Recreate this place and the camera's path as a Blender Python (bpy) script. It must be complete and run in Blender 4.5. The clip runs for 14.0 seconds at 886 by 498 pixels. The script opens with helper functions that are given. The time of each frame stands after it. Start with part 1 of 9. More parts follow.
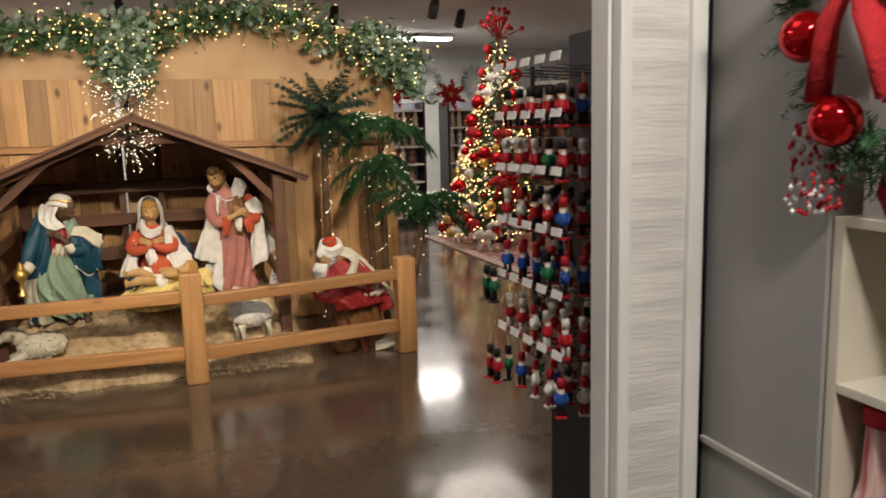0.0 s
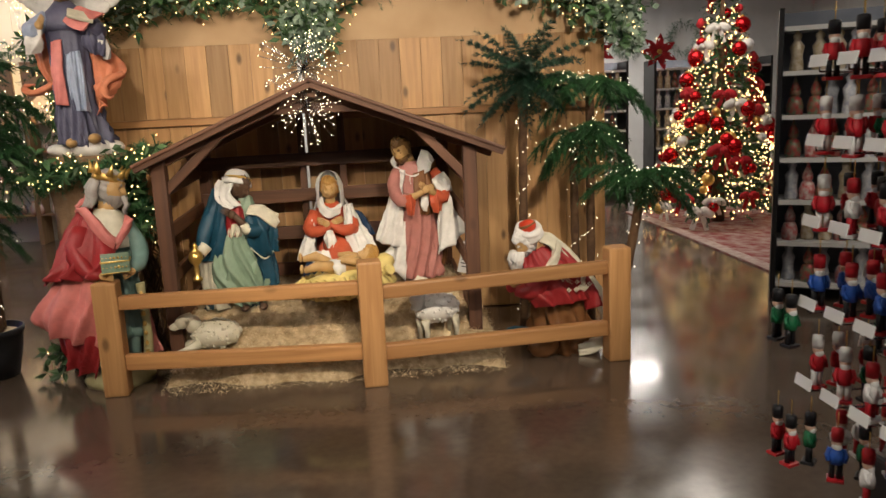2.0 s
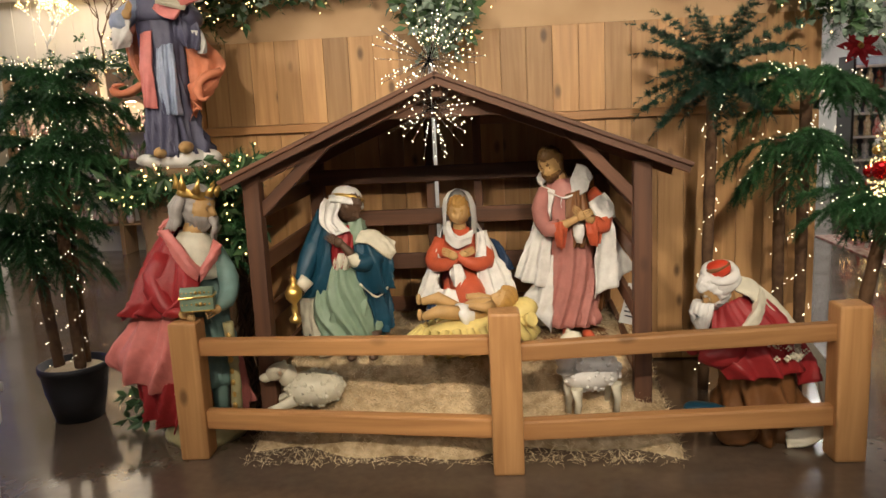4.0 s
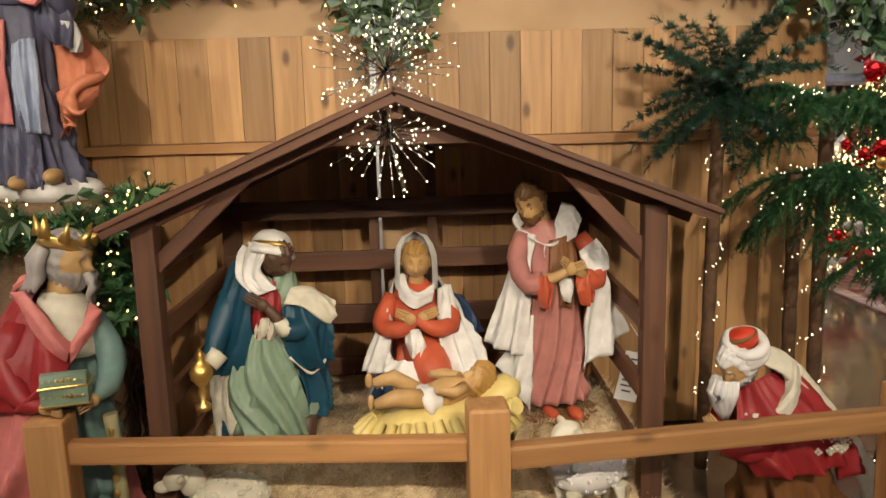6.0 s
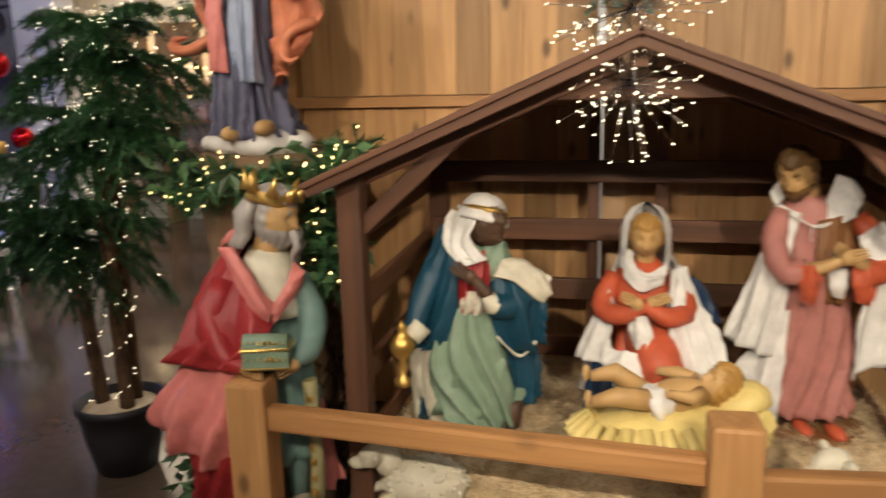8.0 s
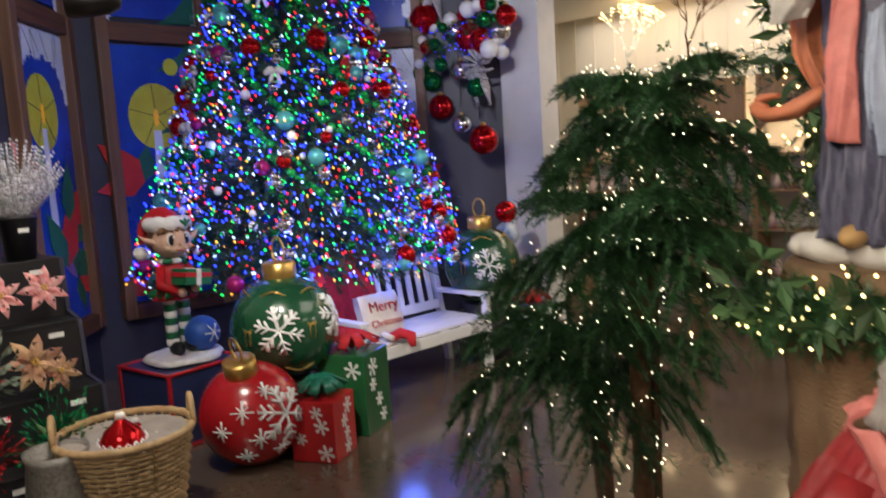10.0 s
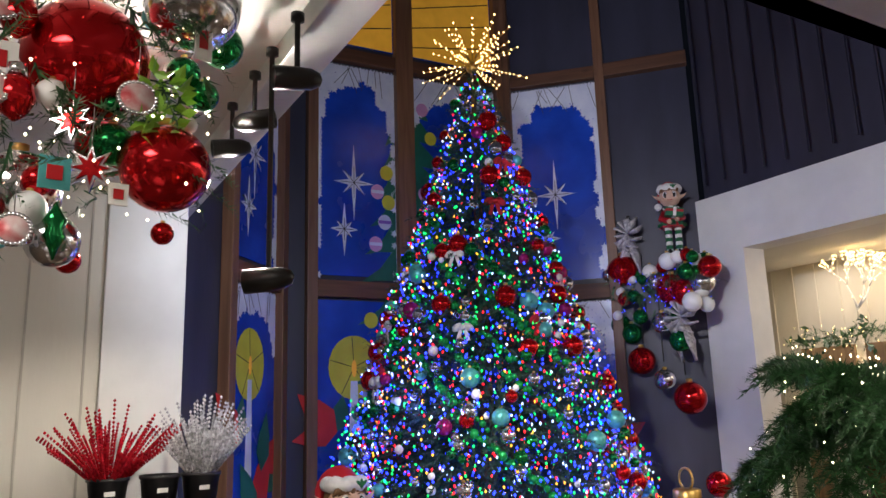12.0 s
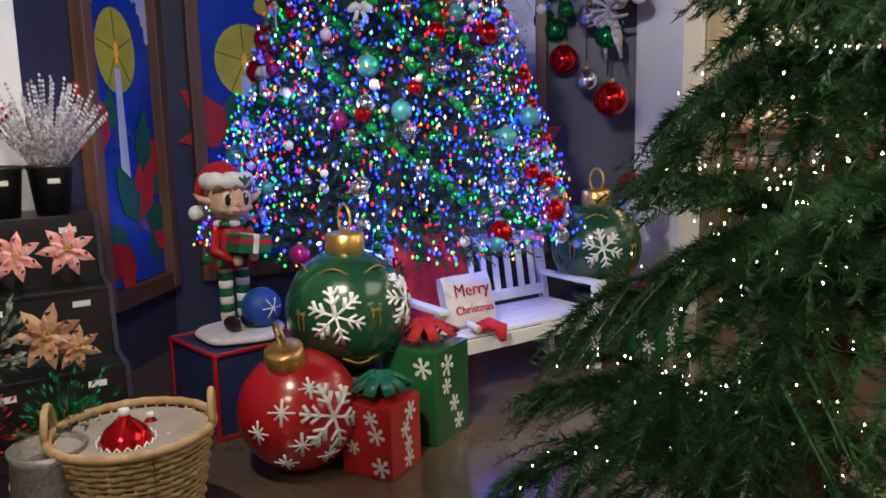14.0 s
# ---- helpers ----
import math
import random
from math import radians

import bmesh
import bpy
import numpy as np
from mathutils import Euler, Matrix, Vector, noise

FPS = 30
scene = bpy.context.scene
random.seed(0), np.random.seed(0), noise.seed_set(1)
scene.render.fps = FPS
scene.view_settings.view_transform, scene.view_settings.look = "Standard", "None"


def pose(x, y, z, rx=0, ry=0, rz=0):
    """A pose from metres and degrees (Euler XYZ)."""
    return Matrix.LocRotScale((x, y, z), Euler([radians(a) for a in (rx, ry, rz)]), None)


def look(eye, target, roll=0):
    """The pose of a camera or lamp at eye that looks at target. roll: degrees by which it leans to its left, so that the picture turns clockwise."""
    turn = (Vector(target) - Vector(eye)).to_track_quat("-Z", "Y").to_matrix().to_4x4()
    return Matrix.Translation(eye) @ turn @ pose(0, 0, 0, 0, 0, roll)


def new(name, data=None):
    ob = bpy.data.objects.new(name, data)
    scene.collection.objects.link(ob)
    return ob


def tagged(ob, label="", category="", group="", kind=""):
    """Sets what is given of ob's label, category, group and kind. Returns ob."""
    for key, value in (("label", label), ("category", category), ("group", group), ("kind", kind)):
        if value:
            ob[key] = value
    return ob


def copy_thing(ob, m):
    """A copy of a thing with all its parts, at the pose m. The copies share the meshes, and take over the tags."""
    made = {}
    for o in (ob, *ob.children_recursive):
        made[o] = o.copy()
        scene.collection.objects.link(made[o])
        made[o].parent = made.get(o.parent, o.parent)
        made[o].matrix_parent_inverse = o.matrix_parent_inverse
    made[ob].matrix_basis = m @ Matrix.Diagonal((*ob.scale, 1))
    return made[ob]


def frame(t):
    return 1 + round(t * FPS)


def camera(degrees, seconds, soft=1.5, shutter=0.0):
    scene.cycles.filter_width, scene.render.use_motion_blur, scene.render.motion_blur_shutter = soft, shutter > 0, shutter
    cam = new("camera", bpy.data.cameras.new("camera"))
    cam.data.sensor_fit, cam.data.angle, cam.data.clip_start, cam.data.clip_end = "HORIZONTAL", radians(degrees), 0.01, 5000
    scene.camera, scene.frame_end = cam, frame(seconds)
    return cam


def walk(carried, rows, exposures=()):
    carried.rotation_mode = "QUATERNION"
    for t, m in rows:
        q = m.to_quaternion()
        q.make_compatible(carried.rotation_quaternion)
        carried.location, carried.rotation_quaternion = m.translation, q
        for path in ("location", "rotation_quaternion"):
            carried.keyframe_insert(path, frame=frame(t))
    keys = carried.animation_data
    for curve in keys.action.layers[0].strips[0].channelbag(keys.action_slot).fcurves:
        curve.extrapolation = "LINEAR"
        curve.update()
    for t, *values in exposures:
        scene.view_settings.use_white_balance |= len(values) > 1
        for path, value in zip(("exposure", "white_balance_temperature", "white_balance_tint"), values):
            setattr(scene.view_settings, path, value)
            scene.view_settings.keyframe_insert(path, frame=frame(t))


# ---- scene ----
cam = camera(60.4, 14.0, 1.5, 0.3)
# seconds, eye, yaw, pitch, roll
ROWS = [
    (0.0, 0.040, 0.032, 1.463, -19.22, -8.87, -1.56),
    (0.5, 0.061, 0.219, 1.477, -14.27, -9.45, -2.43),
    (1.0, 0.102, 0.443, 1.458, -8.61, -9.53, -1.72),
    (1.5, 0.128, 0.623, 1.432, -5.33, -10.06, -1.73),
    (2.0, 0.123, 0.844, 1.453, -5.11, -10.89, -2.62),
    (2.5, 0.130, 1.071, 1.444, -3.74, -10.78, -3.86),
    (3.0, 0.159, 1.330, 1.419, 4.11, -9.61, -3.17),
    (5.5, -0.002, 2.393, 1.493, 6.15, -10.64, -2.64),
    (6.0, -0.080, 2.559, 1.511, -1.11, -9.80, -1.56),
    (6.5, -0.105, 2.626, 1.521, -1.18, -8.43, -0.43),
    (7.0, -0.131, 2.642, 1.524, 1.64, -8.39, -0.48),
    (7.5, -0.148, 2.706, 1.504, 3.97, -10.23, -0.78),
    (8.0, -0.195, 2.888, 1.493, 13.76, -12.63, -1.31),
    (8.5, -0.294, 3.044, 1.445, 28.67, -12.70, -1.30),
    (9.0, -0.563, 3.186, 1.453, 34.92, -13.53, -1.97),
    (11.5, -1.116, 3.720, 1.675, 59.24, 9.67, -2.37),
    (12.0, -1.071, 3.733, 1.671, 60.17, 11.88, -1.78),
    (12.5, -1.142, 3.705, 1.616, 59.06, 8.87, -1.92),
    (13.0, -1.169, 3.752, 1.605, 57.88, -0.06, -2.21),
    (13.5, -1.285, 3.922, 1.504, 55.08, -4.77, -2.09),
    (14.0, -1.431, 4.136, 1.520, 55.34, -9.10, -1.27),
]
walk(cam, [(t, pose(x, y, z, 90 + pitch, 0, yaw) @ pose(0, 0, 0, 0, 0, roll)) for t, x, y, z, yaw, pitch, roll in ROWS])

# ---- world and lights ----
world = bpy.data.worlds.new("night")
scene.world = world
world.use_nodes = True
world.node_tree.nodes["Background"].inputs[0].default_value = (0.02, 0.025, 0.04, 1)
world.node_tree.nodes["Background"].inputs[1].default_value = 0.12

WARM, NEUTRAL = (1.0, 0.85, 0.65), (1.0, 0.91, 0.8)


def spot(eye, target, watts, colour=WARM, cone=60, blend=0.6, size=0.04):
    lamp = bpy.data.lights.new("spot", "SPOT")
    lamp.energy, lamp.color, lamp.spot_size, lamp.spot_blend, lamp.shadow_soft_size = watts, colour, radians(cone), blend, size
    ob = new("spot_beam", lamp)
    ob.matrix_world = look(eye, target)
    return ob


def panel_light(x, y, z, sx, sy, watts, colour=NEUTRAL):
    lamp = bpy.data.lights.new("panel", "AREA")
    lamp.shape, lamp.size, lamp.size_y, lamp.energy, lamp.color = "RECTANGLE", sx, sy, watts, colour
    ob = new("panel_beam", lamp)
    ob.matrix_world = pose(x, y, z)
    return ob


# track spots over the walkway aimed at the crib scene
spot((-0.75, 1.9, 2.66), (-0.55, 5.6, 1.0), 265, WARM, 50)
spot((0.95, 1.8, 2.66), (0.45, 5.6, 1.1), 390, WARM, 54)
spot((1.9, 4.1, 2.68), (1.0, 5.8, 1.6), 70, WARM, 75)
spot((-1.9, 3.5, 2.68), (-1.5, 5.4, 1.75), 60, WARM, 55)
# fluorescent ceiling lights of the shop
panel_light(3.8, 12.0, 2.86, 1.3, 0.2, 65)
panel_light(-0.65, 12.0, 2.86, 1.3, 0.2, 65)
# fill panels and a pier spot added for brightness, without fixtures of their own
panel_light(3.0, 8.0, 2.93, 1.6, 1.6, 42)
panel_light(3.2, 3.4, 2.93, 1.6, 1.6, 30)
panel_light(0.2, 1.6, 2.93, 0.9, 0.9, 5)
panel_light(-2.1, 2.9, 2.93, 0.7, 0.7, 40)
panel_light(1.2, -0.7, 2.93, 0.9, 0.9, 30)
spot((0.75, -0.3, 2.9), (1.45, 1.7, 1.2), 190, NEUTRAL, 70, 0.8, 0.15)
panel_light(-4.2, 10.15, 2.93, 3.4, 0.9, 32, WARM)
panel_light(-2.0, 7.6, 2.93, 2.0, 2.0, 38)
# track spots at the edge of the low ceiling, on the tree and the side wall
spot((-3.62, 4.4, 2.7), (-5.1, 4.3, 0.8), 150, NEUTRAL, 80)
spot((-4.15, 4.36, 2.68), (-5.75, 4.2, 2.3), 12, NEUTRAL, 90)
spot((-3.1, 4.6, 2.75), (-4.85, 6.9, 0.7), 290, NEUTRAL, 50)
spot((-3.6, 4.95, 2.86), (-6.6, 6.4, 3.0), 115, (0.85, 0.88, 1.0), 110)
# this one is added to lift the upper planks, no spotlight hangs there
spot((-3.0, 5.2, 2.86), (-4.6, 9.0, 4.2), 250, (0.9, 0.88, 1.0), 80)
spot((-4.1, 4.5, 2.55), (-3.2, 3.75, 2.3), 150, NEUTRAL, 130)


def tree_glow(at, watts, colour):
    lamp = bpy.data.lights.new("tree_glow", "POINT")
    lamp.energy, lamp.color, lamp.shadow_soft_size = watts, colour, 0.12
    new("tree_glow", lamp).matrix_world = pose(*at)


# the strung bulbs taken together
tree_glow((-5.05, 6.2, 0.95), 11, (0.12, 0.2, 1.0))
tree_glow((-4.9, 6.9, 0.9), 9, (0.12, 0.2, 1.0))
tree_glow((-5.2, 7.5, 1.3), 7, (0.2, 0.22, 1.0))
tree_glow((-5.45, 5.95, 1.7), 6, (0.2, 0.25, 1.0))

# ---- materials ----
MATS = {}


def mat(name, c1, c2=None, rough=0.5, metal=0.0, scale=6.0, bump=0.0, bscale=40.0, stretch=(1, 1, 1), glow=0.0, vary=0.0, coat=0.0, island=0.0, spec=None):
    """A procedural surface: two tones mixed by noise, fine relief, optional change from piece to piece."""
    if name in MATS:
        return MATS[name]
    m = bpy.data.materials.new(name)
    m.use_nodes = True
    nt = m.node_tree
    N, L = nt.nodes, nt.links
    b = N["Principled BSDF"]
    b.inputs["Roughness"].default_value = rough
    b.inputs["Metallic"].default_value = metal
    b.inputs["Coat Weight"].default_value = coat
    if spec is not None:
        b.inputs["Specular IOR Level"].default_value = spec
    tc = N.new("ShaderNodeTexCoord")
    mp = N.new("ShaderNodeMapping")
    mp.inputs["Scale"].default_value = stretch
    L.new(tc.outputs["Object"], mp.inputs["Vector"])
    c2 = c2 or tuple(min(1, c * 0.8) for c in c1)
    n1 = N.new("ShaderNodeTexNoise")
    n1.inputs["Scale"].default_value, n1.inputs["Detail"].default_value = scale, 5
    L.new(mp.outputs[0], n1.inputs["Vector"])
    mx = N.new("ShaderNodeMix")
    mx.data_type = "RGBA"
    mx.inputs["A"].default_value, mx.inputs["B"].default_value = (*c1, 1), (*c2, 1)
    rp = N.new("ShaderNodeMapRange")
    rp.inputs["From Min"].default_value, rp.inputs["From Max"].default_value = 0.35, 0.65
    L.new(n1.outputs[0], rp.inputs["Value"])
    L.new(rp.outputs[0], mx.inputs["Factor"])
    out = mx.outputs["Result"]
    if vary or island:
        hs = N.new("ShaderNodeHueSaturation")
        mr = N.new("ShaderNodeMapRange")
        src = N.new("ShaderNodeObjectInfo").outputs["Random"] if vary else N.new("ShaderNodeNewGeometry").outputs["Random Per Island"]
        amount = vary or island
        mr.inputs["To Min"].default_value, mr.inputs["To Max"].default_value = 1 - amount, 1 + amount
        L.new(src, mr.inputs["Value"])
        L.new(mr.outputs[0], hs.inputs["Value"])
        L.new(out, hs.inputs["Color"])
        out = hs.outputs[0]
    L.new(out, b.inputs["Base Color"])
    if bump:
        n2 = N.new("ShaderNodeTexNoise")
        n2.inputs["Scale"].default_value, n2.inputs["Detail"].default_value = bscale, 4
        L.new(mp.outputs[0], n2.inputs["Vector"])
        bp = N.new("ShaderNodeBump")
        bp.inputs["Strength"].default_value, bp.inputs["Distance"].default_value = bump, 0.01
        L.new(n2.outputs[0], bp.inputs["Height"])
        L.new(bp.outputs[0], b.inputs["Normal"])
        rr = N.new("ShaderNodeMapRange")
        rr.inputs["To Min"].default_value, rr.inputs["To Max"].default_value = max(0.02, rough - 0.08), min(1, rough + 0.1)
        L.new(n1.outputs[0], rr.inputs["Value"])
        L.new(rr.outputs[0], b.inputs["Roughness"])
    if glow:
        b.inputs["Emission Color"].default_value = (*c1, 1)
        b.inputs["Emission Strength"].default_value = glow
    MATS[name] = m
    return m


def wood(name, light, dark, axis=2, rough=0.55, knots=0.5, vary=0.18):
    """Sawn timber with grain along the given local axis, darker knots and piece-to-piece change."""
    if name in MATS:
        return MATS[name]
    m = bpy.data.materials.new(name)
    m.use_nodes = True
    N, L = m.node_tree.nodes, m.node_tree.links
    b = N["Principled BSDF"]
    tc, mp, oi = N.new("ShaderNodeTexCoord"), N.new("ShaderNodeMapping"), N.new("ShaderNodeObjectInfo")
    s = [26.0, 26.0, 26.0]
    s[axis] = 1.6
    mp.inputs["Scale"].default_value = s
    off = N.new("ShaderNodeVectorMath")
    off.operation = "MULTIPLY_ADD"
    off.inputs[1].default_value = (1, 1, 1)
    L.new(tc.outputs["Object"], off.inputs[0])
    mul = N.new("ShaderNodeMath")
    mul.operation = "MULTIPLY"
    mul.inputs[1].default_value = 37.0
    L.new(oi.outputs["Random"], mul.inputs[0])
    L.new(mul.outputs[0], off.inputs[2])
    L.new(off.outputs[0], mp.inputs["Vector"])
    n1 = N.new("ShaderNodeTexNoise")
    n1.inputs["Scale"].default_value, n1.inputs["Detail"].default_value, n1.inputs["Distortion"].default_value = 1.0, 6, 0.6
    L.new(mp.outputs[0], n1.inputs["Vector"])
    ramp = N.new("ShaderNodeMix")
    ramp.data_type = "RGBA"
    ramp.inputs["A"].default_value, ramp.inputs["B"].default_value = (*light, 1), (*dark, 1)
    rg = N.new("ShaderNodeMapRange")
    rg.inputs["From Min"].default_value, rg.inputs["From Max"].default_value = 0.32, 0.72
    L.new(n1.outputs[0], rg.inputs["Value"])
    L.new(rg.outputs[0], ramp.inputs["Factor"])
    # knots
    mk = N.new("ShaderNodeMapping")
    k = [7.0, 7.0, 7.0]
    k[axis] = 3.4
    mk.inputs["Scale"].default_value = k
    L.new(off.outputs[0], mk.inputs["Vector"])
    vo = N.new("ShaderNodeTexVoronoi")
    vo.inputs["Scale"].default_value = 1.0
    L.new(mk.outputs[0], vo.inputs["Vector"])
    kr = N.new("ShaderNodeMapRange")
    kr.inputs["From Min"].default_value, kr.inputs["From Max"].default_value = 0.07, 0.17
    kr.inputs["To Min"].default_value, kr.inputs["To Max"].default_value = 1.0, 0.0
    L.new(vo.outputs["Distance"], kr.inputs["Value"])
    km = N.new("ShaderNodeMath")
    km.operation = "MULTIPLY"
    km.inputs[1].default_value = knots
    L.new(kr.outputs[0], km.inputs[0])
    mk2 = N.new("ShaderNodeMix")
    mk2.data_type = "RGBA"
    mk2.inputs["B"].default_value = (*[c * 0.35 for c in dark], 1)
    L.new(ramp.outputs["Result"], mk2.inputs["A"])
    L.new(km.outputs[0], mk2.inputs["Factor"])
    hs, mr = N.new("ShaderNodeHueSaturation"), N.new("ShaderNodeMapRange")
    mr.inputs["To Min"].default_value, mr.inputs["To Max"].default_value = 1 - vary, 1 + vary
    L.new(oi.outputs["Random"], mr.inputs["Value"])
    L.new(mr.outputs[0], hs.inputs["Value"])
    L.new(mk2.outputs["Result"], hs.inputs["Color"])
    L.new(hs.outputs[0], b.inputs["Base Color"])
    bp = N.new("ShaderNodeBump")
    bp.inputs["Strength"].default_value, bp.inputs["Distance"].default_value = 0.35, 0.004
    L.new(n1.outputs[0], bp.inputs["Height"])
    L.new(bp.outputs[0], b.inputs["Normal"])
    b.inputs["Roughness"].default_value = rough
    MATS[name] = m
    return m


def polished_concrete():
    m = bpy.data.materials.new("polished_concrete")
    m.use_nodes = True
    N, L = m.node_tree.nodes, m.node_tree.links
    b = N["Principled BSDF"]
    tc = N.new("ShaderNodeTexCoord")
    big, fine, sm = N.new("ShaderNodeTexNoise"), N.new("ShaderNodeTexNoise"), N.new("ShaderNodeTexNoise")
    big.inputs["Scale"].default_value, big.inputs["Detail"].default_value = 1.1, 6
    fine.inputs["Scale"].default_value, fine.inputs["Detail"].default_value = 22, 6
    sm.inputs["Scale"].default_value, sm.inputs["Detail"].default_value = 3.0, 5
    for n in (big, fine, sm):
        L.new(tc.outputs["Object"], n.inputs["Vector"])
    a = N.new("ShaderNodeMix")
    a.data_type = "RGBA"
    a.inputs["A"].default_value, a.inputs["B"].default_value = (0.095, 0.066, 0.046, 1), (0.155, 0.115, 0.085, 1)
    L.new(big.outputs[0], a.inputs["Factor"])
    c = N.new("ShaderNodeMix")
    c.data_type, c.blend_type = "RGBA", "MULTIPLY"
    c.inputs["B"].default_value = (0.62, 0.6, 0.58, 1)
    L.new(a.outputs["Result"], c.inputs["A"])
    L.new(fine.outputs[0], c.inputs["Factor"])
    L.new(c.outputs["Result"], b.inputs["Base Color"])
    r = N.new("ShaderNodeMapRange")
    r.inputs["From Min"].default_value, r.inputs["From Max"].default_value = 0.3, 0.7
    r.inputs["To Min"].default_value, r.inputs["To Max"].default_value = 0.1, 0.27
    L.new(sm.outputs[0], r.inputs["Value"])
    L.new(r.outputs[0], b.inputs["Roughness"])
    bp = N.new("ShaderNodeBump")
    bp.inputs["Strength"].default_value, bp.inputs["Distance"].default_value = 0.05, 0.004
    L.new(sm.outputs[0], bp.inputs["Height"])
    L.new(bp.outputs[0], b.inputs["Normal"])
    b.inputs["Coat Weight"].default_value, b.inputs["Coat Roughness"].default_value = 0.35, 0.08
    return m


CONCRETE = polished_concrete()
CEDAR = wood("cedar_boards", (0.5, 0.29, 0.125), (0.33, 0.17, 0.065), 2, 0.5, 0.95, 0.3)
CEDAR_X = wood("cedar_rail", (0.46, 0.235, 0.09), (0.3, 0.14, 0.05), 0, 0.5, 0.6)
CEDAR_POST = wood("cedar_post", (0.5, 0.27, 0.11), (0.34, 0.165, 0.06), 2, 0.5, 0.8)
PLY = mat("plywood_band", (0.5, 0.33, 0.18), (0.42, 0.26, 0.13), 0.6, scale=2.5, bump=0.1)
BROWN_X = wood("dark_timber_x", (0.135, 0.056, 0.027), (0.07, 0.029, 0.015), 0, 0.6, 0.4)
BROWN_Z = wood("dark_timber_z", (0.135, 0.056, 0.027), (0.07, 0.029, 0.015), 2, 0.6, 0.4)
BROWN_Y = wood("dark_timber_y", (0.16, 0.07, 0.033), (0.09, 0.038, 0.018), 1, 0.6, 0.4)
TRIMWOOD = wood("window_timber", (0.2, 0.1, 0.055), (0.12, 0.055, 0.03), 2, 0.5, 0.2)
WHITEWASH = mat("whitewashed_board", (0.72, 0.71, 0.68), (0.58, 0.57, 0.55), 0.55, scale=3, bump=0.35, bscale=14, stretch=(1, 1, 9))
WHITE = mat("white_paint", (0.78, 0.78, 0.77), (0.7, 0.7, 0.69), 0.4, scale=3, bump=0.05)
GREYWALL = mat("grey_wall_paint", (0.3, 0.295, 0.29), (0.27, 0.265, 0.26), 0.6, scale=2, bump=0.06, bscale=90)
CREAM = mat("cream_siding", (0.7, 0.67, 0.6), (0.62, 0.59, 0.52), 0.45, scale=2, bump=0.08, stretch=(1, 1, 0.3))
NAVY = mat("navy_panel_paint", (0.04, 0.042, 0.07), (0.024, 0.025, 0.045), 0.45, scale=3, bump=0.1, stretch=(1, 1, 0.3))
CEILING = mat("ceiling_paint", (0.72, 0.71, 0.69), (0.66, 0.65, 0.63), 0.8, scale=1.5, bump=0.06)
BLACK = mat("black_laminate", (0.012, 0.012, 0.014), (0.02, 0.02, 0.022), 0.4, scale=5)
BLACKMETAL = mat("black_metal", (0.015, 0.015, 0.016), (0.022, 0.022, 0.022), 0.35, 0.3, scale=8)
CHROME = mat("chrome_rod", (0.75, 0.75, 0.77), (0.6, 0.6, 0.62), 0.18, 1.0)
STRAW = mat("pale_straw", (0.72, 0.6, 0.42), (0.52, 0.4, 0.25), 0.8, scale=14, bump=0.9, bscale=60)
STRAWBLADE = mat("straw_blade", (0.72, 0.6, 0.4), (0.5, 0.38, 0.22), 0.7, island=0.3)
GOLD = mat("gold_paint", (0.75, 0.5, 0.16), (0.55, 0.34, 0.09), 0.3, 0.85, scale=9)
BULB = mat("warm_bulb", (1.0, 0.66, 0.26), None, 0.4, glow=7)
BULBW = mat("white_bulb", (1.0, 0.84, 0.55), None, 0.4, glow=8)
NEEDLE = mat("fir_needle", (0.038, 0.125, 0.042), (0.018, 0.065, 0.024), 0.5, scale=9, island=0.45)
NEEDLE_DARK = mat("dark_fir_needle", (0.016, 0.055, 0.03), (0.01, 0.035, 0.022), 0.45, scale=9, island=0.45)
LEAF = mat("garland_leaf", (0.075, 0.15, 0.06), (0.045, 0.1, 0.04), 0.45, scale=9, island=0.4)
EUCALYPTUS = mat("eucalyptus_leaf", (0.26, 0.34, 0.27), (0.16, 0.24, 0.18), 0.55, scale=9, island=0.35)
BARK = mat("brown_bark", (0.14, 0.075, 0.035), (0.07, 0.035, 0.018), 0.85, scale=12, bump=0.9, bscale=50)
RED = mat("red_paint", (0.5, 0.02, 0.025), (0.4, 0.012, 0.018), 0.28, scale=5, coat=0.4)
REDGLOSS = mat("red_mirror_ball", (0.6, 0.01, 0.015), (0.5, 0.008, 0.012), 0.12, 0.75, scale=3)
GREENGLOSS = mat("green_mirror_ball", (0.01, 0.22, 0.06), (0.008, 0.16, 0.04), 0.14, 0.75, scale=3)
SILVER = mat("silver_mirror_ball", (0.75, 0.75, 0.78), (0.65, 0.65, 0.7), 0.12, 0.95, scale=3)
REDFABRIC = mat("red_fabric", (0.5, 0.015, 0.025), (0.34, 0.01, 0.015), 0.85, scale=12, bump=0.5, bscale=90, island=0.2)
WHITEFABRIC = mat("white_fabric", (0.75, 0.71, 0.66), (0.65, 0.6, 0.55), 0.85, scale=12, bump=0.4, bscale=90)
PAPER = mat("white_card", (0.8, 0.8, 0.78), (0.72, 0.72, 0.7), 0.5)
INK = mat("dark_print", (0.06, 0.06, 0.08), None, 0.6)

# ---- mesh helpers ----


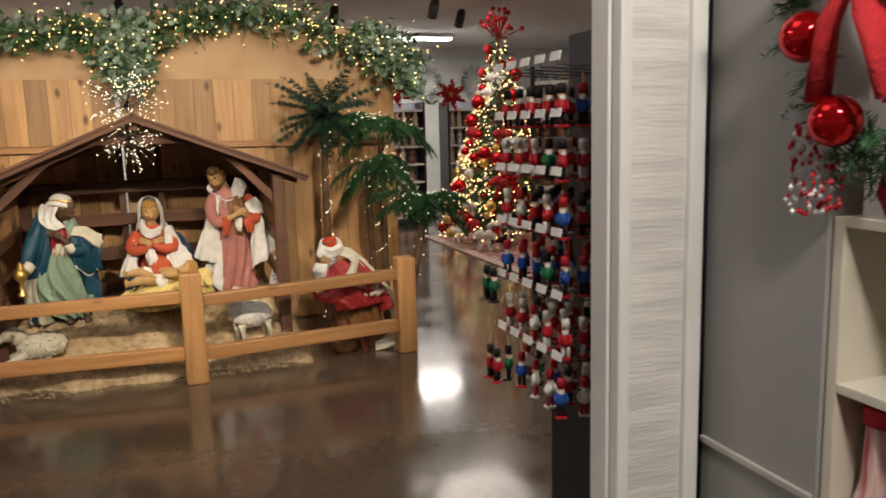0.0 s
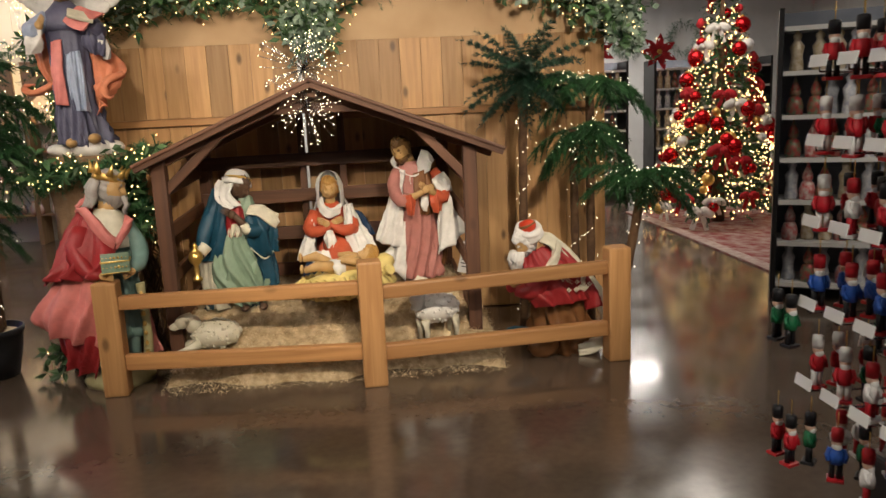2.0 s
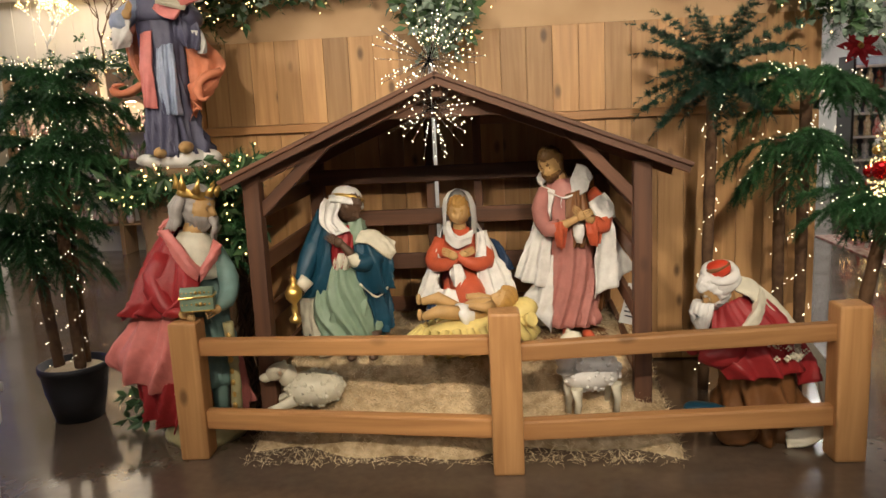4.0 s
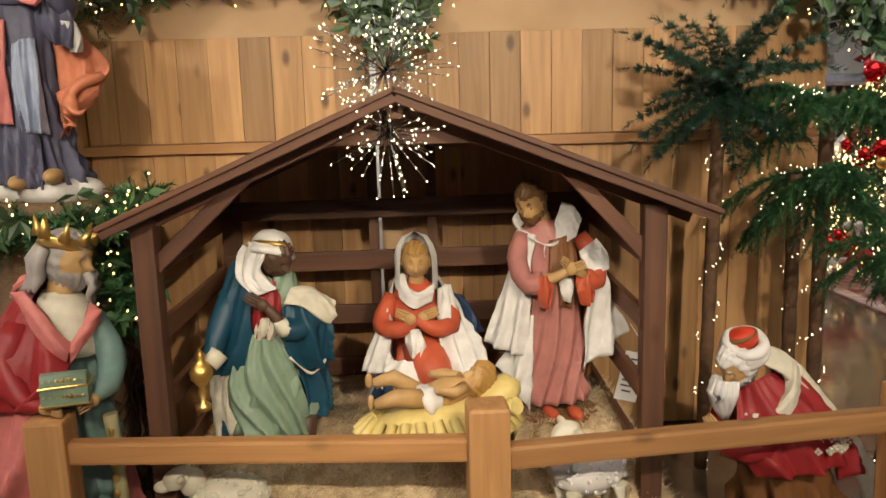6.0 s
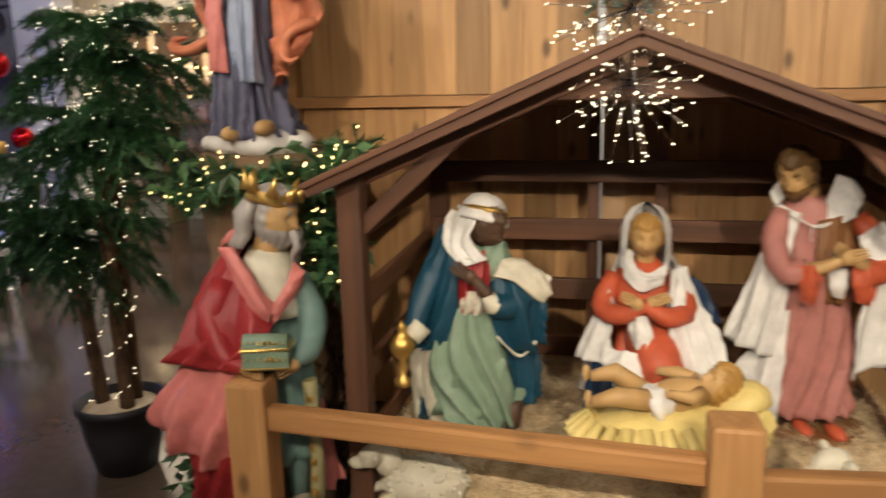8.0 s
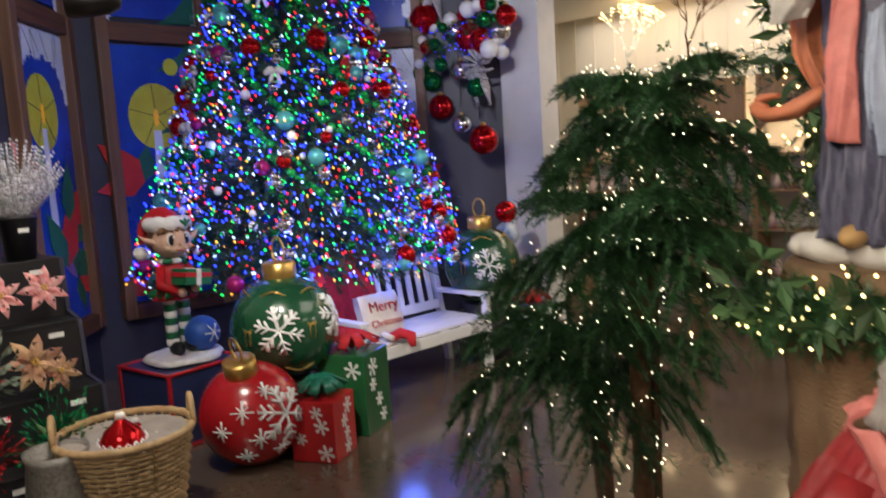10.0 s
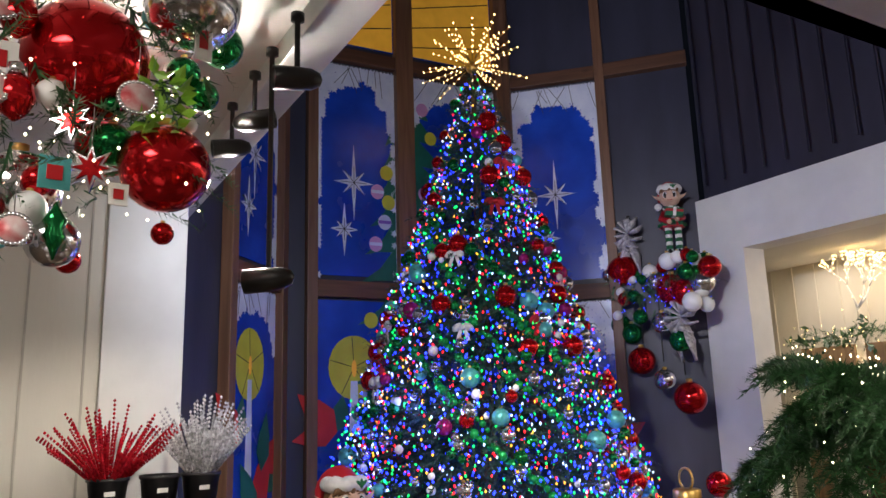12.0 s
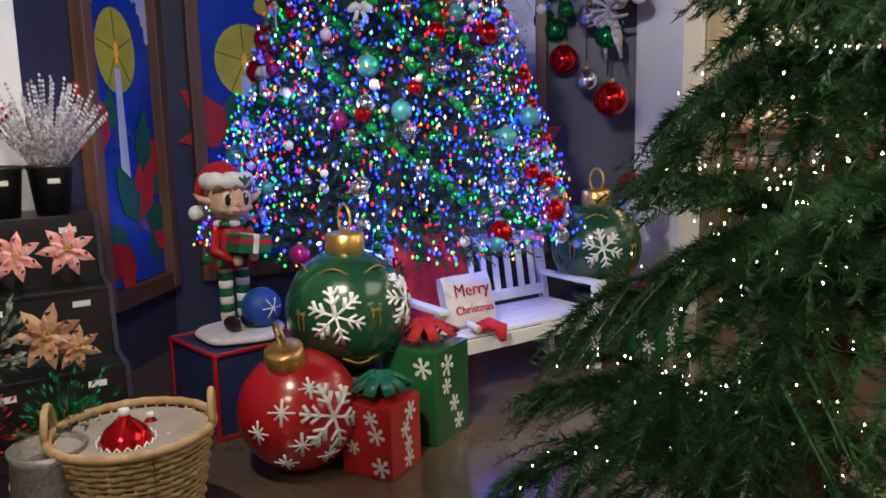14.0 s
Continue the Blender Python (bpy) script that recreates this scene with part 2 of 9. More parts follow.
def box(bm, size, at, rot=(0, 0, 0), bev=0.0, mi=0):
    m = pose(*at, *rot) @ Matrix.Diagonal((*size, 1))
    vs = bmesh.ops.create_cube(bm, size=1, matrix=m)["verts"]
    fs = {f for v in vs for f in v.link_faces}
    for f in fs:
        f.material_index = mi
    if bev:
        es = list({e for v in vs for e in v.link_edges})
        out = bmesh.ops.bevel(bm, geom=es, offset=bev, segments=2, profile=0.6, affect="EDGES")
        for f in out["faces"]:
            f.material_index = mi
    return vs


def skin(bm, rings, mi=0, caps=True, closed=True):
    """Joins rings of points into a skin."""
    rows = [[bm.verts.new(p) for p in r] for r in rings]
    n = len(rows[0])
    for a, b in zip(rows, rows[1:]):
        for i in range(n if closed else n - 1):
            j = (i + 1) % n
            f = bm.faces.new((a[i], a[j], b[j], b[i]))
            f.material_index, f.smooth = mi, True
    if caps and closed:
        for r, flip in ((rows[0], True), (rows[-1], False)):
            f = bm.faces.new(r[::-1] if flip else r)
            f.material_index = mi
    return rows


def tube(bm, pts, radii, seg=8, mi=0, flat=1.0):
    pts = [Vector(p) for p in pts]
    if not hasattr(radii, "__len__"):
        radii = [radii] * len(pts)
    rings = []
    for i, p in enumerate(pts):
        d = (pts[min(i + 1, len(pts) - 1)] - pts[max(i - 1, 0)]).normalized()
        u = d.cross(Vector((0, 0, 1)))
        if u.length < 1e-3:
            u = d.cross(Vector((0, 1, 0)))
        u.normalize()
        v = u.cross(d)
        rings.append([p + radii[i] * (math.cos(a) * u + math.sin(a) * flat * v) for a in [2 * math.pi * k / seg for k in range(seg)]])
    return skin(bm, rings, mi)


def lathe(bm, profile, seg=20, at=(0, 0, 0), rot=(0, 0, 0), mi=0, wob=0.0, lobes=0):
    m = pose(*at, *rot)
    rings = []
    for r, z in profile:
        rings.append([m @ Vector(((r * (1 + wob * math.cos(lobes * a))) * math.cos(a), (r * (1 + wob * math.cos(lobes * a))) * math.sin(a), z)) for a in [2 * math.pi * k / seg for k in range(seg)]])
    return skin(bm, rings, mi)


def ball(bm, r, at, scale=(1, 1, 1), rot=(0, 0, 0), mi=0, u=16, v=10):
    m = pose(*at, *rot) @ Matrix.Diagonal((*scale, 1))
    top, low = bm.verts.new(m @ Vector((0, 0, r))), bm.verts.new(m @ Vector((0, 0, -r)))
    rows = []
    for j in range(1, v):
        t = math.pi * j / v
        rows.append([bm.verts.new(m @ Vector((r * math.sin(t) * math.cos(2 * math.pi * i / u), r * math.sin(t) * math.sin(2 * math.pi * i / u), r * math.cos(t)))) for i in range(u)])
    fs = []
    for i in range(u):
        k = (i + 1) % u
        fs.append(bm.faces.new((top, rows[0][i], rows[0][k])))
        fs.append(bm.faces.new((low, rows[-1][k], rows[-1][i])))
        for p, q in zip(rows, rows[1:]):
            fs.append(bm.faces.new((p[i], q[i], q[k], p[k])))
    for f in fs:
        f.material_index, f.smooth = mi, True


def robe(bm, rows, mi=0, seg=48, folds=9, depth=0.06, phase=0.0, arc=None, lean=4.5):
    """A draped garment: rows of (x, y, z, rx, ry, fold strength); arc limits it to an open cloak between two angles."""
    rings = []
    fine = []
    for r0, r1 in zip(rows, rows[1:]):
        n = max(1, round(abs(r1[2] - r0[2]) / 0.03))
        fine += [tuple(a + (b - a) * i / n for a, b in zip(r0, r1)) for i in range(n)]
    fine.append(rows[-1])
    for x, y, z, rx, ry, k in fine:
        ring = []
        for i in range(seg):
            a = 2 * math.pi * i / seg if arc is None else radians(arc[0] + (arc[1] - arc[0]) * i / (seg - 1))
            w = 1 + 2.1 * depth * k * (1 - 2 * abs(math.sin(0.5 * folds * a + phase + lean * z)) ** 0.7 + 0.5 * math.sin(round(folds * 1.7) * a + 2 * phase - 5 * z))
            ring.append((x + rx * w * math.cos(a), y + ry * w * math.sin(a), z))
        rings.append(ring)
    return skin(bm, rings, mi, True, arc is None)


def spline(pts, n):
    """Points along a smooth curve through pts."""
    P = [Vector(p) for p in pts]
    P = [2 * P[0] - P[1]] + P + [2 * P[-1] - P[-2]]
    out = []
    for i in range(n + 1):
        g = i / n * (len(P) - 3)
        k = min(int(g), len(P) - 4)
        t = g - k
        a, b, c, d = P[k:k + 4]
        out.append(0.5 * (2 * b + (c - a) * t + (2 * a - 5 * b + 4 * c - d) * t * t + (3 * b - a - 3 * c + d) * t ** 3))
    return out


def drape(bm, left, right, mi=0, folds=3, amp=0.01, bulge=0.03, skew=0.6, n=26, m=30, thick=0.009):
    """A modelled fall of cloth between two curved edges, with folds running down it and a rolled rim."""
    L, Q = spline(left, m), spline(right, m)
    rings = []
    for j in range(m + 1):
        v = j / m
        a, b = L[j], Q[j]
        run = (L[min(j + 1, m)] - L[max(j - 1, 0)]) + (Q[min(j + 1, m)] - Q[max(j - 1, 0)])
        nrm = (b - a).cross(run)
        nrm = nrm.normalized() if nrm.length > 1e-7 else Vector((0, -1, 0))
        if nrm.y > 0:
            nrm = -nrm
        front, back = [], []
        for i in range(n + 1):
            u = i / n
            w = folds * u + skew * v + 0.12 * math.sin(5 * v + 3 * u)
            h = 1.5 * amp * (0.35 + 0.85 * v) * (1 - 2 * abs(math.sin(math.pi * w)) ** 0.75) + 0.3 * amp * math.sin(2 * math.pi * (2.3 * w + v))
            p = a.lerp(b, u) + nrm * (h + bulge * math.sin(math.pi * u))
            front.append(p)
            back.append(p - nrm * thick)
        rings.append(front + back[::-1])
    return skin(bm, rings, mi)


def mesh_ob(name, bm, mats):
    me = bpy.data.meshes.new(name)
    bm.to_mesh(me)
    bm.free()
    for m in mats if isinstance(mats, (list, tuple)) else [mats]:
        me.materials.append(m)
    return new(name, me)


def part(name, bm, material, parent, label=""):
    ob = mesh_ob(name, bm, material)
    ob.parent = parent
    if label:
        ob["label"] = label
    return ob


def share(ob, parent, m=None):
    """Another piece on the same mesh."""
    c = bpy.data.objects.new(ob.name, ob.data)
    scene.collection.objects.link(c)
    c.parent = parent
    if m is not None:
        c.matrix_basis = m
    return c


def thing(name, at, label, category, group="", rz=0.0):
    ob = new(name)
    ob.empty_display_size = 0.1
    ob.matrix_world = pose(*at, 0, 0, rz)
    return tagged(ob, label, category, group)


def struct(name, bm, material, label):
    return tagged(mesh_ob(name, bm, material), label, name.split("_")[0], kind="structure")


def fast(name, V, F, mats, parent=None, idx=None):
    """A mesh straight from lists, for foliage and bulbs."""
    me = bpy.data.meshes.new(name)
    me.from_pydata(V, [], F)
    for m in mats if isinstance(mats, (list, tuple)) else [mats]:
        me.materials.append(m)
    if idx is not None:
        me.polygons.foreach_set("material_index", idx)
    ob = new(name, me)
    ob.parent = parent
    return ob


BM = bmesh.new
R = random.Random(7)


def sprig(V, F, base, way, length, needle, count, droop=0.25, rng=R, width=0.09):
    """A needled twig: thin blades all round a drooping stem."""
    base, way = Vector(base), Vector(way).normalized()
    side = way.cross(Vector((0, 0, 1)))
    side = side.normalized() if side.length > 1e-3 else Vector((1, 0, 0))
    for i in range(count):
        f = (i + rng.random()) / count
        p = base + way * (length * f) + Vector((0, 0, -droop * length * f * f))
        a = rng.uniform(0, 2 * math.pi)
        up = side.cross(way)
        d = (way * rng.uniform(0.35, 0.9) + side * math.cos(a) + up * math.sin(a)).normalized()
        n = needle * (1 - 0.45 * f) * rng.uniform(0.75, 1.15)
        w = d.cross(way).normalized() * n * width
        k = len(V)
        V += [p - w, p + w, p + d * n]
        F.append((k, k + 1, k + 2))
    # stem
    k = len(V)
    e = base + way * length + Vector((0, 0, -droop * length))
    V += [base - side * 0.004, base + side * 0.004, e]
    F.append((k, k + 1, k + 2))
    return e


def gem(V, F, p, r):
    """A tiny bulb."""
    k = len(V)
    p = Vector(p)
    V += [p + Vector(d) * r for d in ((1, 0, 0), (-1, 0, 0), (0, 1, 0), (0, -1, 0), (0, 0, 1.3), (0, 0, -1.3))]
    F += [(k, k + 2, k + 4), (k + 2, k + 1, k + 4), (k + 1, k + 3, k + 4), (k + 3, k, k + 4), (k + 2, k, k + 5), (k + 1, k + 2, k + 5), (k + 3, k + 1, k + 5), (k, k + 3, k + 5)]


def leafblade(V, F, base, way, length, width, rng=R):
    """A pointed oval leaf with a fold along its middle."""
    base, way = Vector(base), Vector(way).normalized()
    s = way.cross(Vector((rng.uniform(-1, 1), rng.uniform(-1, 1), rng.uniform(-0.4, 1)))).normalized()
    up = s.cross(way)
    k = len(V)
    V += [base, base + way * length * 0.45 + s * width * 0.5 + up * width * 0.15, base + way * length, base + way * length * 0.45 - s * width * 0.5 + up * width * 0.15, base + way * length * 0.5]
    F += [(k, k + 1, k + 4), (k + 1, k + 2, k + 4), (k + 2, k + 3, k + 4), (k + 3, k, k + 4)]


def plate(bm, pts, thick, mi=0, y=0.0):
    """A flat shape in the local xz plane with thickness, its face at y (facing -y)."""
    a = [bm.verts.new((x, y, z)) for x, z in pts]
    b = [bm.verts.new((x, y + thick, z)) for x, z in pts]
    n = len(pts)
    for f in (a, b[::-1]):
        bm.faces.new(f).material_index = mi
    for i in range(n):
        bm.faces.new((a[i], b[i], b[(i + 1) % n], a[(i + 1) % n])).material_index = mi

# ---- structure ----
bm = BM()
box(bm, (40, 40, 0.2), (0, 6, -0.1))
struct("floor", bm, CONCRETE, "polished brown concrete shop floor with soft reflections")

# low ceilings round the tall bay
bm = BM()
box(bm, (12.6, 22, 0.2), (3.7, 4.0, 3.1))
box(bm, (4.6, 11.7, 0.2), (-4.9, -1.16, 3.1))
box(bm, (4.6, 6.0, 0.2), (-4.9, 12.1, 3.1))
struct("ceiling", bm, CEILING, "white painted low shop ceiling")
bm = BM()
box(bm, (5.2, 5.0, 0.15), (-5.1, 6.85, 6.25))
struct("ceiling_bay", bm, NAVY, "dark plank ceiling high over the tree bay")

def wall(name, a, b, z0, z1, thick, material, label):
    """A straight wall from a to b in plan; its visible face is on the left side of the walk from a to b."""
    bm = BM()
    dx, dy = b[0] - a[0], b[1] - a[1]
    n = math.hypot(dx, dy)
    box(bm, (n, thick, z1 - z0), ((a[0] + b[0]) / 2 + dy / n * thick / 2, (a[1] + b[1]) / 2 - dx / n * thick / 2, (z0 + z1) / 2), (0, 0, math.degrees(math.atan2(dy, dx))))
    return struct(name, bm, material, label)


wall("wall_back", (8.0, 14.0), (-8.0, 14.0), 0, 3.0, 0.15, WHITE, "white far wall of the shop")
wall("wall_east", (8.0, -5.0), (8.0, 14.0), 0, 3.0, 0.15, WHITE, "white side wall of the shop")
wall("wall_south", (-7.0, -5.0), (8.0, -5.0), 0, 3.0, 0.15, WHITE, "white wall behind the walkway")
wall("wall_west", (-5.75, 4.62), (-5.75, -5.0), 0, 3.0, 0.12, CREAM, "cream grooved siding wall beside the display rack")
wall("wall_northwest", (-7.0, 14.0), (-7.0, 9.2), 0, 3.0, 0.12, CREAM, "cream wall of the back room")
# upper dark walls that close the tall bay
wall("wall_upper_east", (-2.6, 4.7), (-2.6, 8.95), 3.0, 6.2, 0.1, NAVY, "dark plank wall high over the low ceiling")
wall("wall_upper_south", (-7.0, 4.66), (-2.6, 4.66), 3.2, 6.2, 0.1, NAVY, "dark plank wall above the ceiling edge")
wall("wall_upper_north", (-2.5, 9.06), (-5.62, 9.06), 3.38, 6.2, 0.1, NAVY, "dark vertical plank wall above the white header")

# white wall with the wide opening
bm = BM()
box(bm, (0.45, 0.25, 3.4), (-5.4, 9.06, 1.7))
box(bm, (2.6, 0.25, 0.5), (-3.875, 9.06, 3.15))
struct("wall_header", bm, WHITE, "white plaster wall and header round a wide opening")

# siding grooves as strips with their shade in the colour, and its corner board
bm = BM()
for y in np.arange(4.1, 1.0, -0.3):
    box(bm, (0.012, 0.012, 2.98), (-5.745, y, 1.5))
struct("trim_siding", bm, mat("groove_shadow_board", (0.5, 0.47, 0.41), None, 0.6), "darker vertical strips standing in for the shaded grooves of the cream siding")
bm = BM()
box(bm, (0.05, 0.44, 2.99), (-5.722, 4.4, 1.496), bev=0.006)
struct("trim_corner", bm, WHITE, "smooth white corner board")
# ceiling edge beam
bm = BM()
box(bm, (4.4, 0.16, 0.24), (-4.85, 4.59, 3.03), bev=0.006)
struct("trim_soffit", bm, WHITE, "white boxed edge of the low ceiling")

# plank strips on the dark upper wall
bm = BM()
for x in np.arange(-5.5, -2.6, 0.2):
    box(bm, (0.012, 0.02, 2.68), (x, 8.95, 4.86))
struct("trim_upper_plank", bm, NAVY, "dark plank joints on the upper wall")

# ---- stained-glass bay ----
BAY = [(-5.87, 4.64), (-6.94, 5.62), (-6.85, 7.76), (-6.15, 8.47), (-5.62, 8.94)]
GLASSBLUE = mat("blue_art_glass", (0.014, 0.07, 0.52), (0.006, 0.03, 0.27), 0.25, scale=1.7, bump=0.05)
LACE = mat("white_lace_glass", (0.7, 0.74, 0.85), (0.55, 0.6, 0.75), 0.35, scale=6)
YELLOWG = mat("yellow_art_glass", (0.62, 0.6, 0.06), (0.5, 0.45, 0.04), 0.35, scale=4)
REDG = mat("red_art_glass", (0.6, 0.03, 0.03), (0.45, 0.02, 0.02), 0.35, scale=4)
GREENG = mat("green_art_glass", (0.012, 0.14, 0.09), (0.008, 0.09, 0.06), 0.35, scale=4)
# amber glass given a faint emission to read as lit; no lamp behind it
ORANGEG = mat("amber_art_glass", (0.8, 0.4, 0.04), (0.6, 0.25, 0.02), 0.35, scale=4, glow=0.25)
VIOLETG = mat("violet_art_glass", (0.25, 0.12, 0.5), (0.18, 0.08, 0.4), 0.35, scale=4)
PINKG = mat("pink_art_glass", (0.6, 0.3, 0.55), (0.5, 0.25, 0.45), 0.35, scale=4)
LEAD = mat("lead_line", (0.02, 0.02, 0.025), None, 0.5)
ART = [GLASSBLUE, LACE, YELLOWG, REDG, GREENG, ORANGEG, VIOLETG, PINKG, LEAD]


def star_pts(cx, cz, n, r1, r2, tall=1.0, turn=0.0):
    return [(cx + (r1 if i % 2 == 0 else r2) * math.cos(turn + math.pi * i / n) * (1 if tall == 1 or i % n else 0.75), cz + tall * (r1 if i % 2 == 0 else r2) * math.sin(turn + math.pi * i / n)) for i in range(2 * n)]


def disc_pts(cx, cz, rx, rz, n=22):
    return [(cx + rx * math.cos(2 * math.pi * i / n), cz + rz * math.sin(2 * math.pi * i / n)) for i in range(n)]


def lace(bm, x0, x1, z0, z1, rng, y, sides=True):
    """Frost mosaic that closes the top of a pane and creeps down its edges, with lead lines across."""
    cell, k = 0.036, 0
    n, m = int((x1 - x0) / cell), int((z1 - z0) / cell)
    for i in range(n + 1):
        for j in range(m + 1):
            x, z = x0 + 0.02 + i * (x1 - x0 - 0.04) / n, z1 - 0.02 - j * cell
            u, d = abs(2 * (x - x0) / (x1 - x0) - 1), z1 - z
            wob = noise.noise(Vector((x * 6, z * 6, y * 900 + z1))) * 0.11
            deep = 0.16 + 0.3 * u ** 2 + wob
            rim = (0.035 + 0.05 * max(0, 1 - d / 1.2) + 0.5 * wob) if sides else 0
            if d < deep or (sides and min(x - x0, x1 - x) < rim):
                k += 1
                plate(bm, star_pts(x, z, 6, 0.037, 0.019, turn=rng.random()), 0.002, 1, y - 0.001 - 0.0003 * (k % 7))
    for i in range(9):
        x = rng.uniform(x0 + 0.02, x1 - 0.02)
        stroke_bm(bm, [(x, z1 - 0.01), (min(max(x + rng.uniform(-0.16, 0.16), x0 + 0.01), x1 - 0.01), z1 - rng.uniform(0.14, 0.26))], 0.005, y - 0.0045)


def art_pane(parent, w, x, z0, z1, pattern, seed):
    """One pane of the art window: blue ground with its figures proud of it."""
    rng = random.Random(seed)
    bm = BM()
    x0, x1 = x - w / 2, x + w / 2
    box(bm, (w, 0.012, z1 - z0), (x, 0.02, (z0 + z1) / 2))
    y = 0.011
    if pattern.startswith("top"):
        lace(bm, x0, x1, z0, z1, rng, y)
        for cx, cz, r in ((x - 0.04 * w, z0 + 0.82, 0.4), (x - 0.16 * w, z0 + 0.4, 0.27)):
            s = min(1, w / 0.5)
            plate(bm, star_pts(cx, cz, 4, r * 0.62 * s, 0.03 * s, 1.4), 0.002, 1, y - 0.005)
            plate(bm, star_pts(cx, cz, 4, r * 0.36 * s, 0.03 * s, 1.0, math.pi / 4), 0.002, 1, y - 0.006)
            for q in range(8):
                stroke_bm(bm, [(cx, cz), (cx + r * 0.3 * s * math.cos(q * math.pi / 4), cz + r * 0.36 * s * math.sin(q * math.pi / 4))], 0.005, y - 0.0085)
    if pattern.endswith("_tree"):
        # half of a fir with round ornaments, rising along the right edge
        low = pattern == "flower_tree"
        for k in range(7):
            zz = z1 - (0.0 if low else 0.25) - k * 0.25
            hw = w * ((0.5 + 0.04 * k) if low else (0.06 + 0.07 * k))
            plate(bm, [(x1 - 0.005, zz + 0.14), (x1 - hw * 0.45, zz - 0.06), (x1 - hw, zz - 0.2), (x1 - hw * 0.6, zz - 0.17), (x1 - 0.005, zz - 0.16)], 0.002, 4, y - 0.0004 * (k + 1))
        for k, (px, pz, mi) in enumerate(((0.16, 0.2, 6), (0.34, 0.16, 2), (0.34, 0.6, 1)) if low else ((0.12, 0.95, 2), (0.24, 1.13, 7), (0.1, 1.22, 2), (0.15, 1.4, 1), (0.27, 1.6, 7))):
            cx, cz = x1 - px * w, z1 - pz
            plate(bm, disc_pts(cx, cz, 0.062, 0.068, 18), 0.002, mi, y - 0.005)
            if mi in (1, 7):
                plate(bm, [(cx - 0.058, cz - 0.014), (cx + 0.058, cz - 0.014), (cx + 0.058, cz + 0.014), (cx - 0.058, cz + 0.014)], 0.002, 6 if mi == 1 else 1, y - 0.0075)
    if pattern.startswith("flower"):
        if pattern == "flower":
            lace(bm, x0, x1, z0 + 1.2, z1, rng, y, False)
        cx = x - 0.05 * w
        plate(bm, disc_pts(cx, z1 - 0.55, min(0.22, w * 0.42), 0.26), 0.002, 2, y - 0.001)
        for k in range(5):
            a = 0.4 + k * 1.256
            stroke_bm(bm, [(cx, z1 - 0.55), (cx + min(0.21, w * 0.4) * math.cos(a), z1 - 0.55 + 0.25 * math.sin(a))], 0.006, y - 0.003)
        plate(bm, disc_pts(cx, z1 - 0.56, 0.022, 0.07), 0.002, 5, y - 0.004)
        plate(bm, [(cx - 0.03, z1 - 0.66), (cx + 0.03, z1 - 0.66), (cx + 0.05, z1 - 1.35), (cx - 0.05, z1 - 1.35)], 0.002, 1, y - 0.002)
        for k, (px, pz, s, t) in enumerate(((0.22, 0.7, 1.0, 0.5), (-0.25, 0.95, 0.9, 2.4), (0.1, 0.38, 1.1, 1.2), (-0.1, 0.25, 0.9, 3.6), (0.3, 0.3, 0.8, -0.3))):
            lx, lz = x + px * w, z0 + pz
            plate(bm, leaf_pts(lx, lz, 0.5 * s, 0.24 * s, t), 0.002, 3, y - 0.0035 - 0.0006 * k)
            plate(bm, leaf_pts(lx, lz, 0.42 * s, 0.2 * s, t + 0.9), 0.002, 3 if k % 2 else 4, y - 0.0065 - 0.0006 * k)
            plate(bm, leaf_pts(lx, lz, 0.32 * s, 0.18 * s, t - 1.0), 0.002, 4, y - 0.0015)
        plate(bm, leaf_pts(x, z0 + 0.5, 0.3, 0.1, -0.8), 0.002, 6, y - 0.002)
    if pattern in ("tree", "tree_low"):
        if pattern == "tree":
            lace(bm, x0, x1, z0, z1, rng, y, False)
        for k in range(7):
            zz = z1 - 0.1 - k * (z1 - z0 - 0.25) / 7
            hw = (0.12 + 0.36 * k / 6) * w
            plate(bm, [(x0 + 0.01, zz + 0.02), (min(x1 - 0.01, x0 + hw * 1.6), zz - 0.3), (x0 + 0.01, zz - 0.27)], 0.002, 4, y - 0.0006 * (k + 1))
        for k in range(6):
            cz = z1 - 0.3 - k * 0.27
            cx = x0 + (0.12 + 0.09 * (k % 3)) * w
            mi = (7, 2, 1)[k % 3]
            plate(bm, disc_pts(cx, cz, 0.06, 0.065, 16), 0.002, mi, y - 0.008)
            if mi == 1:
                plate(bm, [(cx - 0.055, cz - 0.012), (cx + 0.055, cz - 0.012), (cx + 0.055, cz + 0.012), (cx - 0.055, cz + 0.012)], 0.002, 7, y - 0.011)
    if pattern == "amber":
        plate(bm, [(x0 + 0.01, z0 + 0.01), (x1 - 0.01, z0 + 0.01), (x1 - 0.01, z1 - 0.01), (x0 + 0.01, z1 - 0.01)], 0.002, 5, y - 0.001)
        for k in range(4):
            stroke_bm(bm, [(x0 + 0.02, z0 + 0.1 + 0.2 * k), (x1 - 0.02, z0 + 0.25 + 0.24 * k)], 0.01, y - 0.004)
    return part("pane", bm, ART, parent)


def leaf_pts(cx, cz, ln, wd, t):
    out = []
    for u, v in ((0, 0), (0.3, 0.5), (0.62, 0.4), (1, 0), (0.62, -0.4), (0.3, -0.5)):
        a, b = u * ln, v * wd
        out.append((cx + a * math.cos(t) - b * math.sin(t), cz + a * math.sin(t) + b * math.cos(t)))
    return out


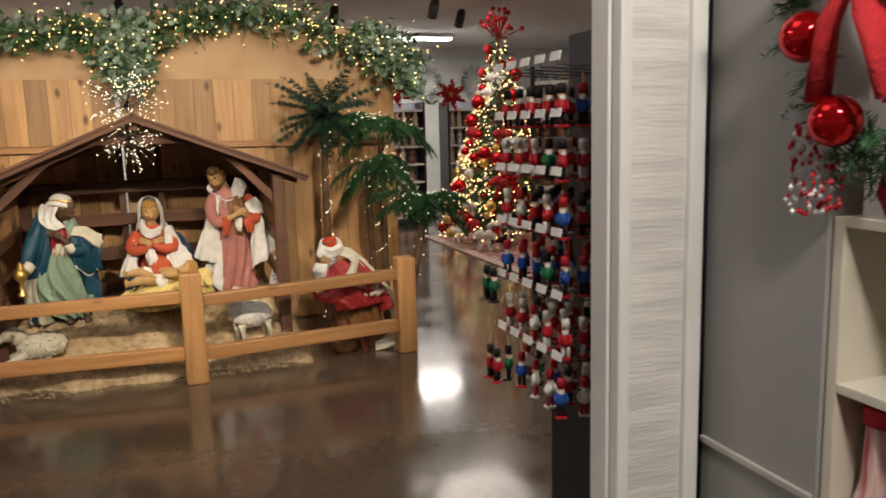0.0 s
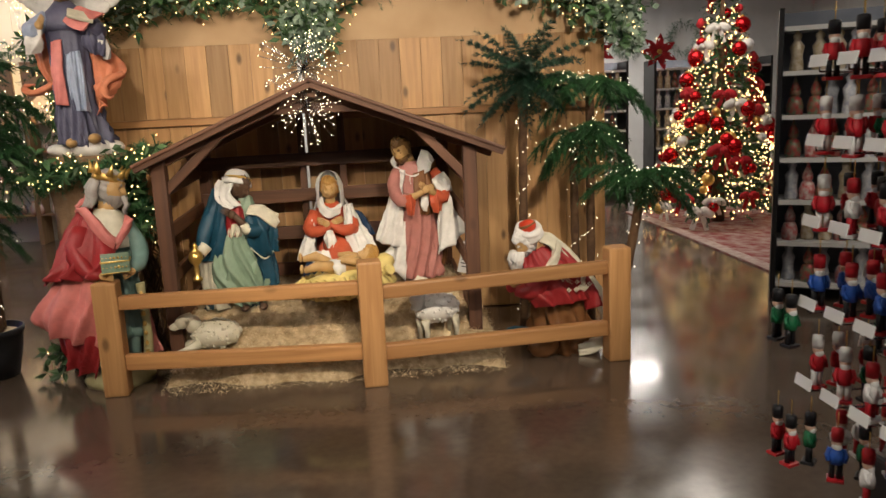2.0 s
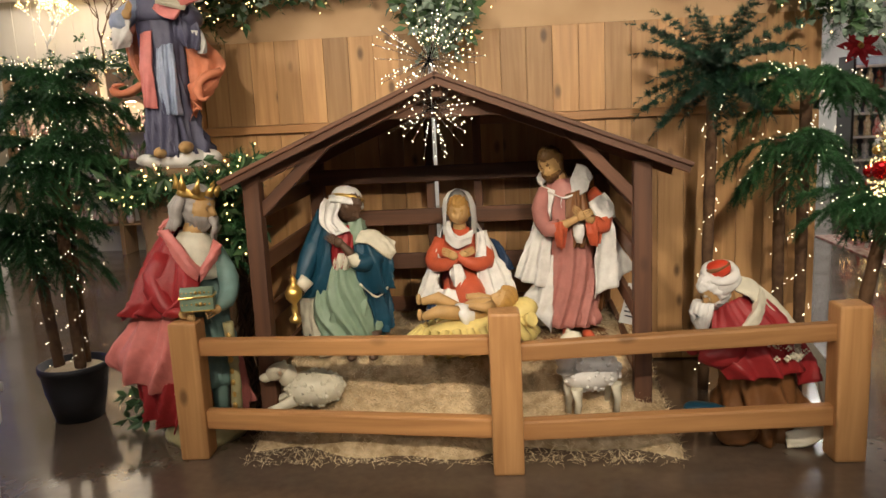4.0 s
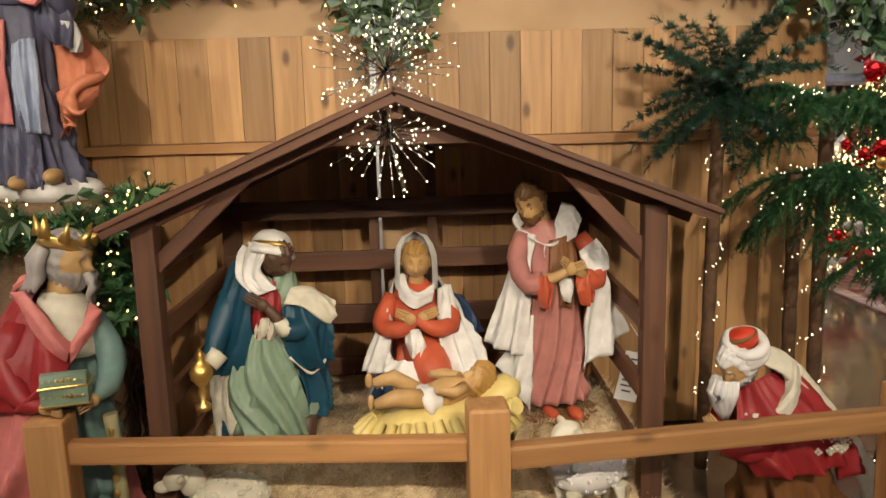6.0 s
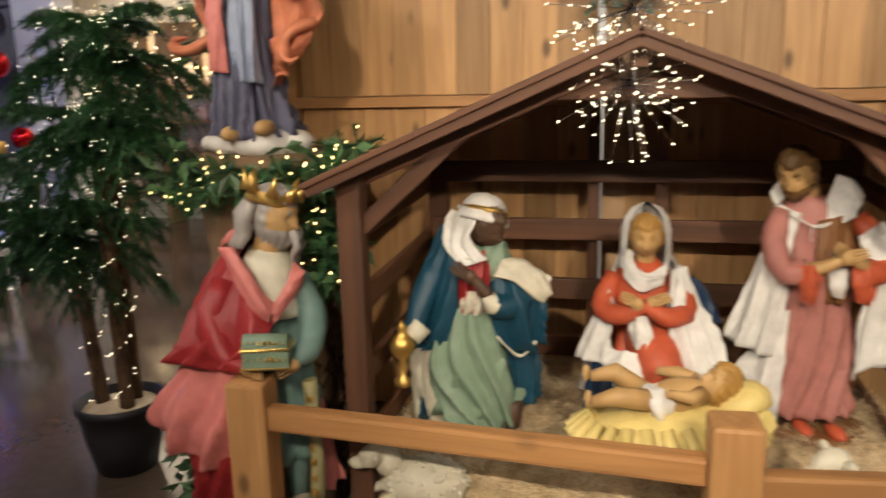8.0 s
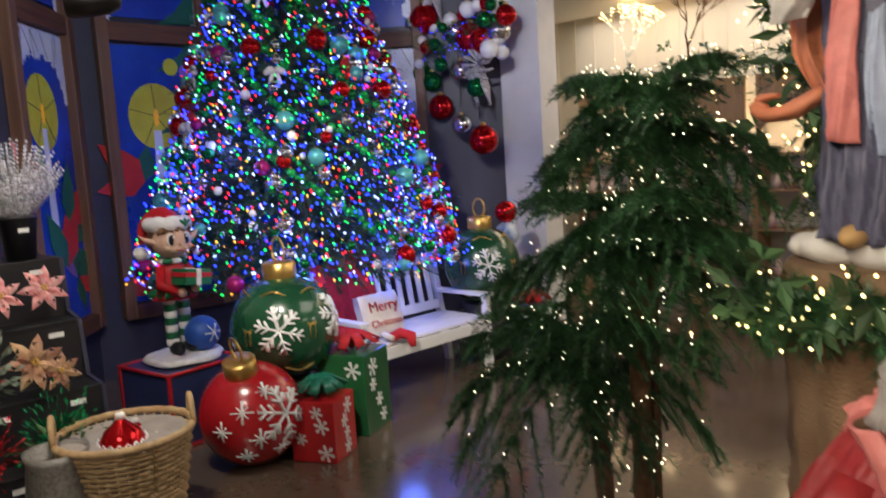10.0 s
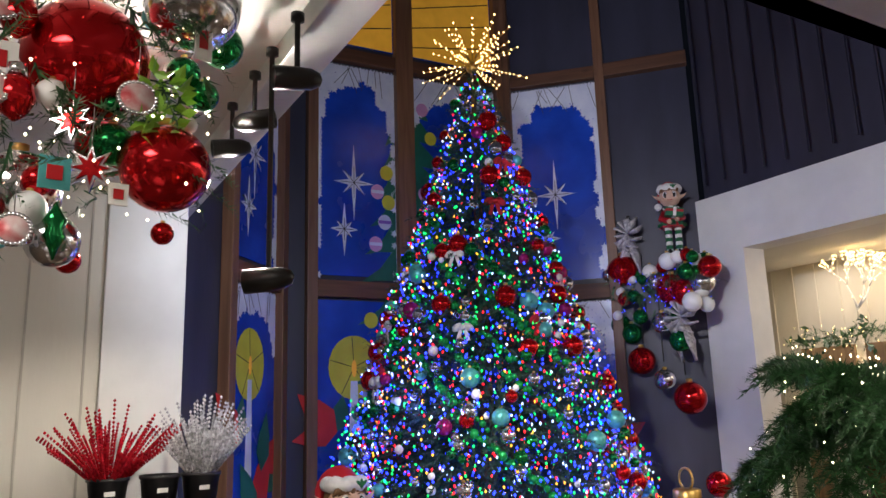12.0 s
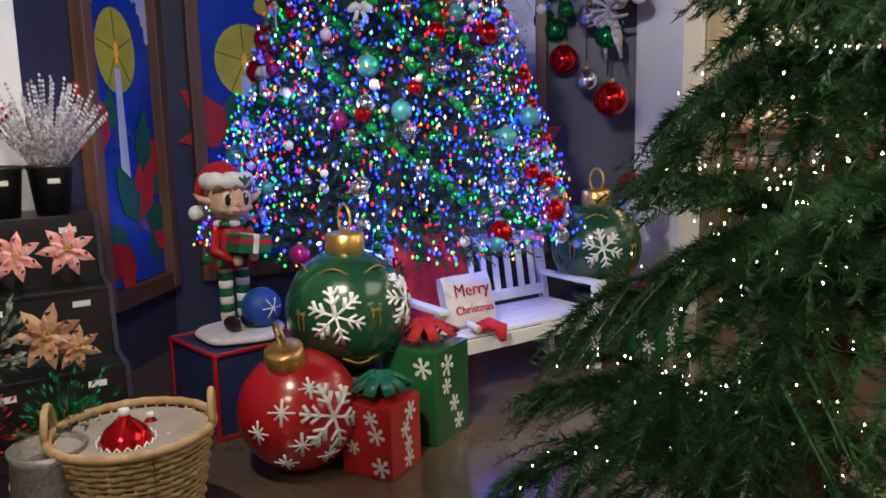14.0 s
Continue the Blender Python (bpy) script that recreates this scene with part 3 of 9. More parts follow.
def stroke_bm(bm, pts, w, y):
    for a, b in zip(pts, pts[1:]):
        t = math.atan2(b[1] - a[1], b[0] - a[0])
        nx, nz = -math.sin(t) * w / 2, math.cos(t) * w / 2
        plate(bm, [(a[0] + nx, a[1] + nz), (a[0] - nx, a[1] - nz), (b[0] - nx, b[1] - nz), (b[0] + nx, b[1] + nz)], 0.0015, 8, y)


def window_facet(k, a, b, panes, seed):
    """One facet of the bay: navy wall with timber frames and art panes on three storeys of glass."""
    dx, dy = b[0] - a[0], b[1] - a[1]
    n = math.hypot(dx, dy)
    # local x runs from a to b, local -y faces the room
    turn = pose(a[0], a[1], 0, 0, 0, math.degrees(math.atan2(dy, dx)))
    bm = BM()
    box(bm, (n + 0.06, 0.12, 6.2), (n / 2, 0.095, 3.1))
    w = struct("wall_bay_%d" % k, bm, NAVY, "dark navy panelled wall round the art window")
    w.matrix_world = turn
    if not panes:
        return w
    fr = new("window_%d" % k)
    fr.matrix_world = turn
    tagged(fr, "tall timber-framed blue art-glass window with stars and candles", "window", kind="structure")
    for i, (x0, x1, pats) in enumerate(panes):
        for (z0, z1), pat in zip(((0.54, 2.58), (2.76, 4.68), (4.86, 6.0)), pats):
            art_pane(fr, x1 - x0 - 0.09, (x0 + x1) / 2, z0 + 0.03, z1, pat, seed + i * 7 + int(z0))
        for x in (x0, x1):
            bm = BM()
            box(bm, (0.09, 0.09, 5.5), (x, -0.012, 3.2), bev=0.008)
            part("mullion", bm, TRIMWOOD, fr)
        for z in (0.5, 2.67, 4.77):
            bm = BM()
            box(bm, (x1 - x0 - 0.092, 0.075, 0.14 if z == 2.67 else 0.12), ((x0 + x1) / 2, -0.008, z), bev=0.008)
            part("rail", bm, BROWN_X, fr)
    return fr


window_facet(1, BAY[0], BAY[1], [(0.54, 1.36, ("flower", "top", "amber"))], 3)
window_facet(2, BAY[1], BAY[2], [(0.22, 1.04, ("flower_tree", "top_tree", "amber")), (1.12, 2.1, ("tree_low", "tree", "amber"))], 21)
window_facet(3, BAY[2], BAY[3], [(0.05, 0.95, ("flower", "top"))], 40)
window_facet(4, BAY[3], BAY[4], [], 60)
bm = BM()
box(bm, (0.78, 0.09, 0.13), (0.36, -0.01, 4.77), bev=0.008)
tr = struct("trim_bay_beam", bm, BROWN_X, "brown timber beam across the dark panel")
tr.matrix_world = pose(BAY[3][0], BAY[3][1], 0, 0, 0, math.degrees(math.atan2(BAY[4][1] - BAY[3][1], BAY[4][0] - BAY[3][0])))

# ---- crib scene: plank wall ----
def board_wall():
    root = new("wall_boards")
    tagged(root, "knotty cedar plank wall behind the stable with a batten and plain top band", "wall", kind="structure")
    rng = random.Random(4)
    # backing, top band and battens
    for x0, x1 in ((-1.62, -0.325), (-0.295, 1.72)):
        bm = BM()
        box(bm, (x1 - x0, 0.03, 2.25), ((x0 + x1) / 2, 6.125, 1.125))
        part("backing", bm, PLY, root)
        bm = BM()
        pts = [(x0, 1.885), (x1, 1.885)]
        n = 14
        for i in range(n + 1):
            x = x1 + (x0 - x1) * i / n
            pts.append((x, 2.22 + 0.16 * math.cos((x - 0.3) * 1.1) + 0.02 * math.sin(9 * x)))
        plate(bm, pts, 0.03, 0, 6.08)
        part("top_band", bm, PLY, root)
        bm = BM()
        box(bm, (x1 - x0 - 0.01, 0.035, 0.045), ((x0 + x1) / 2, 6.055, 1.4), bev=0.004)
        part("batten", bm, CEDAR_X, root)
    w = 0.14
    kinds = {}
    for row, (z0, z1) in enumerate(((0.01, 1.375), (1.425, 1.885))):
        x = -1.6
        while x < 1.68:
            if not -0.36 < x + w / 2 < -0.26:
                if row not in kinds:
                    bm = BM()
                    box(bm, (w - 0.0015, 0.024, z1 - z0), (0, 0, 0), bev=0.0025)
                    kinds[row] = part("board", bm, CEDAR, root)
                    kinds[row].matrix_basis = pose(x + w / 2, 6.09, (z0 + z1) / 2)
                else:
                    share(kinds[row], root, pose(x + w / 2, 6.09 + rng.uniform(-0.003, 0.003), (z0 + z1) / 2))
            x += w
    bm = BM()
    box(bm, (0.05, 0.09, 2.1), (-1.64, 6.09, 1.05), bev=0.006)
    part("end_post", bm, CEDAR_POST, root)
    return root


board_wall()


# ---- fence ----
def fence():
    root = thing("rail_fence", (0, 4.75, 0), "honey-brown split-rail cedar fence in front of the crib scene", "fence")
    spots = [(-1.29, 0.11, 0.63), (0.08, -0.04, 0.685), (1.43, 0.07, 0.655)]
    for x, y, h in spots:
        bm = BM()
        box(bm, (0.125, 0.115, h), (x, y, h / 2), (0, 0, 3), 0.012)
        for v in bm.verts:
            if v.co.z > h - 0.02:
                v.co.z -= 0.25 * abs(v.co.x - x)
        part("post", bm, CEDAR_POST, root)
    for (xa, ya, _), (xb, yb, _) in zip(spots, spots[1:]):
        for za, zb, s in ((0.5, 0.53, 0.075), (0.175, 0.185, 0.085)):
            bm = BM()
            n = math.hypot(xb - xa, yb - ya) - 0.1
            box(bm, (n, 0.055, s), (0, 0, 0), (0, 0, 0), 0.012)
            for v in bm.verts:
                v.co.z += 0.006 * math.sin(5 * v.co.x)
            m = pose((xa + xb) / 2, (ya + yb) / 2, (za + zb) / 2, 0, -math.degrees(math.atan2(zb - za, n)), math.degrees(math.atan2(yb - ya, xb - xa)))
            part("rail", bm, CEDAR_X, root).matrix_basis = m
    return root


fence()


# ---- stable ----
def stable():
    root = thing("crib_stable", (-0.17, 5.4, 0), "dark brown open timber stable with a shallow gabled roof", "stable")
    ox, oy = -0.17, 5.4
    posts = [(-1.0, 5.03, 1.215), (0.665, 5.03, 1.215), (-0.95, 5.93, 1.25), (0.6, 5.93, 1.25)]
    for x, y, h in posts:
        bm = BM()
        box(bm, (0.075, 0.07, h), (x - ox, y - oy, h / 2), bev=0.006)
        part("post", bm, BROWN_Z, root)
    # roof slabs with fascia
    for s, ex in ((-1, -1.1), (1, 0.84)):
        ax, az, ez = -0.17, 1.6, 1.2
        n = math.hypot(ex - ax, az - ez)
        t = math.degrees(math.atan2(az - ez, abs(ex - ax)))
        for name, ln, dep, th, y, dz in (("roof", n + 0.02, 1.1, 0.018, 5.45, 0.0), ("fascia", n, 0.025, 0.034, 4.925, -0.022), ("rafter", n - 0.1, 0.04, 0.055, 5.05, -0.045), ("rafter", n - 0.1, 0.04, 0.055, 5.9, -0.045)):
            bm = BM()
            box(bm, (ln, dep, th), (0, 0, 0), bev=0.004)
            part(name, bm, BROWN_X, root).matrix_basis = pose((ax + ex) / 2 - ox, y - oy, (az + ez) / 2 + dz, 0, s * t, 0)
    # ties, braces
    bm = BM()
    box(bm, (0.5, 0.035, 0.055), (0.01, 5.06 - oy, 1.455), bev=0.004)
    part("collar_tie", bm, BROWN_X, root)
    for x0, x1 in ((-0.975, -0.66), (0.64, 0.37)):
        bm = BM()
        n = math.hypot(x1 - x0, 0.29)
        box(bm, (n + 0.04, 0.035, 0.05), (0, 0, 0), bev=0.004)
        part("brace", bm, BROWN_X, root).matrix_basis = pose((x0 + x1) / 2 - ox, 5.045 - oy, 1.2, 0, -math.degrees(math.atan2(0.29, x1 - x0)), 0)
    # back slats and side rails
    for z in (1.13, 0.9, 0.655, 0.415):
        bm = BM()
        box(bm, (1.56, 0.03, 0.085), (-0.02, 5.885 - oy, z), (0, R.uniform(-0.5, 0.5), 0), 0.005)
        part("back_slat", bm, BROWN_X, root)
        for x in (-0.985, 0.635):
            bm = BM()
            box(bm, (0.025, 0.9, 0.075), (x - ox, 5.48 - oy, z - 0.06), (1.5, 0, 0), 0.005)
            part("side_rail", bm, BROWN_Y, root)
    for x in (-0.32, -0.06):
        bm = BM()
        box(bm, (0.045, 0.03, 1.1), (x - ox, 5.925 - oy, 0.98), bev=0.004)
        part("back_upright", bm, BROWN_Z, root)
    bm = BM()
    box(bm, (0.05, 0.95, 0.06), (0, 5.45 - oy, 1.54), bev=0.004)
    part("ridge_beam", bm, BROWN_Y, root)
    return root


stable()

# price label hanging on the stable post
tg = thing("price_tag", (0.66, 5.26, 0.44), "white printed card hanging on a string beside the stable post", "tag")
bm = BM()
box(bm, (0.085, 0.002, 0.19), (0, 0, 0.1), (0, 14, 0))
part("card", bm, PAPER, tg)
for i in range(7):
    bm = BM()
    box(bm, (0.055 if i % 3 else 0.035, 0.001, 0.006), (0.012 - 0.006 * i + 0.005, -0.0025, 0.165 - 0.02 * i), (0, 14, 0))
    part("print_line", bm, INK, tg)
bm = BM()
tube(bm, [(0.025, 0, 0.19), (0.035, 0.01, 0.24), (0.0, 0.02, 0.3)], 0.0015, 5)
part("string", bm, WHITEFABRIC, tg)

# ---- straw ----
def straw_height(x, y):
    u = min(1, max(0, (y - 4.86 - 0.05 * math.sin(5 * x) - 0.03 * math.sin(13 * x)) / 0.36))
    if u <= 0:
        return -0.06
    e = min(1, max(0, (min(x + 1.06, 0.8 - x)) / 0.16))
    return (0.36 * u ** 0.65) * e ** 0.6 + u ** 0.5 * (0.045 * noise.noise(Vector((5 * x, 5 * y, 0))) + 0.022 * noise.noise(Vector((15 * x, 15 * y, 3))) + 0.012 * noise.noise(Vector((42 * x, 42 * y, 7))))


bm = BM()
nx, ny = 150, 96
grid = [[bm.verts.new((-1.06 + 1.86 * i / nx, 4.76 + 1.2 * j / ny, max(-0.03, straw_height(-1.06 + 1.86 * i / nx, 4.76 + 1.2 * j / ny)))) for i in range(nx + 1)] for j in range(ny + 1)]
for j in range(ny):
    for i in range(nx):
        bm.faces.new((grid[j][i], grid[j][i + 1], grid[j + 1][i + 1], grid[j + 1][i])).smooth = True
# bed toned darker than the loose blades, shade between straws put into its colour
tagged(mesh_ob("straw_bed", bm, mat("matted_straw", (0.62, 0.49, 0.31), (0.34, 0.24, 0.13), 0.8, scale=22, bump=0.6, bscale=90)), "pale straw heaped over a low mound in the stable", "straw", kind="stuff")
V, F = [], []
rs = random.Random(11)
for i in range(26000):
    x, y = rs.uniform(-1.06, 0.8), 4.74 + 1.15 * rs.random() ** 1.4
    z = max(0.004, straw_height(x, y)) + rs.uniform(0.0, 0.02)
    if straw_height(x, y) < 0 and rs.random() < 0.85:
        continue
    a, ln = rs.uniform(0, 6.28), rs.uniform(0.02, 0.055)
    d = Vector((math.cos(a), math.sin(a), rs.uniform(-0.2, 0.6))) * ln
    s = Vector((-math.sin(a), math.cos(a), 0)) * 0.0019
    k = len(V)
    V += [Vector((x, y, z)) - s, Vector((x, y, z)) + s, Vector((x, y, z)) + d]
    F.append((k, k + 1, k + 2))
tagged(fast("loose_straw", V, F, STRAWBLADE), "loose blades of pale straw over the mound", "straw", kind="stuff")

# ---- statues: one mesh each ----
def plaster(name, c, rough=0.45):
    return mat("plaster_" + name, c, tuple(v * 0.84 for v in c), rough, scale=22, bump=0.3, bscale=45, spec=0.35)


SKIN = plaster("flesh", (0.5, 0.31, 0.13))
DARKSKIN = plaster("dark_flesh", (0.09, 0.05, 0.03))
PWHITE = plaster("white", (0.72, 0.7, 0.67))
PBLUE = plaster("teal_blue", (0.008, 0.052, 0.09))
PGREEN = plaster("sage_green", (0.2, 0.28, 0.2))
PORANGE = plaster("orange_red", (0.52, 0.1, 0.045))
PNAVY = plaster("navy", (0.02, 0.045, 0.1))
PPINK = plaster("dusty_pink", (0.43, 0.18, 0.155))
PROSE = plaster("rose", (0.62, 0.2, 0.18))
PRED = plaster("crimson", (0.3, 0.022, 0.025))
PHAIR = plaster("brown_hair", (0.16, 0.085, 0.03))
PGOLDHAIR = plaster("golden_hair", (0.4, 0.22, 0.06))
PGREY = plaster("grey_hair", (0.36, 0.33, 0.31))
PYELLOW = plaster("yellow_cloth", (0.68, 0.54, 0.2))
PBROWN = plaster("brown_cloth", (0.2, 0.085, 0.03))
PSLATE = plaster("slate_violet", (0.1, 0.1, 0.16))
PSKY = plaster("pale_blue", (0.36, 0.42, 0.56))
PSALMON = plaster("salmon", (0.68, 0.24, 0.13))
PCREAM = plaster("cream_fur", (0.62, 0.58, 0.46))
PTEAL = plaster("grey_teal", (0.16, 0.26, 0.24))


def head(bm, x, y, z, r, skinm, hair, face=-90, tilt=0, beard=None, line=0.38):
    """Head with brow, eye hollows, nose, lips, waved hair and beard; face: where it looks in plan, tilt: bowed down."""
    turn = Matrix.Translation((x, y, z)) @ Matrix.Rotation(radians(face), 4, "Z") @ Matrix.Rotation(radians(tilt), 4, "Y")
    vs = bmesh.ops.create_uvsphere(bm, u_segments=56, v_segments=40, radius=1)["verts"]
    lump = lambda d, q, w: math.exp(-(d - Vector(q).normalized()).length_squared / (w * w))
    kind = {}
    for v in vs:
        d = v.co.normalized()
        hairy = d.x < line + 0.25 * max(0, d.z) and (d.z > -0.7 or d.x < -0.1) or d.z > 0.55 + 0.12 * abs(d.y)
        hairy = hairy or min((d - Vector((0.9, e, h)).normalized()).length / w for e in (-0.36, 0.36) for h, w in ((0.33, 0.11), (0.08, 0.08))) < 1 and d.x > 0.7
        bearded = beard is not None and d.x > -0.15 and d.z < -0.42 + 0.12 * abs(d.y)
        kind[v] = 1 if hairy else 2 if bearded else 0
        q = Vector((d.x * 0.94, d.y * (0.82 - 0.12 * max(0, -d.z)), d.z * 1.16))
        if kind[v] == 0 or d.x > 0.5:
            k = 0.3 * lump(d, (1, 0, -0.16), 0.15) + 0.1 * lump(d, (1, 0, 0.06), 0.12) + 0.07 * lump(d, (1, 0, -0.48), 0.16) + 0.12 * lump(d, (1, 0, -0.9), 0.28)
            for e in (-0.36, 0.36):
                k += 0.07 * lump(d, (0.9, e, 0.3), 0.16) - 0.19 * lump(d, (0.92, e, 0.1), 0.15) + 0.05 * lump(d, (0.85, e * 1.4, -0.25), 0.25)
            q += Vector((k, 0, 0))
        if kind[v] == 1 and (d.x < 0.7 or d.z > 0.5):
            wave = math.sin(14 * math.atan2(d.y, d.z) + 5 * d.x)
            q *= 1.12 + 0.05 * wave + 0.05 * noise.noise(d * 6)
        if kind[v] == 2:
            q *= 1.12 + 0.06 * math.sin(16 * math.atan2(d.y, d.x) + 4 * d.z)
            q.z -= 0.32 * max(0, 1 - abs(d.y) * 1.5) * max(0, -d.z - 0.3)
        v.co = turn @ (q * r)
    for f in {f for v in vs for f in v.link_faces}:
        ks = [kind[v] for v in f.verts]
        f.material_index = hair if ks.count(1) > 1 else beard if ks.count(2) > 1 else skinm
        f.smooth = True


def hand(bm, p, q, r, mi):
    """A hand from wrist p towards q: palm and four fingers."""
    p, q = Vector(p), Vector(q)
    d = (q - p)
    ball(bm, r, p + d * 0.35, (1.1, 0.8, 1.0), mi=mi, u=10, v=8)
    side = d.cross(Vector((0, 0, 1)))
    side = side.normalized() if side.length > 1e-4 else Vector((1, 0, 0))
    up = side.cross(d).normalized()
    for k in range(4):
        o = (up * (k - 1.5)) * r * 0.45
        tube(bm, [p + d * 0.4 + o, p + d * 0.8 + o * 1.1, p + d * 1.15 + o * 0.9], [r * 0.28, r * 0.26, r * 0.16], 6, mi)


def statue(name, at, rz, label, mats, fn, size=1.0):
    bm = BM()
    fn(bm)
    bmesh.ops.recalc_face_normals(bm, faces=bm.faces)
    bm.normal_update()
    for v in bm.verts:
        v.co += v.normal * (0.005 * noise.noise(v.co * 20) + 0.0025 * noise.noise(v.co * 60))
    ob = mesh_ob(name, bm, mats)
    ob.matrix_world = pose(*at, 0, 0, rz) @ Matrix.Scale(size, 4)
    return tagged(ob, label, "statue", "crib statues")


def joseph(bm):
    # 0 flesh 1 hair 2 pink robe 3 white cloak 4 orange sleeve 5 brown
    robe(bm, [(0.0, 0, 0.045, 0.125, 0.1, 1.0), (0.0, 0, 0.1, 0.12, 0.1, 1), (0.0, 0, 0.3, 0.108, 0.09, 0.9), (0.0, 0, 0.45, 0.1, 0.085, 0.6), (-0.02, 0, 0.6, 0.11, 0.085, 0.3), (-0.03, 0, 0.69, 0.1, 0.07, 0.1), (-0.05, -0.015, 0.75, 0.045, 0.045, 0)], 2, 84, 7, 0.07, 0.3, None, 13)
    drape(bm, [(-0.1, -0.085, 0.52), (-0.095, -0.1, 0.3), (-0.11, -0.11, 0.05)], [(0.06, -0.09, 0.56), (0.1, -0.07, 0.3), (0.1, -0.08, 0.05)], 2, 3.2, 0.014, 0.03, 1.6)
    # brown cape behind, white cloak open at both sides
    drape(bm, [(0.04, 0.05, 0.74), (0.12, 0.06, 0.4), (0.1, 0.06, 0.06)], [(0.13, 0.0, 0.66), (0.2, 0.05, 0.45), (0.16, 0.06, 0.1)], 5, 2, 0.01, 0.01)
    drape(bm, [(-0.13, 0.02, 0.72), (-0.2, 0.0, 0.5), (-0.28, -0.03, 0.285)], [(-0.085, -0.07, 0.7), (-0.115, -0.1, 0.48), (-0.125, -0.12, 0.24)], 3, 2.2, 0.016, 0.02, 0.3)
    drape(bm, [(-0.16, 0.0, 0.34), (-0.19, -0.02, 0.25), (-0.235, -0.04, 0.19)], [(-0.1, -0.09, 0.4), (-0.11, -0.11, 0.22), (-0.115, -0.12, 0.03)], 3, 1.5, 0.012, 0.015, 0.2)
    drape(bm, [(0.085, -0.12, 0.63), (0.12, -0.13, 0.5), (0.1, -0.12, 0.35), (0.1, -0.12, 0.19)], [(0.17, -0.05, 0.65), (0.19, -0.06, 0.53), (0.23, -0.03, 0.42), (0.28, -0.02, 0.31)], 3, 1.6, 0.016, 0.03, 0.3)
    drape(bm, [(0.07, -0.13, 0.645), (0.1, -0.135, 0.6), (0.13, -0.14, 0.56)], [(0.15, -0.05, 0.68), (0.19, -0.06, 0.62), (0.2, -0.08, 0.57)], 3, 1, 0.006, 0.025)
    # collar of the cloak turned up behind the neck
    drape(bm, [(-0.02, -0.06, 0.685), (0.02, -0.09, 0.675), (0.07, -0.09, 0.70)], [(0.03, 0.0, 0.815), (0.07, -0.02, 0.8), (0.1, -0.04, 0.755)], 3, 1, 0.004, 0.015)
    drape(bm, [(-0.14, -0.03, 0.72), (-0.15, -0.03, 0.74), (-0.155, -0.02, 0.76)], [(-0.1, 0.02, 0.76), (-0.1, 0.03, 0.79), (-0.12, 0.03, 0.81)], 3, 1, 0.004, 0.01)
    # vest and arms
    drape(bm, [(-0.03, -0.085, 0.68), (-0.03, -0.12, 0.55), (-0.02, -0.11, 0.44)], [(0.06, -0.06, 0.7), (0.08, -0.09, 0.55), (0.07, -0.1, 0.43)], 5, 2, 0.008, 0.02)
    tube(bm, spline([(-0.12, -0.02, 0.69), (-0.15, -0.07, 0.61), (-0.12, -0.13, 0.53), (-0.06, -0.15, 0.545)], 10), [0.038, 0.039, 0.04, 0.04, 0.038, 0.037, 0.036, 0.037, 0.039, 0.04, 0.036], 16, 2)
    drape(bm, [(-0.1, -0.17, 0.56), (-0.09, -0.18, 0.51), (-0.075, -0.16, 0.44)], [(-0.035, -0.17, 0.565), (-0.03, -0.18, 0.52), (-0.045, -0.15, 0.45)], 4, 1.5, 0.005, 0.02)
    tube(bm, spline([(-0.07, -0.16, 0.545), (-0.02, -0.17, 0.56), (0.02, -0.175, 0.585)], 4), [0.024, 0.023, 0.02, 0.018, 0.018], 10, 0)
    tube(bm, spline([(0.09, -0.02, 0.68), (0.15, -0.07, 0.6), (0.13, -0.13, 0.53), (0.075, -0.15, 0.56)], 8), [0.036, 0.037, 0.037, 0.036, 0.035, 0.035, 0.036, 0.038, 0.032], 14, 4)
    drape(bm, [(0.05, -0.17, 0.56), (0.06, -0.18, 0.5), (0.08, -0.16, 0.45)], [(0.12, -0.16, 0.57), (0.125, -0.16, 0.52), (0.12, -0.14, 0.46)], 4, 1.5, 0.005, 0.02)
    tube(bm, spline([(0.085, -0.165, 0.565), (0.06, -0.175, 0.58), (0.04, -0.18, 0.6)], 3), [0.022, 0.02, 0.018, 0.018], 10, 0)
    hand(bm, (0.01, -0.18, 0.58), (0.07, -0.2, 0.61), 0.019, 0)
    hand(bm, (0.05, -0.175, 0.585), (0.0, -0.2, 0.625), 0.019, 0)
    drape(bm, [(0.0, -0.12, 0.56), (0.0, -0.15, 0.5), (0.015, -0.14, 0.46)], [(0.05, -0.12, 0.56), (0.05, -0.14, 0.5), (0.04, -0.13, 0.47)], 3, 1, 0.004, 0.02)
    tube(bm, spline([(-0.11, -0.08, 0.7), (-0.04, -0.1, 0.665), (0.03, -0.08, 0.69)], 8), 0.004, 6, 3)
    tube(bm, spline([(-0.05, -0.1, 0.665), (-0.055, -0.11, 0.64), (-0.05, -0.11, 0.62)], 4), 0.0035, 6, 3)
    tube(bm, [(-0.04, -0.0, 0.72), (-0.07, -0.035, 0.79)], [0.042, 0.038], 12, 0)
    head(bm, -0.095, -0.06, 0.825, 0.066, 0, 1, -122, 30, 1, 0.2)
    for x, y in ((-0.03, -0.1), (0.06, -0.12)):
        ball(bm, 0.036, (x, y, 0.018), (0.7, 1.5, 0.55), (0, 0, 14), 4, 12, 8)
    lathe(bm, [(0.17, -0.03), (0.17, 0.0), (0.13, 0.008)], 24, mi=5, wob=0.08, lobes=5)


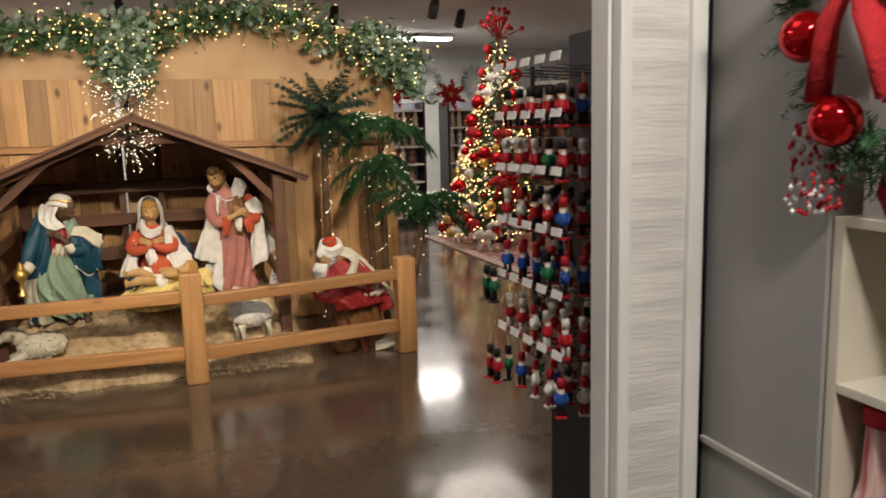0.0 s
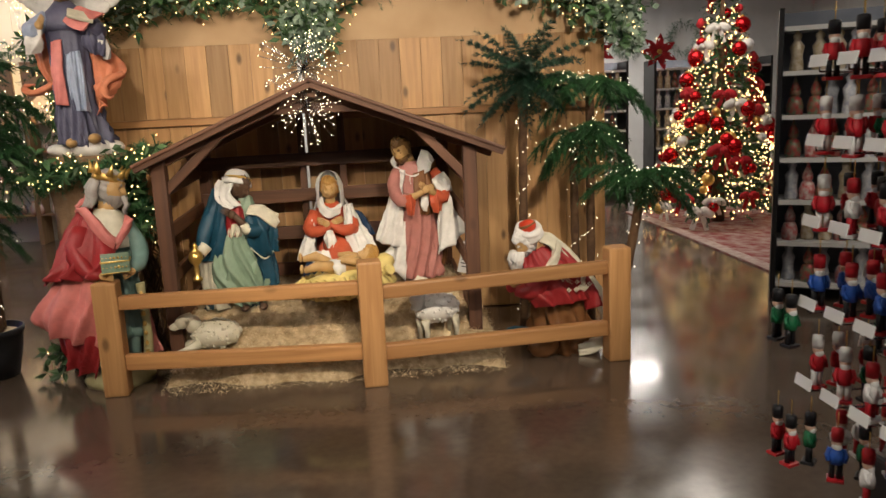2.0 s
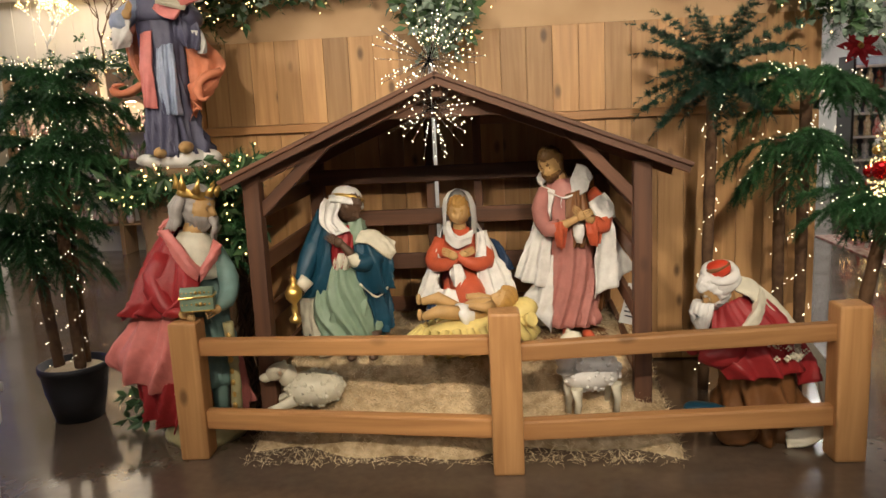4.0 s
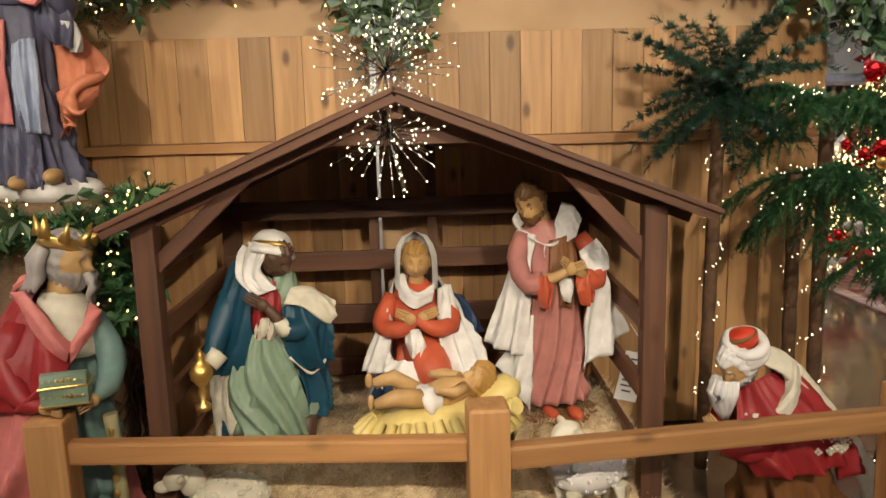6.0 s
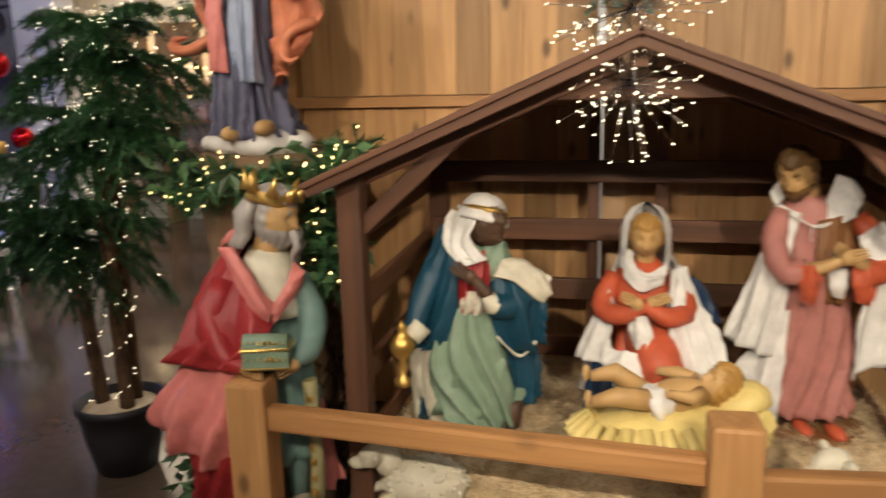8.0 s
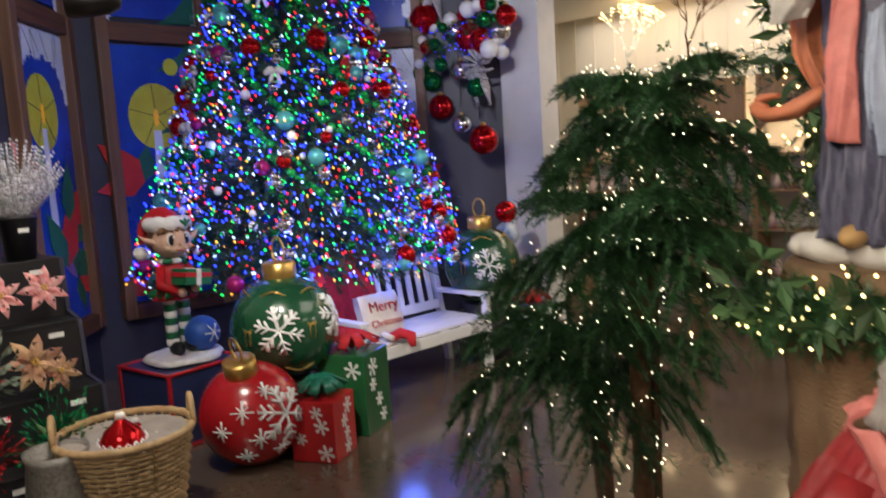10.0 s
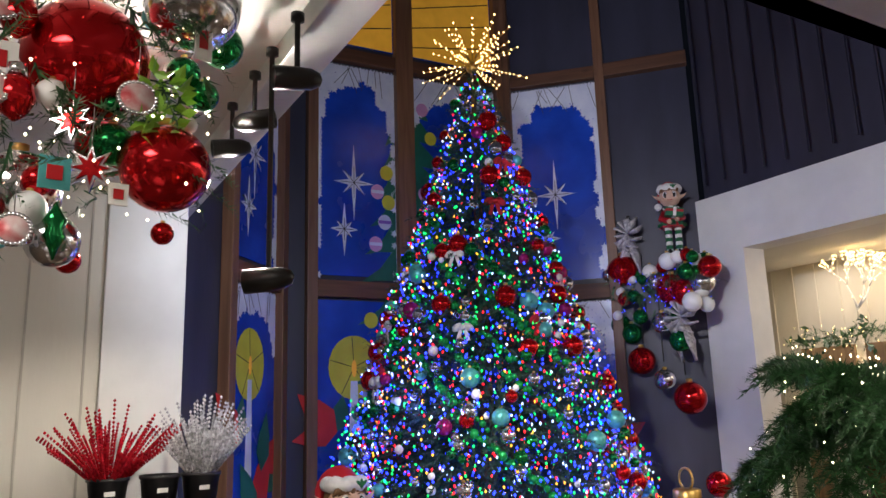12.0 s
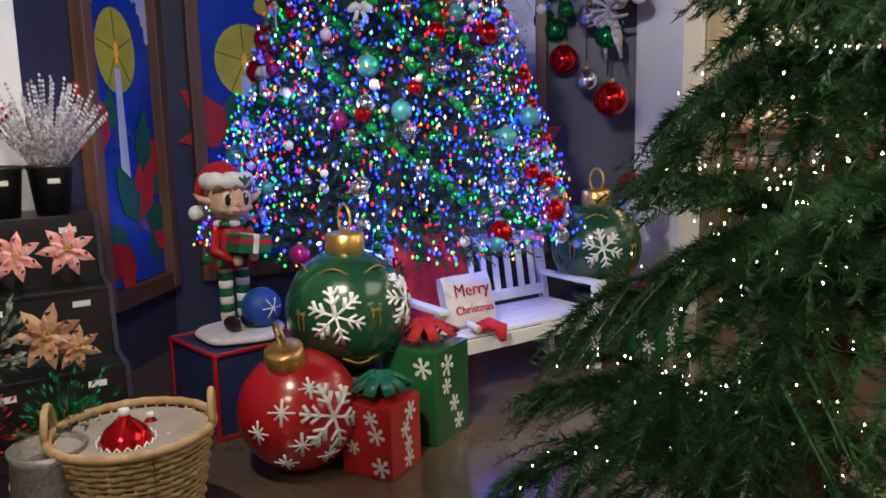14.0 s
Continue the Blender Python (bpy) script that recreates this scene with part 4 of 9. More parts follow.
def mary(bm):
    # 0 flesh 1 hair 2 orange dress 3 white veil 4 navy skirt
    robe(bm, [(0.02, -0.02, 0.0, 0.17, 0.19, 1), (0.02, -0.02, 0.08, 0.165, 0.18, 1), (0.01, 0, 0.2, 0.125, 0.14, 0.8), (0, 0.01, 0.3, 0.1, 0.09, 0.5), (-0.01, 0, 0.41, 0.115, 0.09, 0.2), (-0.01, 0, 0.48, 0.085, 0.07, 0), (-0.01, 0, 0.52, 0.04, 0.04, 0)], 2, 72, 7, 0.07, 0.2, None, 9)
    # knee under the dress, navy fold and white hem
    tube(bm, spline([(0.0, -0.05, 0.27), (0.04, -0.17, 0.22), (0.06, -0.2, 0.1), (0.06, -0.18, 0.0)], 10), [0.07, 0.075, 0.075, 0.072, 0.07, 0.068, 0.066, 0.064, 0.064, 0.066, 0.07], 18, 2)
    drape(bm, [(-0.16, -0.1, 0.2), (-0.19, -0.14, 0.12), (-0.2, -0.14, 0.0)], [(0.0, -0.2, 0.22), (0.01, -0.24, 0.14), (-0.02, -0.24, 0.02)], 4, 2.5, 0.012, 0.03, 0.4)
    drape(bm, [(-0.13, -0.15, 0.255), (-0.14, -0.19, 0.225), (-0.13, -0.19, 0.19)], [(0.03, -0.19, 0.235), (0.05, -0.23, 0.18), (0.045, -0.25, 0.05)], 3, 2, 0.01, 0.02)
    rng = random.Random(2)
    for i in range(9):
        ball(bm, 0.005, (-0.16 + 0.016 * i, -0.2 - 0.004 * i, 0.08 + 0.09 * rng.random()), mi=3, u=6, v=4)
    # mantle: back, then the two free falls
    robe(bm, [(0.01, 0.05, 0.03, 0.24, 0.16, 1), (0.01, 0.05, 0.16, 0.19, 0.14, 0.9), (0, 0.04, 0.34, 0.14, 0.11, 0.5), (0, 0.02, 0.46, 0.115, 0.09, 0.3), (-0.01, 0.01, 0.53, 0.085, 0.08, 0.15)], 3, 48, 6, 0.07, 0.7, (-20, 200))
    drape(bm, [(-0.11, -0.03, 0.46), (-0.17, -0.06, 0.34), (-0.23, -0.08, 0.19)], [(-0.1, -0.1, 0.36), (-0.11, -0.13, 0.28), (-0.1, -0.16, 0.2)], 3, 2, 0.012, 0.02, 0.3)
    drape(bm, [(0.075, -0.08, 0.5), (0.08, -0.14, 0.32), (0.1, -0.2, 0.16), (0.11, -0.24, 0.02)], [(0.1, 0.0, 0.5), (0.16, -0.02, 0.38), (0.24, -0.05, 0.28), (0.28, -0.09, 0.17)], 3, 3, 0.018, 0.03, 0.5)
    drape(bm, [(0.13, 0.03, 0.46), (0.17, 0.03, 0.38), (0.18, 0.02, 0.3)], [(0.17, 0.05, 0.43), (0.22, 0.04, 0.36), (0.25, 0.03, 0.3)], 4, 1, 0.006, 0.01)
    for s in (-1, 1):
        tube(bm, spline([(-0.01 + s * 0.095, -0.01, 0.46), (-0.01 + s * 0.13, -0.08, 0.37), (-0.01 + s * 0.07, -0.145, 0.365), (-0.01 - s * 0.005, -0.165, 0.41)], 10), [0.034, 0.035, 0.036, 0.036, 0.036, 0.034, 0.033, 0.031, 0.027, 0.023, 0.018], 16, 2)
        hand(bm, (-0.01 - s * 0.0, -0.172 - 0.01 * s, 0.405), (-0.01 - s * 0.065, -0.175 - 0.006 * s, 0.435), 0.02, 0)
    drape(bm, [(-0.05, -0.15, 0.37), (-0.055, -0.16, 0.32), (-0.04, -0.17, 0.27)], [(0.0, -0.16, 0.37), (0.02, -0.17, 0.31), (0.02, -0.18, 0.26)], 3, 2, 0.007, 0.02)
    # collar of the veil round the neck
    drape(bm, [(-0.09, -0.03, 0.52), (-0.07, -0.09, 0.47), (-0.02, -0.12, 0.44), (0.05, -0.1, 0.46)], [(-0.055, -0.03, 0.56), (-0.045, -0.07, 0.52), (-0.005, -0.09, 0.49), (0.06, -0.06, 0.52)], 3, 1.2, 0.004, 0.012)
    tube(bm, [(-0.01, -0.005, 0.5), (-0.01, -0.03, 0.56)], [0.034, 0.03], 12, 0)
    head(bm, -0.01, -0.05, 0.605, 0.06, 0, 1, -88, 18, None, 0.3)
    robe(bm, [(-0.01, 0.0, 0.49, 0.085, 0.075, 0.3), (-0.01, -0.005, 0.56, 0.082, 0.078, 0.25), (-0.01, -0.012, 0.62, 0.08, 0.082, 0.15), (-0.01, -0.016, 0.66, 0.07, 0.077, 0.1), (-0.01, -0.014, 0.69, 0.048, 0.055, 0.05), (-0.01, -0.012, 0.706, 0.01, 0.01, 0)], 3, 48, 7, 0.05, 0.2, (-44, 224))


def baby(bm):
    # 0 flesh 1 hair 2 yellow cloth 3 white
    ball(bm, 0.2, (0, 0, 0.06), (1.28, 0.72, 0.42), (0, -6, 0), 2, 28, 14)
    for i in range(26):
        a = 2 * math.pi * i / 26
        tube(bm, [(0.22 * math.cos(a), 0.12 * math.sin(a), 0.12 + 0.02 * math.cos(a)), (0.275 * math.cos(a + 0.08), 0.16 * math.sin(a + 0.08), 0.06), (0.25 * math.cos(a + 0.12), 0.15 * math.sin(a + 0.12), 0.005)], [0.018, 0.022, 0.014], 7, 2)
    ball(bm, 0.075, (0.2, 0.01, 0.15), (1.2, 1, 0.7), (0, -20, 0), 2, 14, 8)
    tube(bm, [(0.23, -0.08, 0.13), (0.245, -0.1, 0.14)], 0.03, 12, 2)
    ball(bm, 0.06, (0.02, 0, 0.17), (1.6, 0.95, 0.8), (0, -12, 0), 0, 16, 10)
    head(bm, 0.14, 0.0, 0.205, 0.052, 0, 1, 190, -35)
    for s in (-1, 1):
        tube(bm, [(-0.06, 0.03 * s, 0.165), (-0.15, 0.045 * s, 0.2 + 0.02 * s), (-0.22, 0.035 * s, 0.16 + 0.05 * (s > 0))], [0.032, 0.028, 0.018], 10, 0)
        ball(bm, 0.02, (-0.23, 0.035 * s, 0.17 + 0.05 * (s > 0)), (0.7, 0.7, 1.4), mi=0, u=8, v=6)
        tube(bm, [(0.08, 0.05 * s, 0.2), (0.04, 0.09 * s, 0.2), (-0.02, 0.08 * s, 0.21)], [0.022, 0.02, 0.012], 8, 0)
    robe(bm, [(-0.03, -0.03, 0.13, 0.03, 0.05, 1), (-0.035, -0.03, 0.17, 0.045, 0.05, 1), (-0.035, -0.01, 0.2, 0.04, 0.03, 1)], 3, 20, 4, 0.1)


def blue_king(bm):
    # 0 dark flesh 1 white turban 2 blue cloak 3 green robe 4 gold 5 white ermine 6 red
    robe(bm, [(0.02, -0.03, 0.07, 0.15, 0.12, 1), (0.02, -0.03, 0.14, 0.155, 0.12, 1), (0.02, -0.04, 0.26, 0.14, 0.12, 1), (0.0, -0.01, 0.4, 0.1, 0.09, 0.6), (0.0, 0, 0.52, 0.1, 0.085, 0.2), (0.02, 0, 0.6, 0.085, 0.07, 0), (0.04, -0.015, 0.64, 0.04, 0.04, 0)], 3, 84, 7, 0.085, 0.3, None, -14)
    drape(bm, [(-0.06, -0.09, 0.43), (-0.13, -0.13, 0.25), (-0.08, -0.15, 0.1), (0.0, -0.16, 0.03)], [(0.08, -0.1, 0.44), (0.12, -0.14, 0.3), (0.15, -0.14, 0.16), (0.16, -0.12, 0.04)], 3, 3.5, 0.02, 0.035, -1.3)
    # blue cloak: back, shoulder fall with the arm, sleeve fall
    robe(bm, [(0.0, 0.06, 0.02, 0.17, 0.1, 1), (0.0, 0.06, 0.2, 0.16, 0.1, 1), (0.0, 0.05, 0.4, 0.14, 0.1, 0.7), (0.0, 0.03, 0.56, 0.125, 0.09, 0.3), (0.02, 0.02, 0.65, 0.075, 0.07, 0.1)], 2, 48, 6, 0.06, 0.5, (-10, 190))
    drape(bm, [(-0.06, 0.03, 0.69), (-0.17, 0.03, 0.53), (-0.215, 0.02, 0.36), (-0.205, 0.0, 0.28)], [(-0.01, -0.09, 0.65), (-0.03, -0.13, 0.5), (-0.05, -0.14, 0.36), (-0.07, -0.13, 0.3)], 2, 2.2, 0.016, 0.05, 0.3)
    drape(bm, [(-0.2, 0.0, 0.34), (-0.215, 0.0, 0.2), (-0.205, 0.02, 0.0)], [(-0.12, -0.1, 0.34), (-0.12, -0.12, 0.15), (-0.06, -0.1, 0.0)], 5, 2, 0.012, 0.02, 0.5)
    drape(bm, [(-0.21, 0.02, 0.1), (-0.205, 0.02, 0.05), (-0.2, 0.02, 0.0)], [(-0.16, -0.06, 0.12), (-0.15, -0.07, 0.05), (-0.16, -0.06, 0.0)], 2, 1, 0.006, 0.01)
    drape(bm, [(0.08, -0.13, 0.53), (0.09, -0.16, 0.44), (0.1, -0.15, 0.36), (0.15, -0.13, 0.29)], [(0.17, -0.02, 0.57), (0.24, -0.06, 0.5), (0.255, -0.06, 0.4), (0.24, -0.04, 0.33)], 2, 2.2, 0.016, 0.04, 0.2)
    drape(bm, [(0.1, -0.1, 0.36), (0.15, -0.11, 0.22), (0.16, -0.1, 0.1)], [(0.2, 0.0, 0.36), (0.22, 0.0, 0.24), (0.22, 0.0, 0.12)], 2, 2, 0.014, 0.03, 0.4)
    drape(bm, [(0.06, -0.1, 0.1), (0.07, -0.11, 0.05), (0.06, -0.12, 0.0)], [(0.16, -0.06, 0.12), (0.17, -0.06, 0.05), (0.15, -0.08, 0.0)], 2, 2, 0.01, 0.02)
    drape(bm, [(0.09, -0.14, 0.55), (0.15, -0.15, 0.545), (0.215, -0.13, 0.49), (0.25, -0.1, 0.455)], [(0.12, -0.06, 0.595), (0.18, -0.06, 0.59), (0.24, -0.06, 0.55), (0.265, -0.06, 0.53)], 5, 1.2, 0.005, 0.015)
    tube(bm, spline([(0.1, -0.155, 0.36), (0.16, -0.14, 0.295), (0.2, -0.1, 0.3), (0.245, -0.05, 0.36)], 10), 0.005, 6, 5)
    # green collar side, red vest, pale shirt
    drape(bm, [(0.06, -0.08, 0.66), (0.06, -0.1, 0.58), (0.07, -0.1, 0.5)], [(0.13, -0.02, 0.63), (0.15, -0.03, 0.56), (0.14, -0.06, 0.5)], 3, 1.5, 0.007, 0.02)
    drape(bm, [(-0.03, -0.1, 0.61), (-0.035, -0.12, 0.52), (-0.03, -0.11, 0.43)], [(0.07, -0.08, 0.62), (0.075, -0.11, 0.52), (0.06, -0.11, 0.43)], 6, 2.5, 0.007, 0.02)
    drape(bm, [(0.0, -0.13, 0.5), (-0.02, -0.135, 0.46), (-0.02, -0.125, 0.425)], [(0.04, -0.13, 0.5), (0.055, -0.135, 0.46), (0.06, -0.125, 0.425)], 5, 2, 0.005, 0.012)
    # arms and hands
    tube(bm, spline([(0.13, -0.02, 0.56), (0.17, -0.09, 0.47), (0.11, -0.15, 0.455), (0.08, -0.155, 0.49)], 8), [0.04, 0.044, 0.046, 0.046, 0.044, 0.042, 0.04, 0.036, 0.028], 14, 2)
    tube(bm, spline([(0.1, -0.165, 0.455), (0.085, -0.17, 0.475), (0.075, -0.17, 0.5)], 4), [0.026, 0.03, 0.028, 0.028, 0.024], 12, 5)
    tube(bm, spline([(0.08, -0.17, 0.49), (0.05, -0.175, 0.53), (0.03, -0.165, 0.55)], 4), [0.02, 0.019, 0.018, 0.017, 0.016], 10, 0)
    hand(bm, (0.045, -0.17, 0.54), (-0.03, -0.165, 0.585), 0.022, 0)
    tube(bm, spline([(-0.1, -0.03, 0.57), (-0.15, -0.1, 0.43), (-0.17, -0.16, 0.365)], 6), [0.044, 0.046, 0.046, 0.042, 0.038, 0.032, 0.026], 12, 2)
    tube(bm, [(-0.14, -0.15, 0.39), (-0.17, -0.175, 0.355)], [0.034, 0.03], 10, 5)
    hand(bm, (-0.17, -0.17, 0.35), (-0.19, -0.19, 0.31), 0.023, 0)
    lathe(bm, [(0.026, 0), (0.028, 0.015), (0.011, 0.03), (0.015, 0.06), (0.01, 0.08), (0.036, 0.11), (0.04, 0.135), (0.028, 0.16), (0.013, 0.175), (0.016, 0.19), (0.003, 0.215)], 18, (-0.195, -0.2, 0.21), (0, 0, 0), 4)
    # bowed head in a turban whose cloth falls over the shoulder
    tube(bm, [(0.04, -0.015, 0.62), (0.06, -0.05, 0.68)], [0.036, 0.034], 12, 0)
    head(bm, 0.07, -0.085, 0.7, 0.057, 0, 0, -40, 32)
    ball(bm, 0.07, (0.055, -0.06, 0.745), (1.0, 1.0, 0.78), (0, 14, 0), 1, 24, 14)
    lathe(bm, [(0.069, 0), (0.076, 0.009), (0.069, 0.018)], 28, (0.06, -0.066, 0.735), (-16, 14, 0), 4)
    lathe(bm, [(0.07, 0.0), (0.079, -0.02), (0.074, -0.03)], 28, (0.06, -0.066, 0.735), (-16, 14, 0), 1, 0.03, 9)
    drape(bm, [(-0.005, -0.03, 0.745), (-0.05, -0.02, 0.7), (-0.045, -0.06, 0.62), (0.0, -0.11, 0.575)], [(0.035, -0.12, 0.74), (0.02, -0.13, 0.7), (0.015, -0.13, 0.65), (0.06, -0.14, 0.6)], 1, 2, 0.009, 0.025, 0.3)
    drape(bm, [(-0.03, 0.02, 0.72), (-0.08, 0.0, 0.7), (-0.075, -0.05, 0.63), (-0.03, -0.11, 0.58)], [(-0.02, -0.02, 0.75), (-0.03, -0.06, 0.71), (-0.03, -0.09, 0.66), (0.02, -0.12, 0.6)], 1, 1.5, 0.008, 0.02)
    for x in (0.04, 0.14):
        tube(bm, [(x, -0.09, 0.12), (x, -0.1, 0.03)], [0.04, 0.03], 10, 0)
        ball(bm, 0.035, (x, -0.14, 0.015), (0.7, 1.5, 0.55), mi=0, u=10, v=8)


def crown_king(bm):
    # looks along +x; 0 flesh 1 grey hair 2 crimson 3 rose 4 teal 5 gold 6 cream fur 7 green casket 8 sandstone
    lathe(bm, [(0.15, 0), (0.16, 0.03), (0.14, 0.07), (0.11, 0.085)], 22, (0.0, -0.02, 0), mi=8, wob=0.08, lobes=4)
    for x, y in ((-0.06, -0.02), (0.08, -0.03)):
        tube(bm, [(x, y, 0.08), (x, y, 0.2), (x, y, 0.36)], [0.03, 0.036, 0.05], 12, 4)
        ball(bm, 0.042, (x + 0.02, y - 0.05, 0.1), (0.9, 1.5, 0.6), (0, 0, 25), mi=6, u=12, v=8)
    robe(bm, [(0.05, 0, 0.24, 0.11, 0.1, 1), (0.05, 0, 0.42, 0.105, 0.095, 0.9), (0.04, 0, 0.56, 0.095, 0.085, 0.5), (0.03, 0, 0.74, 0.11, 0.085, 0.2), (0.03, 0, 0.82, 0.095, 0.07, 0), (0.03, -0.01, 0.88, 0.045, 0.045, 0)], 4, 72, 7, 0.075, 0.2, None, 8)
    # crimson cape behind and over the arm, rose lining falling out to the side
    robe(bm, [(-0.06, 0.03, 0.12, 0.13, 0.1, 1), (-0.06, 0.03, 0.5, 0.14, 0.11, 0.7), (-0.03, 0.02, 0.72, 0.125, 0.1, 0.4), (0.0, 0.01, 0.84, 0.1, 0.085, 0.2), (0.01, 0, 0.9, 0.06, 0.06, 0.1)], 2, 52, 6, 0.06, 0.3, (40, 230))
    drape(bm, [(-0.1, 0.02, 0.88), (-0.17, 0.0, 0.76), (-0.25, -0.03, 0.63), (-0.31, -0.05, 0.55)], [(0.06, -0.12, 0.75), (0.05, -0.18, 0.69), (0.03, -0.2, 0.63), (-0.04, -0.19, 0.57)], 2, 2.6, 0.02, 0.05, -0.5)
    drape(bm, [(-0.2, -0.02, 0.62), (-0.27, -0.05, 0.52), (-0.36, -0.07, 0.4), (-0.33, -0.08, 0.33)], [(-0.02, -0.17, 0.6), (-0.03, -0.18, 0.45), (-0.04, -0.18, 0.34), (-0.06, -0.16, 0.22)], 3, 2.4, 0.02, 0.03, 0.4)
    drape(bm, [(-0.24, -0.02, 0.38), (-0.26, -0.04, 0.25), (-0.24, -0.04, 0.14)], [(-0.06, -0.14, 0.4), (-0.07, -0.15, 0.22), (-0.09, -0.13, 0.07)], 2, 2.5, 0.018, 0.03, 0.4)
    drape(bm, [(0.12, -0.02, 0.4), (0.14, -0.03, 0.25), (0.15, -0.02, 0.1)], [(0.16, 0.03, 0.4), (0.19, 0.04, 0.25), (0.21, 0.04, 0.12)], 3, 1.2, 0.01, 0.01)
    # fur yoke and rose shawl with its point on the chest
    robe(bm, [(0.05, -0.02, 0.7, 0.105, 0.1, 0.15), (0.045, -0.02, 0.78, 0.1, 0.095, 0.15), (0.03, -0.015, 0.86, 0.07, 0.075, 0.1), (0.02, -0.01, 0.89, 0.045, 0.05, 0)], 6, 36, 6, 0.04)
    drape(bm, [(-0.1, -0.05, 0.9), (-0.05, -0.115, 0.83), (0.01, -0.165, 0.75), (0.06, -0.17, 0.705)], [(-0.05, -0.1, 0.91), (0.0, -0.13, 0.85), (0.045, -0.15, 0.79), (0.08, -0.155, 0.755)], 3, 1, 0.004, 0.018)
    drape(bm, [(0.07, -0.172, 0.7), (0.1, -0.16, 0.735), (0.13, -0.13, 0.77), (0.15, -0.09, 0.8)], [(0.075, -0.155, 0.76), (0.095, -0.145, 0.79), (0.12, -0.11, 0.83), (0.125, -0.07, 0.86)], 3, 1, 0.004, 0.014)
    drape(bm, [(-0.11, -0.03, 0.88), (-0.1, 0.03, 0.9), (-0.04, 0.07, 0.9)], [(-0.06, -0.04, 0.93), (-0.05, 0.0, 0.95), (0.0, 0.04, 0.95)], 3, 1, 0.004, 0.012)
    # arms, hands and casket
    tube(bm, spline([(-0.08, -0.06, 0.8), (-0.12, -0.12, 0.69), (-0.06, -0.17, 0.6), (0.0, -0.2, 0.595)], 8), [0.045, 0.048, 0.048, 0.046, 0.042, 0.036, 0.03, 0.026, 0.02], 14, 2)
    tube(bm, spline([(0.11, -0.03, 0.8), (0.16, -0.07, 0.7), (0.165, -0.14, 0.63), (0.125, -0.19, 0.6)], 8), [0.04, 0.042, 0.042, 0.042, 0.04, 0.038, 0.034, 0.028, 0.02], 14, 4)
    hand(bm, (-0.01, -0.2, 0.59), (0.04, -0.235, 0.585), 0.021, 0)
    hand(bm, (0.14, -0.19, 0.6), (0.1, -0.235, 0.585), 0.021, 0)
    box(bm, (0.125, 0.07, 0.052), (0.065, -0.225, 0.632), (0, 0, 4), 0.004, 7)
    box(bm, (0.132, 0.077, 0.008), (0.065, -0.225, 0.66), (0, 0, 4), 0.003, 5)
    box(bm, (0.132, 0.077, 0.007), (0.065, -0.225, 0.607), (0, 0, 4), 0.002, 5)
    tube(bm, [(0.004, -0.228, 0.664), (0.126, -0.222, 0.664)], 0.032, 16, 7)
    for k in range(7):
        ball(bm, 0.0055, (0.014 + 0.017 * k, -0.262, 0.634), mi=5, u=8, v=6)
        ball(bm, 0.005, (0.014 + 0.017 * k, -0.254, 0.678), mi=5, u=8, v=6)
    tube(bm, spline([(0.15, -0.12, 0.52), (0.16, -0.12, 0.3), (0.15, -0.1, 0.12)], 8), [0.022] * 9, 10, 8)
    for k in range(7):
        ball(bm, 0.01, (0.152, -0.142, 0.47 - 0.05 * k), (1, 0.5, 1.3), mi=5, u=8, v=6)
    # head in profile, long waved hair, beard and spiked crown
    tube(bm, [(0.02, -0.015, 0.85), (0.05, -0.03, 0.94)], [0.044, 0.04], 12, 0)
    head(bm, 0.065, -0.035, 0.985, 0.07, 0, 1, -20, 14, 1, 0.05)
    for k in range(15):
        a = radians(70 + k * 11.8)
        c, d = math.cos(a), math.sin(a)
        tube(bm, spline([(0.05 + 0.06 * c, -0.03 + 0.06 * d, 1.03), (0.035 + 0.075 * c, -0.025 + 0.07 * d, 0.985), (0.028 + 0.066 * c, -0.025 + 0.064 * d, 0.945), (0.01 + 0.085 * math.cos(a + 0.15), -0.02 + 0.075 * math.sin(a + 0.15), 0.9)], 7), [0.016, 0.018, 0.021, 0.018, 0.02, 0.016, 0.012, 0.005], 8, 1)
    for k in range(6):
        o = -0.035 + 0.014 * k
        tube(bm, spline([(0.115, -0.03 + o * 0.8, 0.945), (0.13, -0.03 + o, 0.9), (0.115, -0.035 + o * 0.8, 0.875), (0.12, -0.03 + o * 0.4, 0.84)], 6), [0.014, 0.016, 0.015, 0.013, 0.01, 0.008, 0.003], 8, 1)
    lathe(bm, [(0.066, 0), (0.074, 0.008), (0.07, 0.016), (0.074, 0.03), (0.071, 0.034)], 28, (0.052, -0.033, 1.022), (-4, 16, 0), 5)
    ball(bm, 0.06, (0.055, -0.033, 1.045), (1, 1, 0.6), mi=1, u=16, v=10)
    turn = pose(0.052, -0.033, 1.022, -4, 16, 0)
    for k in range(8):
        a = 2 * math.pi * k / 8 + 0.2
        tube(bm, [turn @ Vector((0.072 * math.cos(a), 0.072 * math.sin(a), 0.026)), turn @ Vector((0.08 * math.cos(a), 0.08 * math.sin(a), 0.05)), turn @ Vector((0.094 * math.cos(a), 0.094 * math.sin(a), 0.082))], [0.02, 0.012, 0.002], 7, 5)


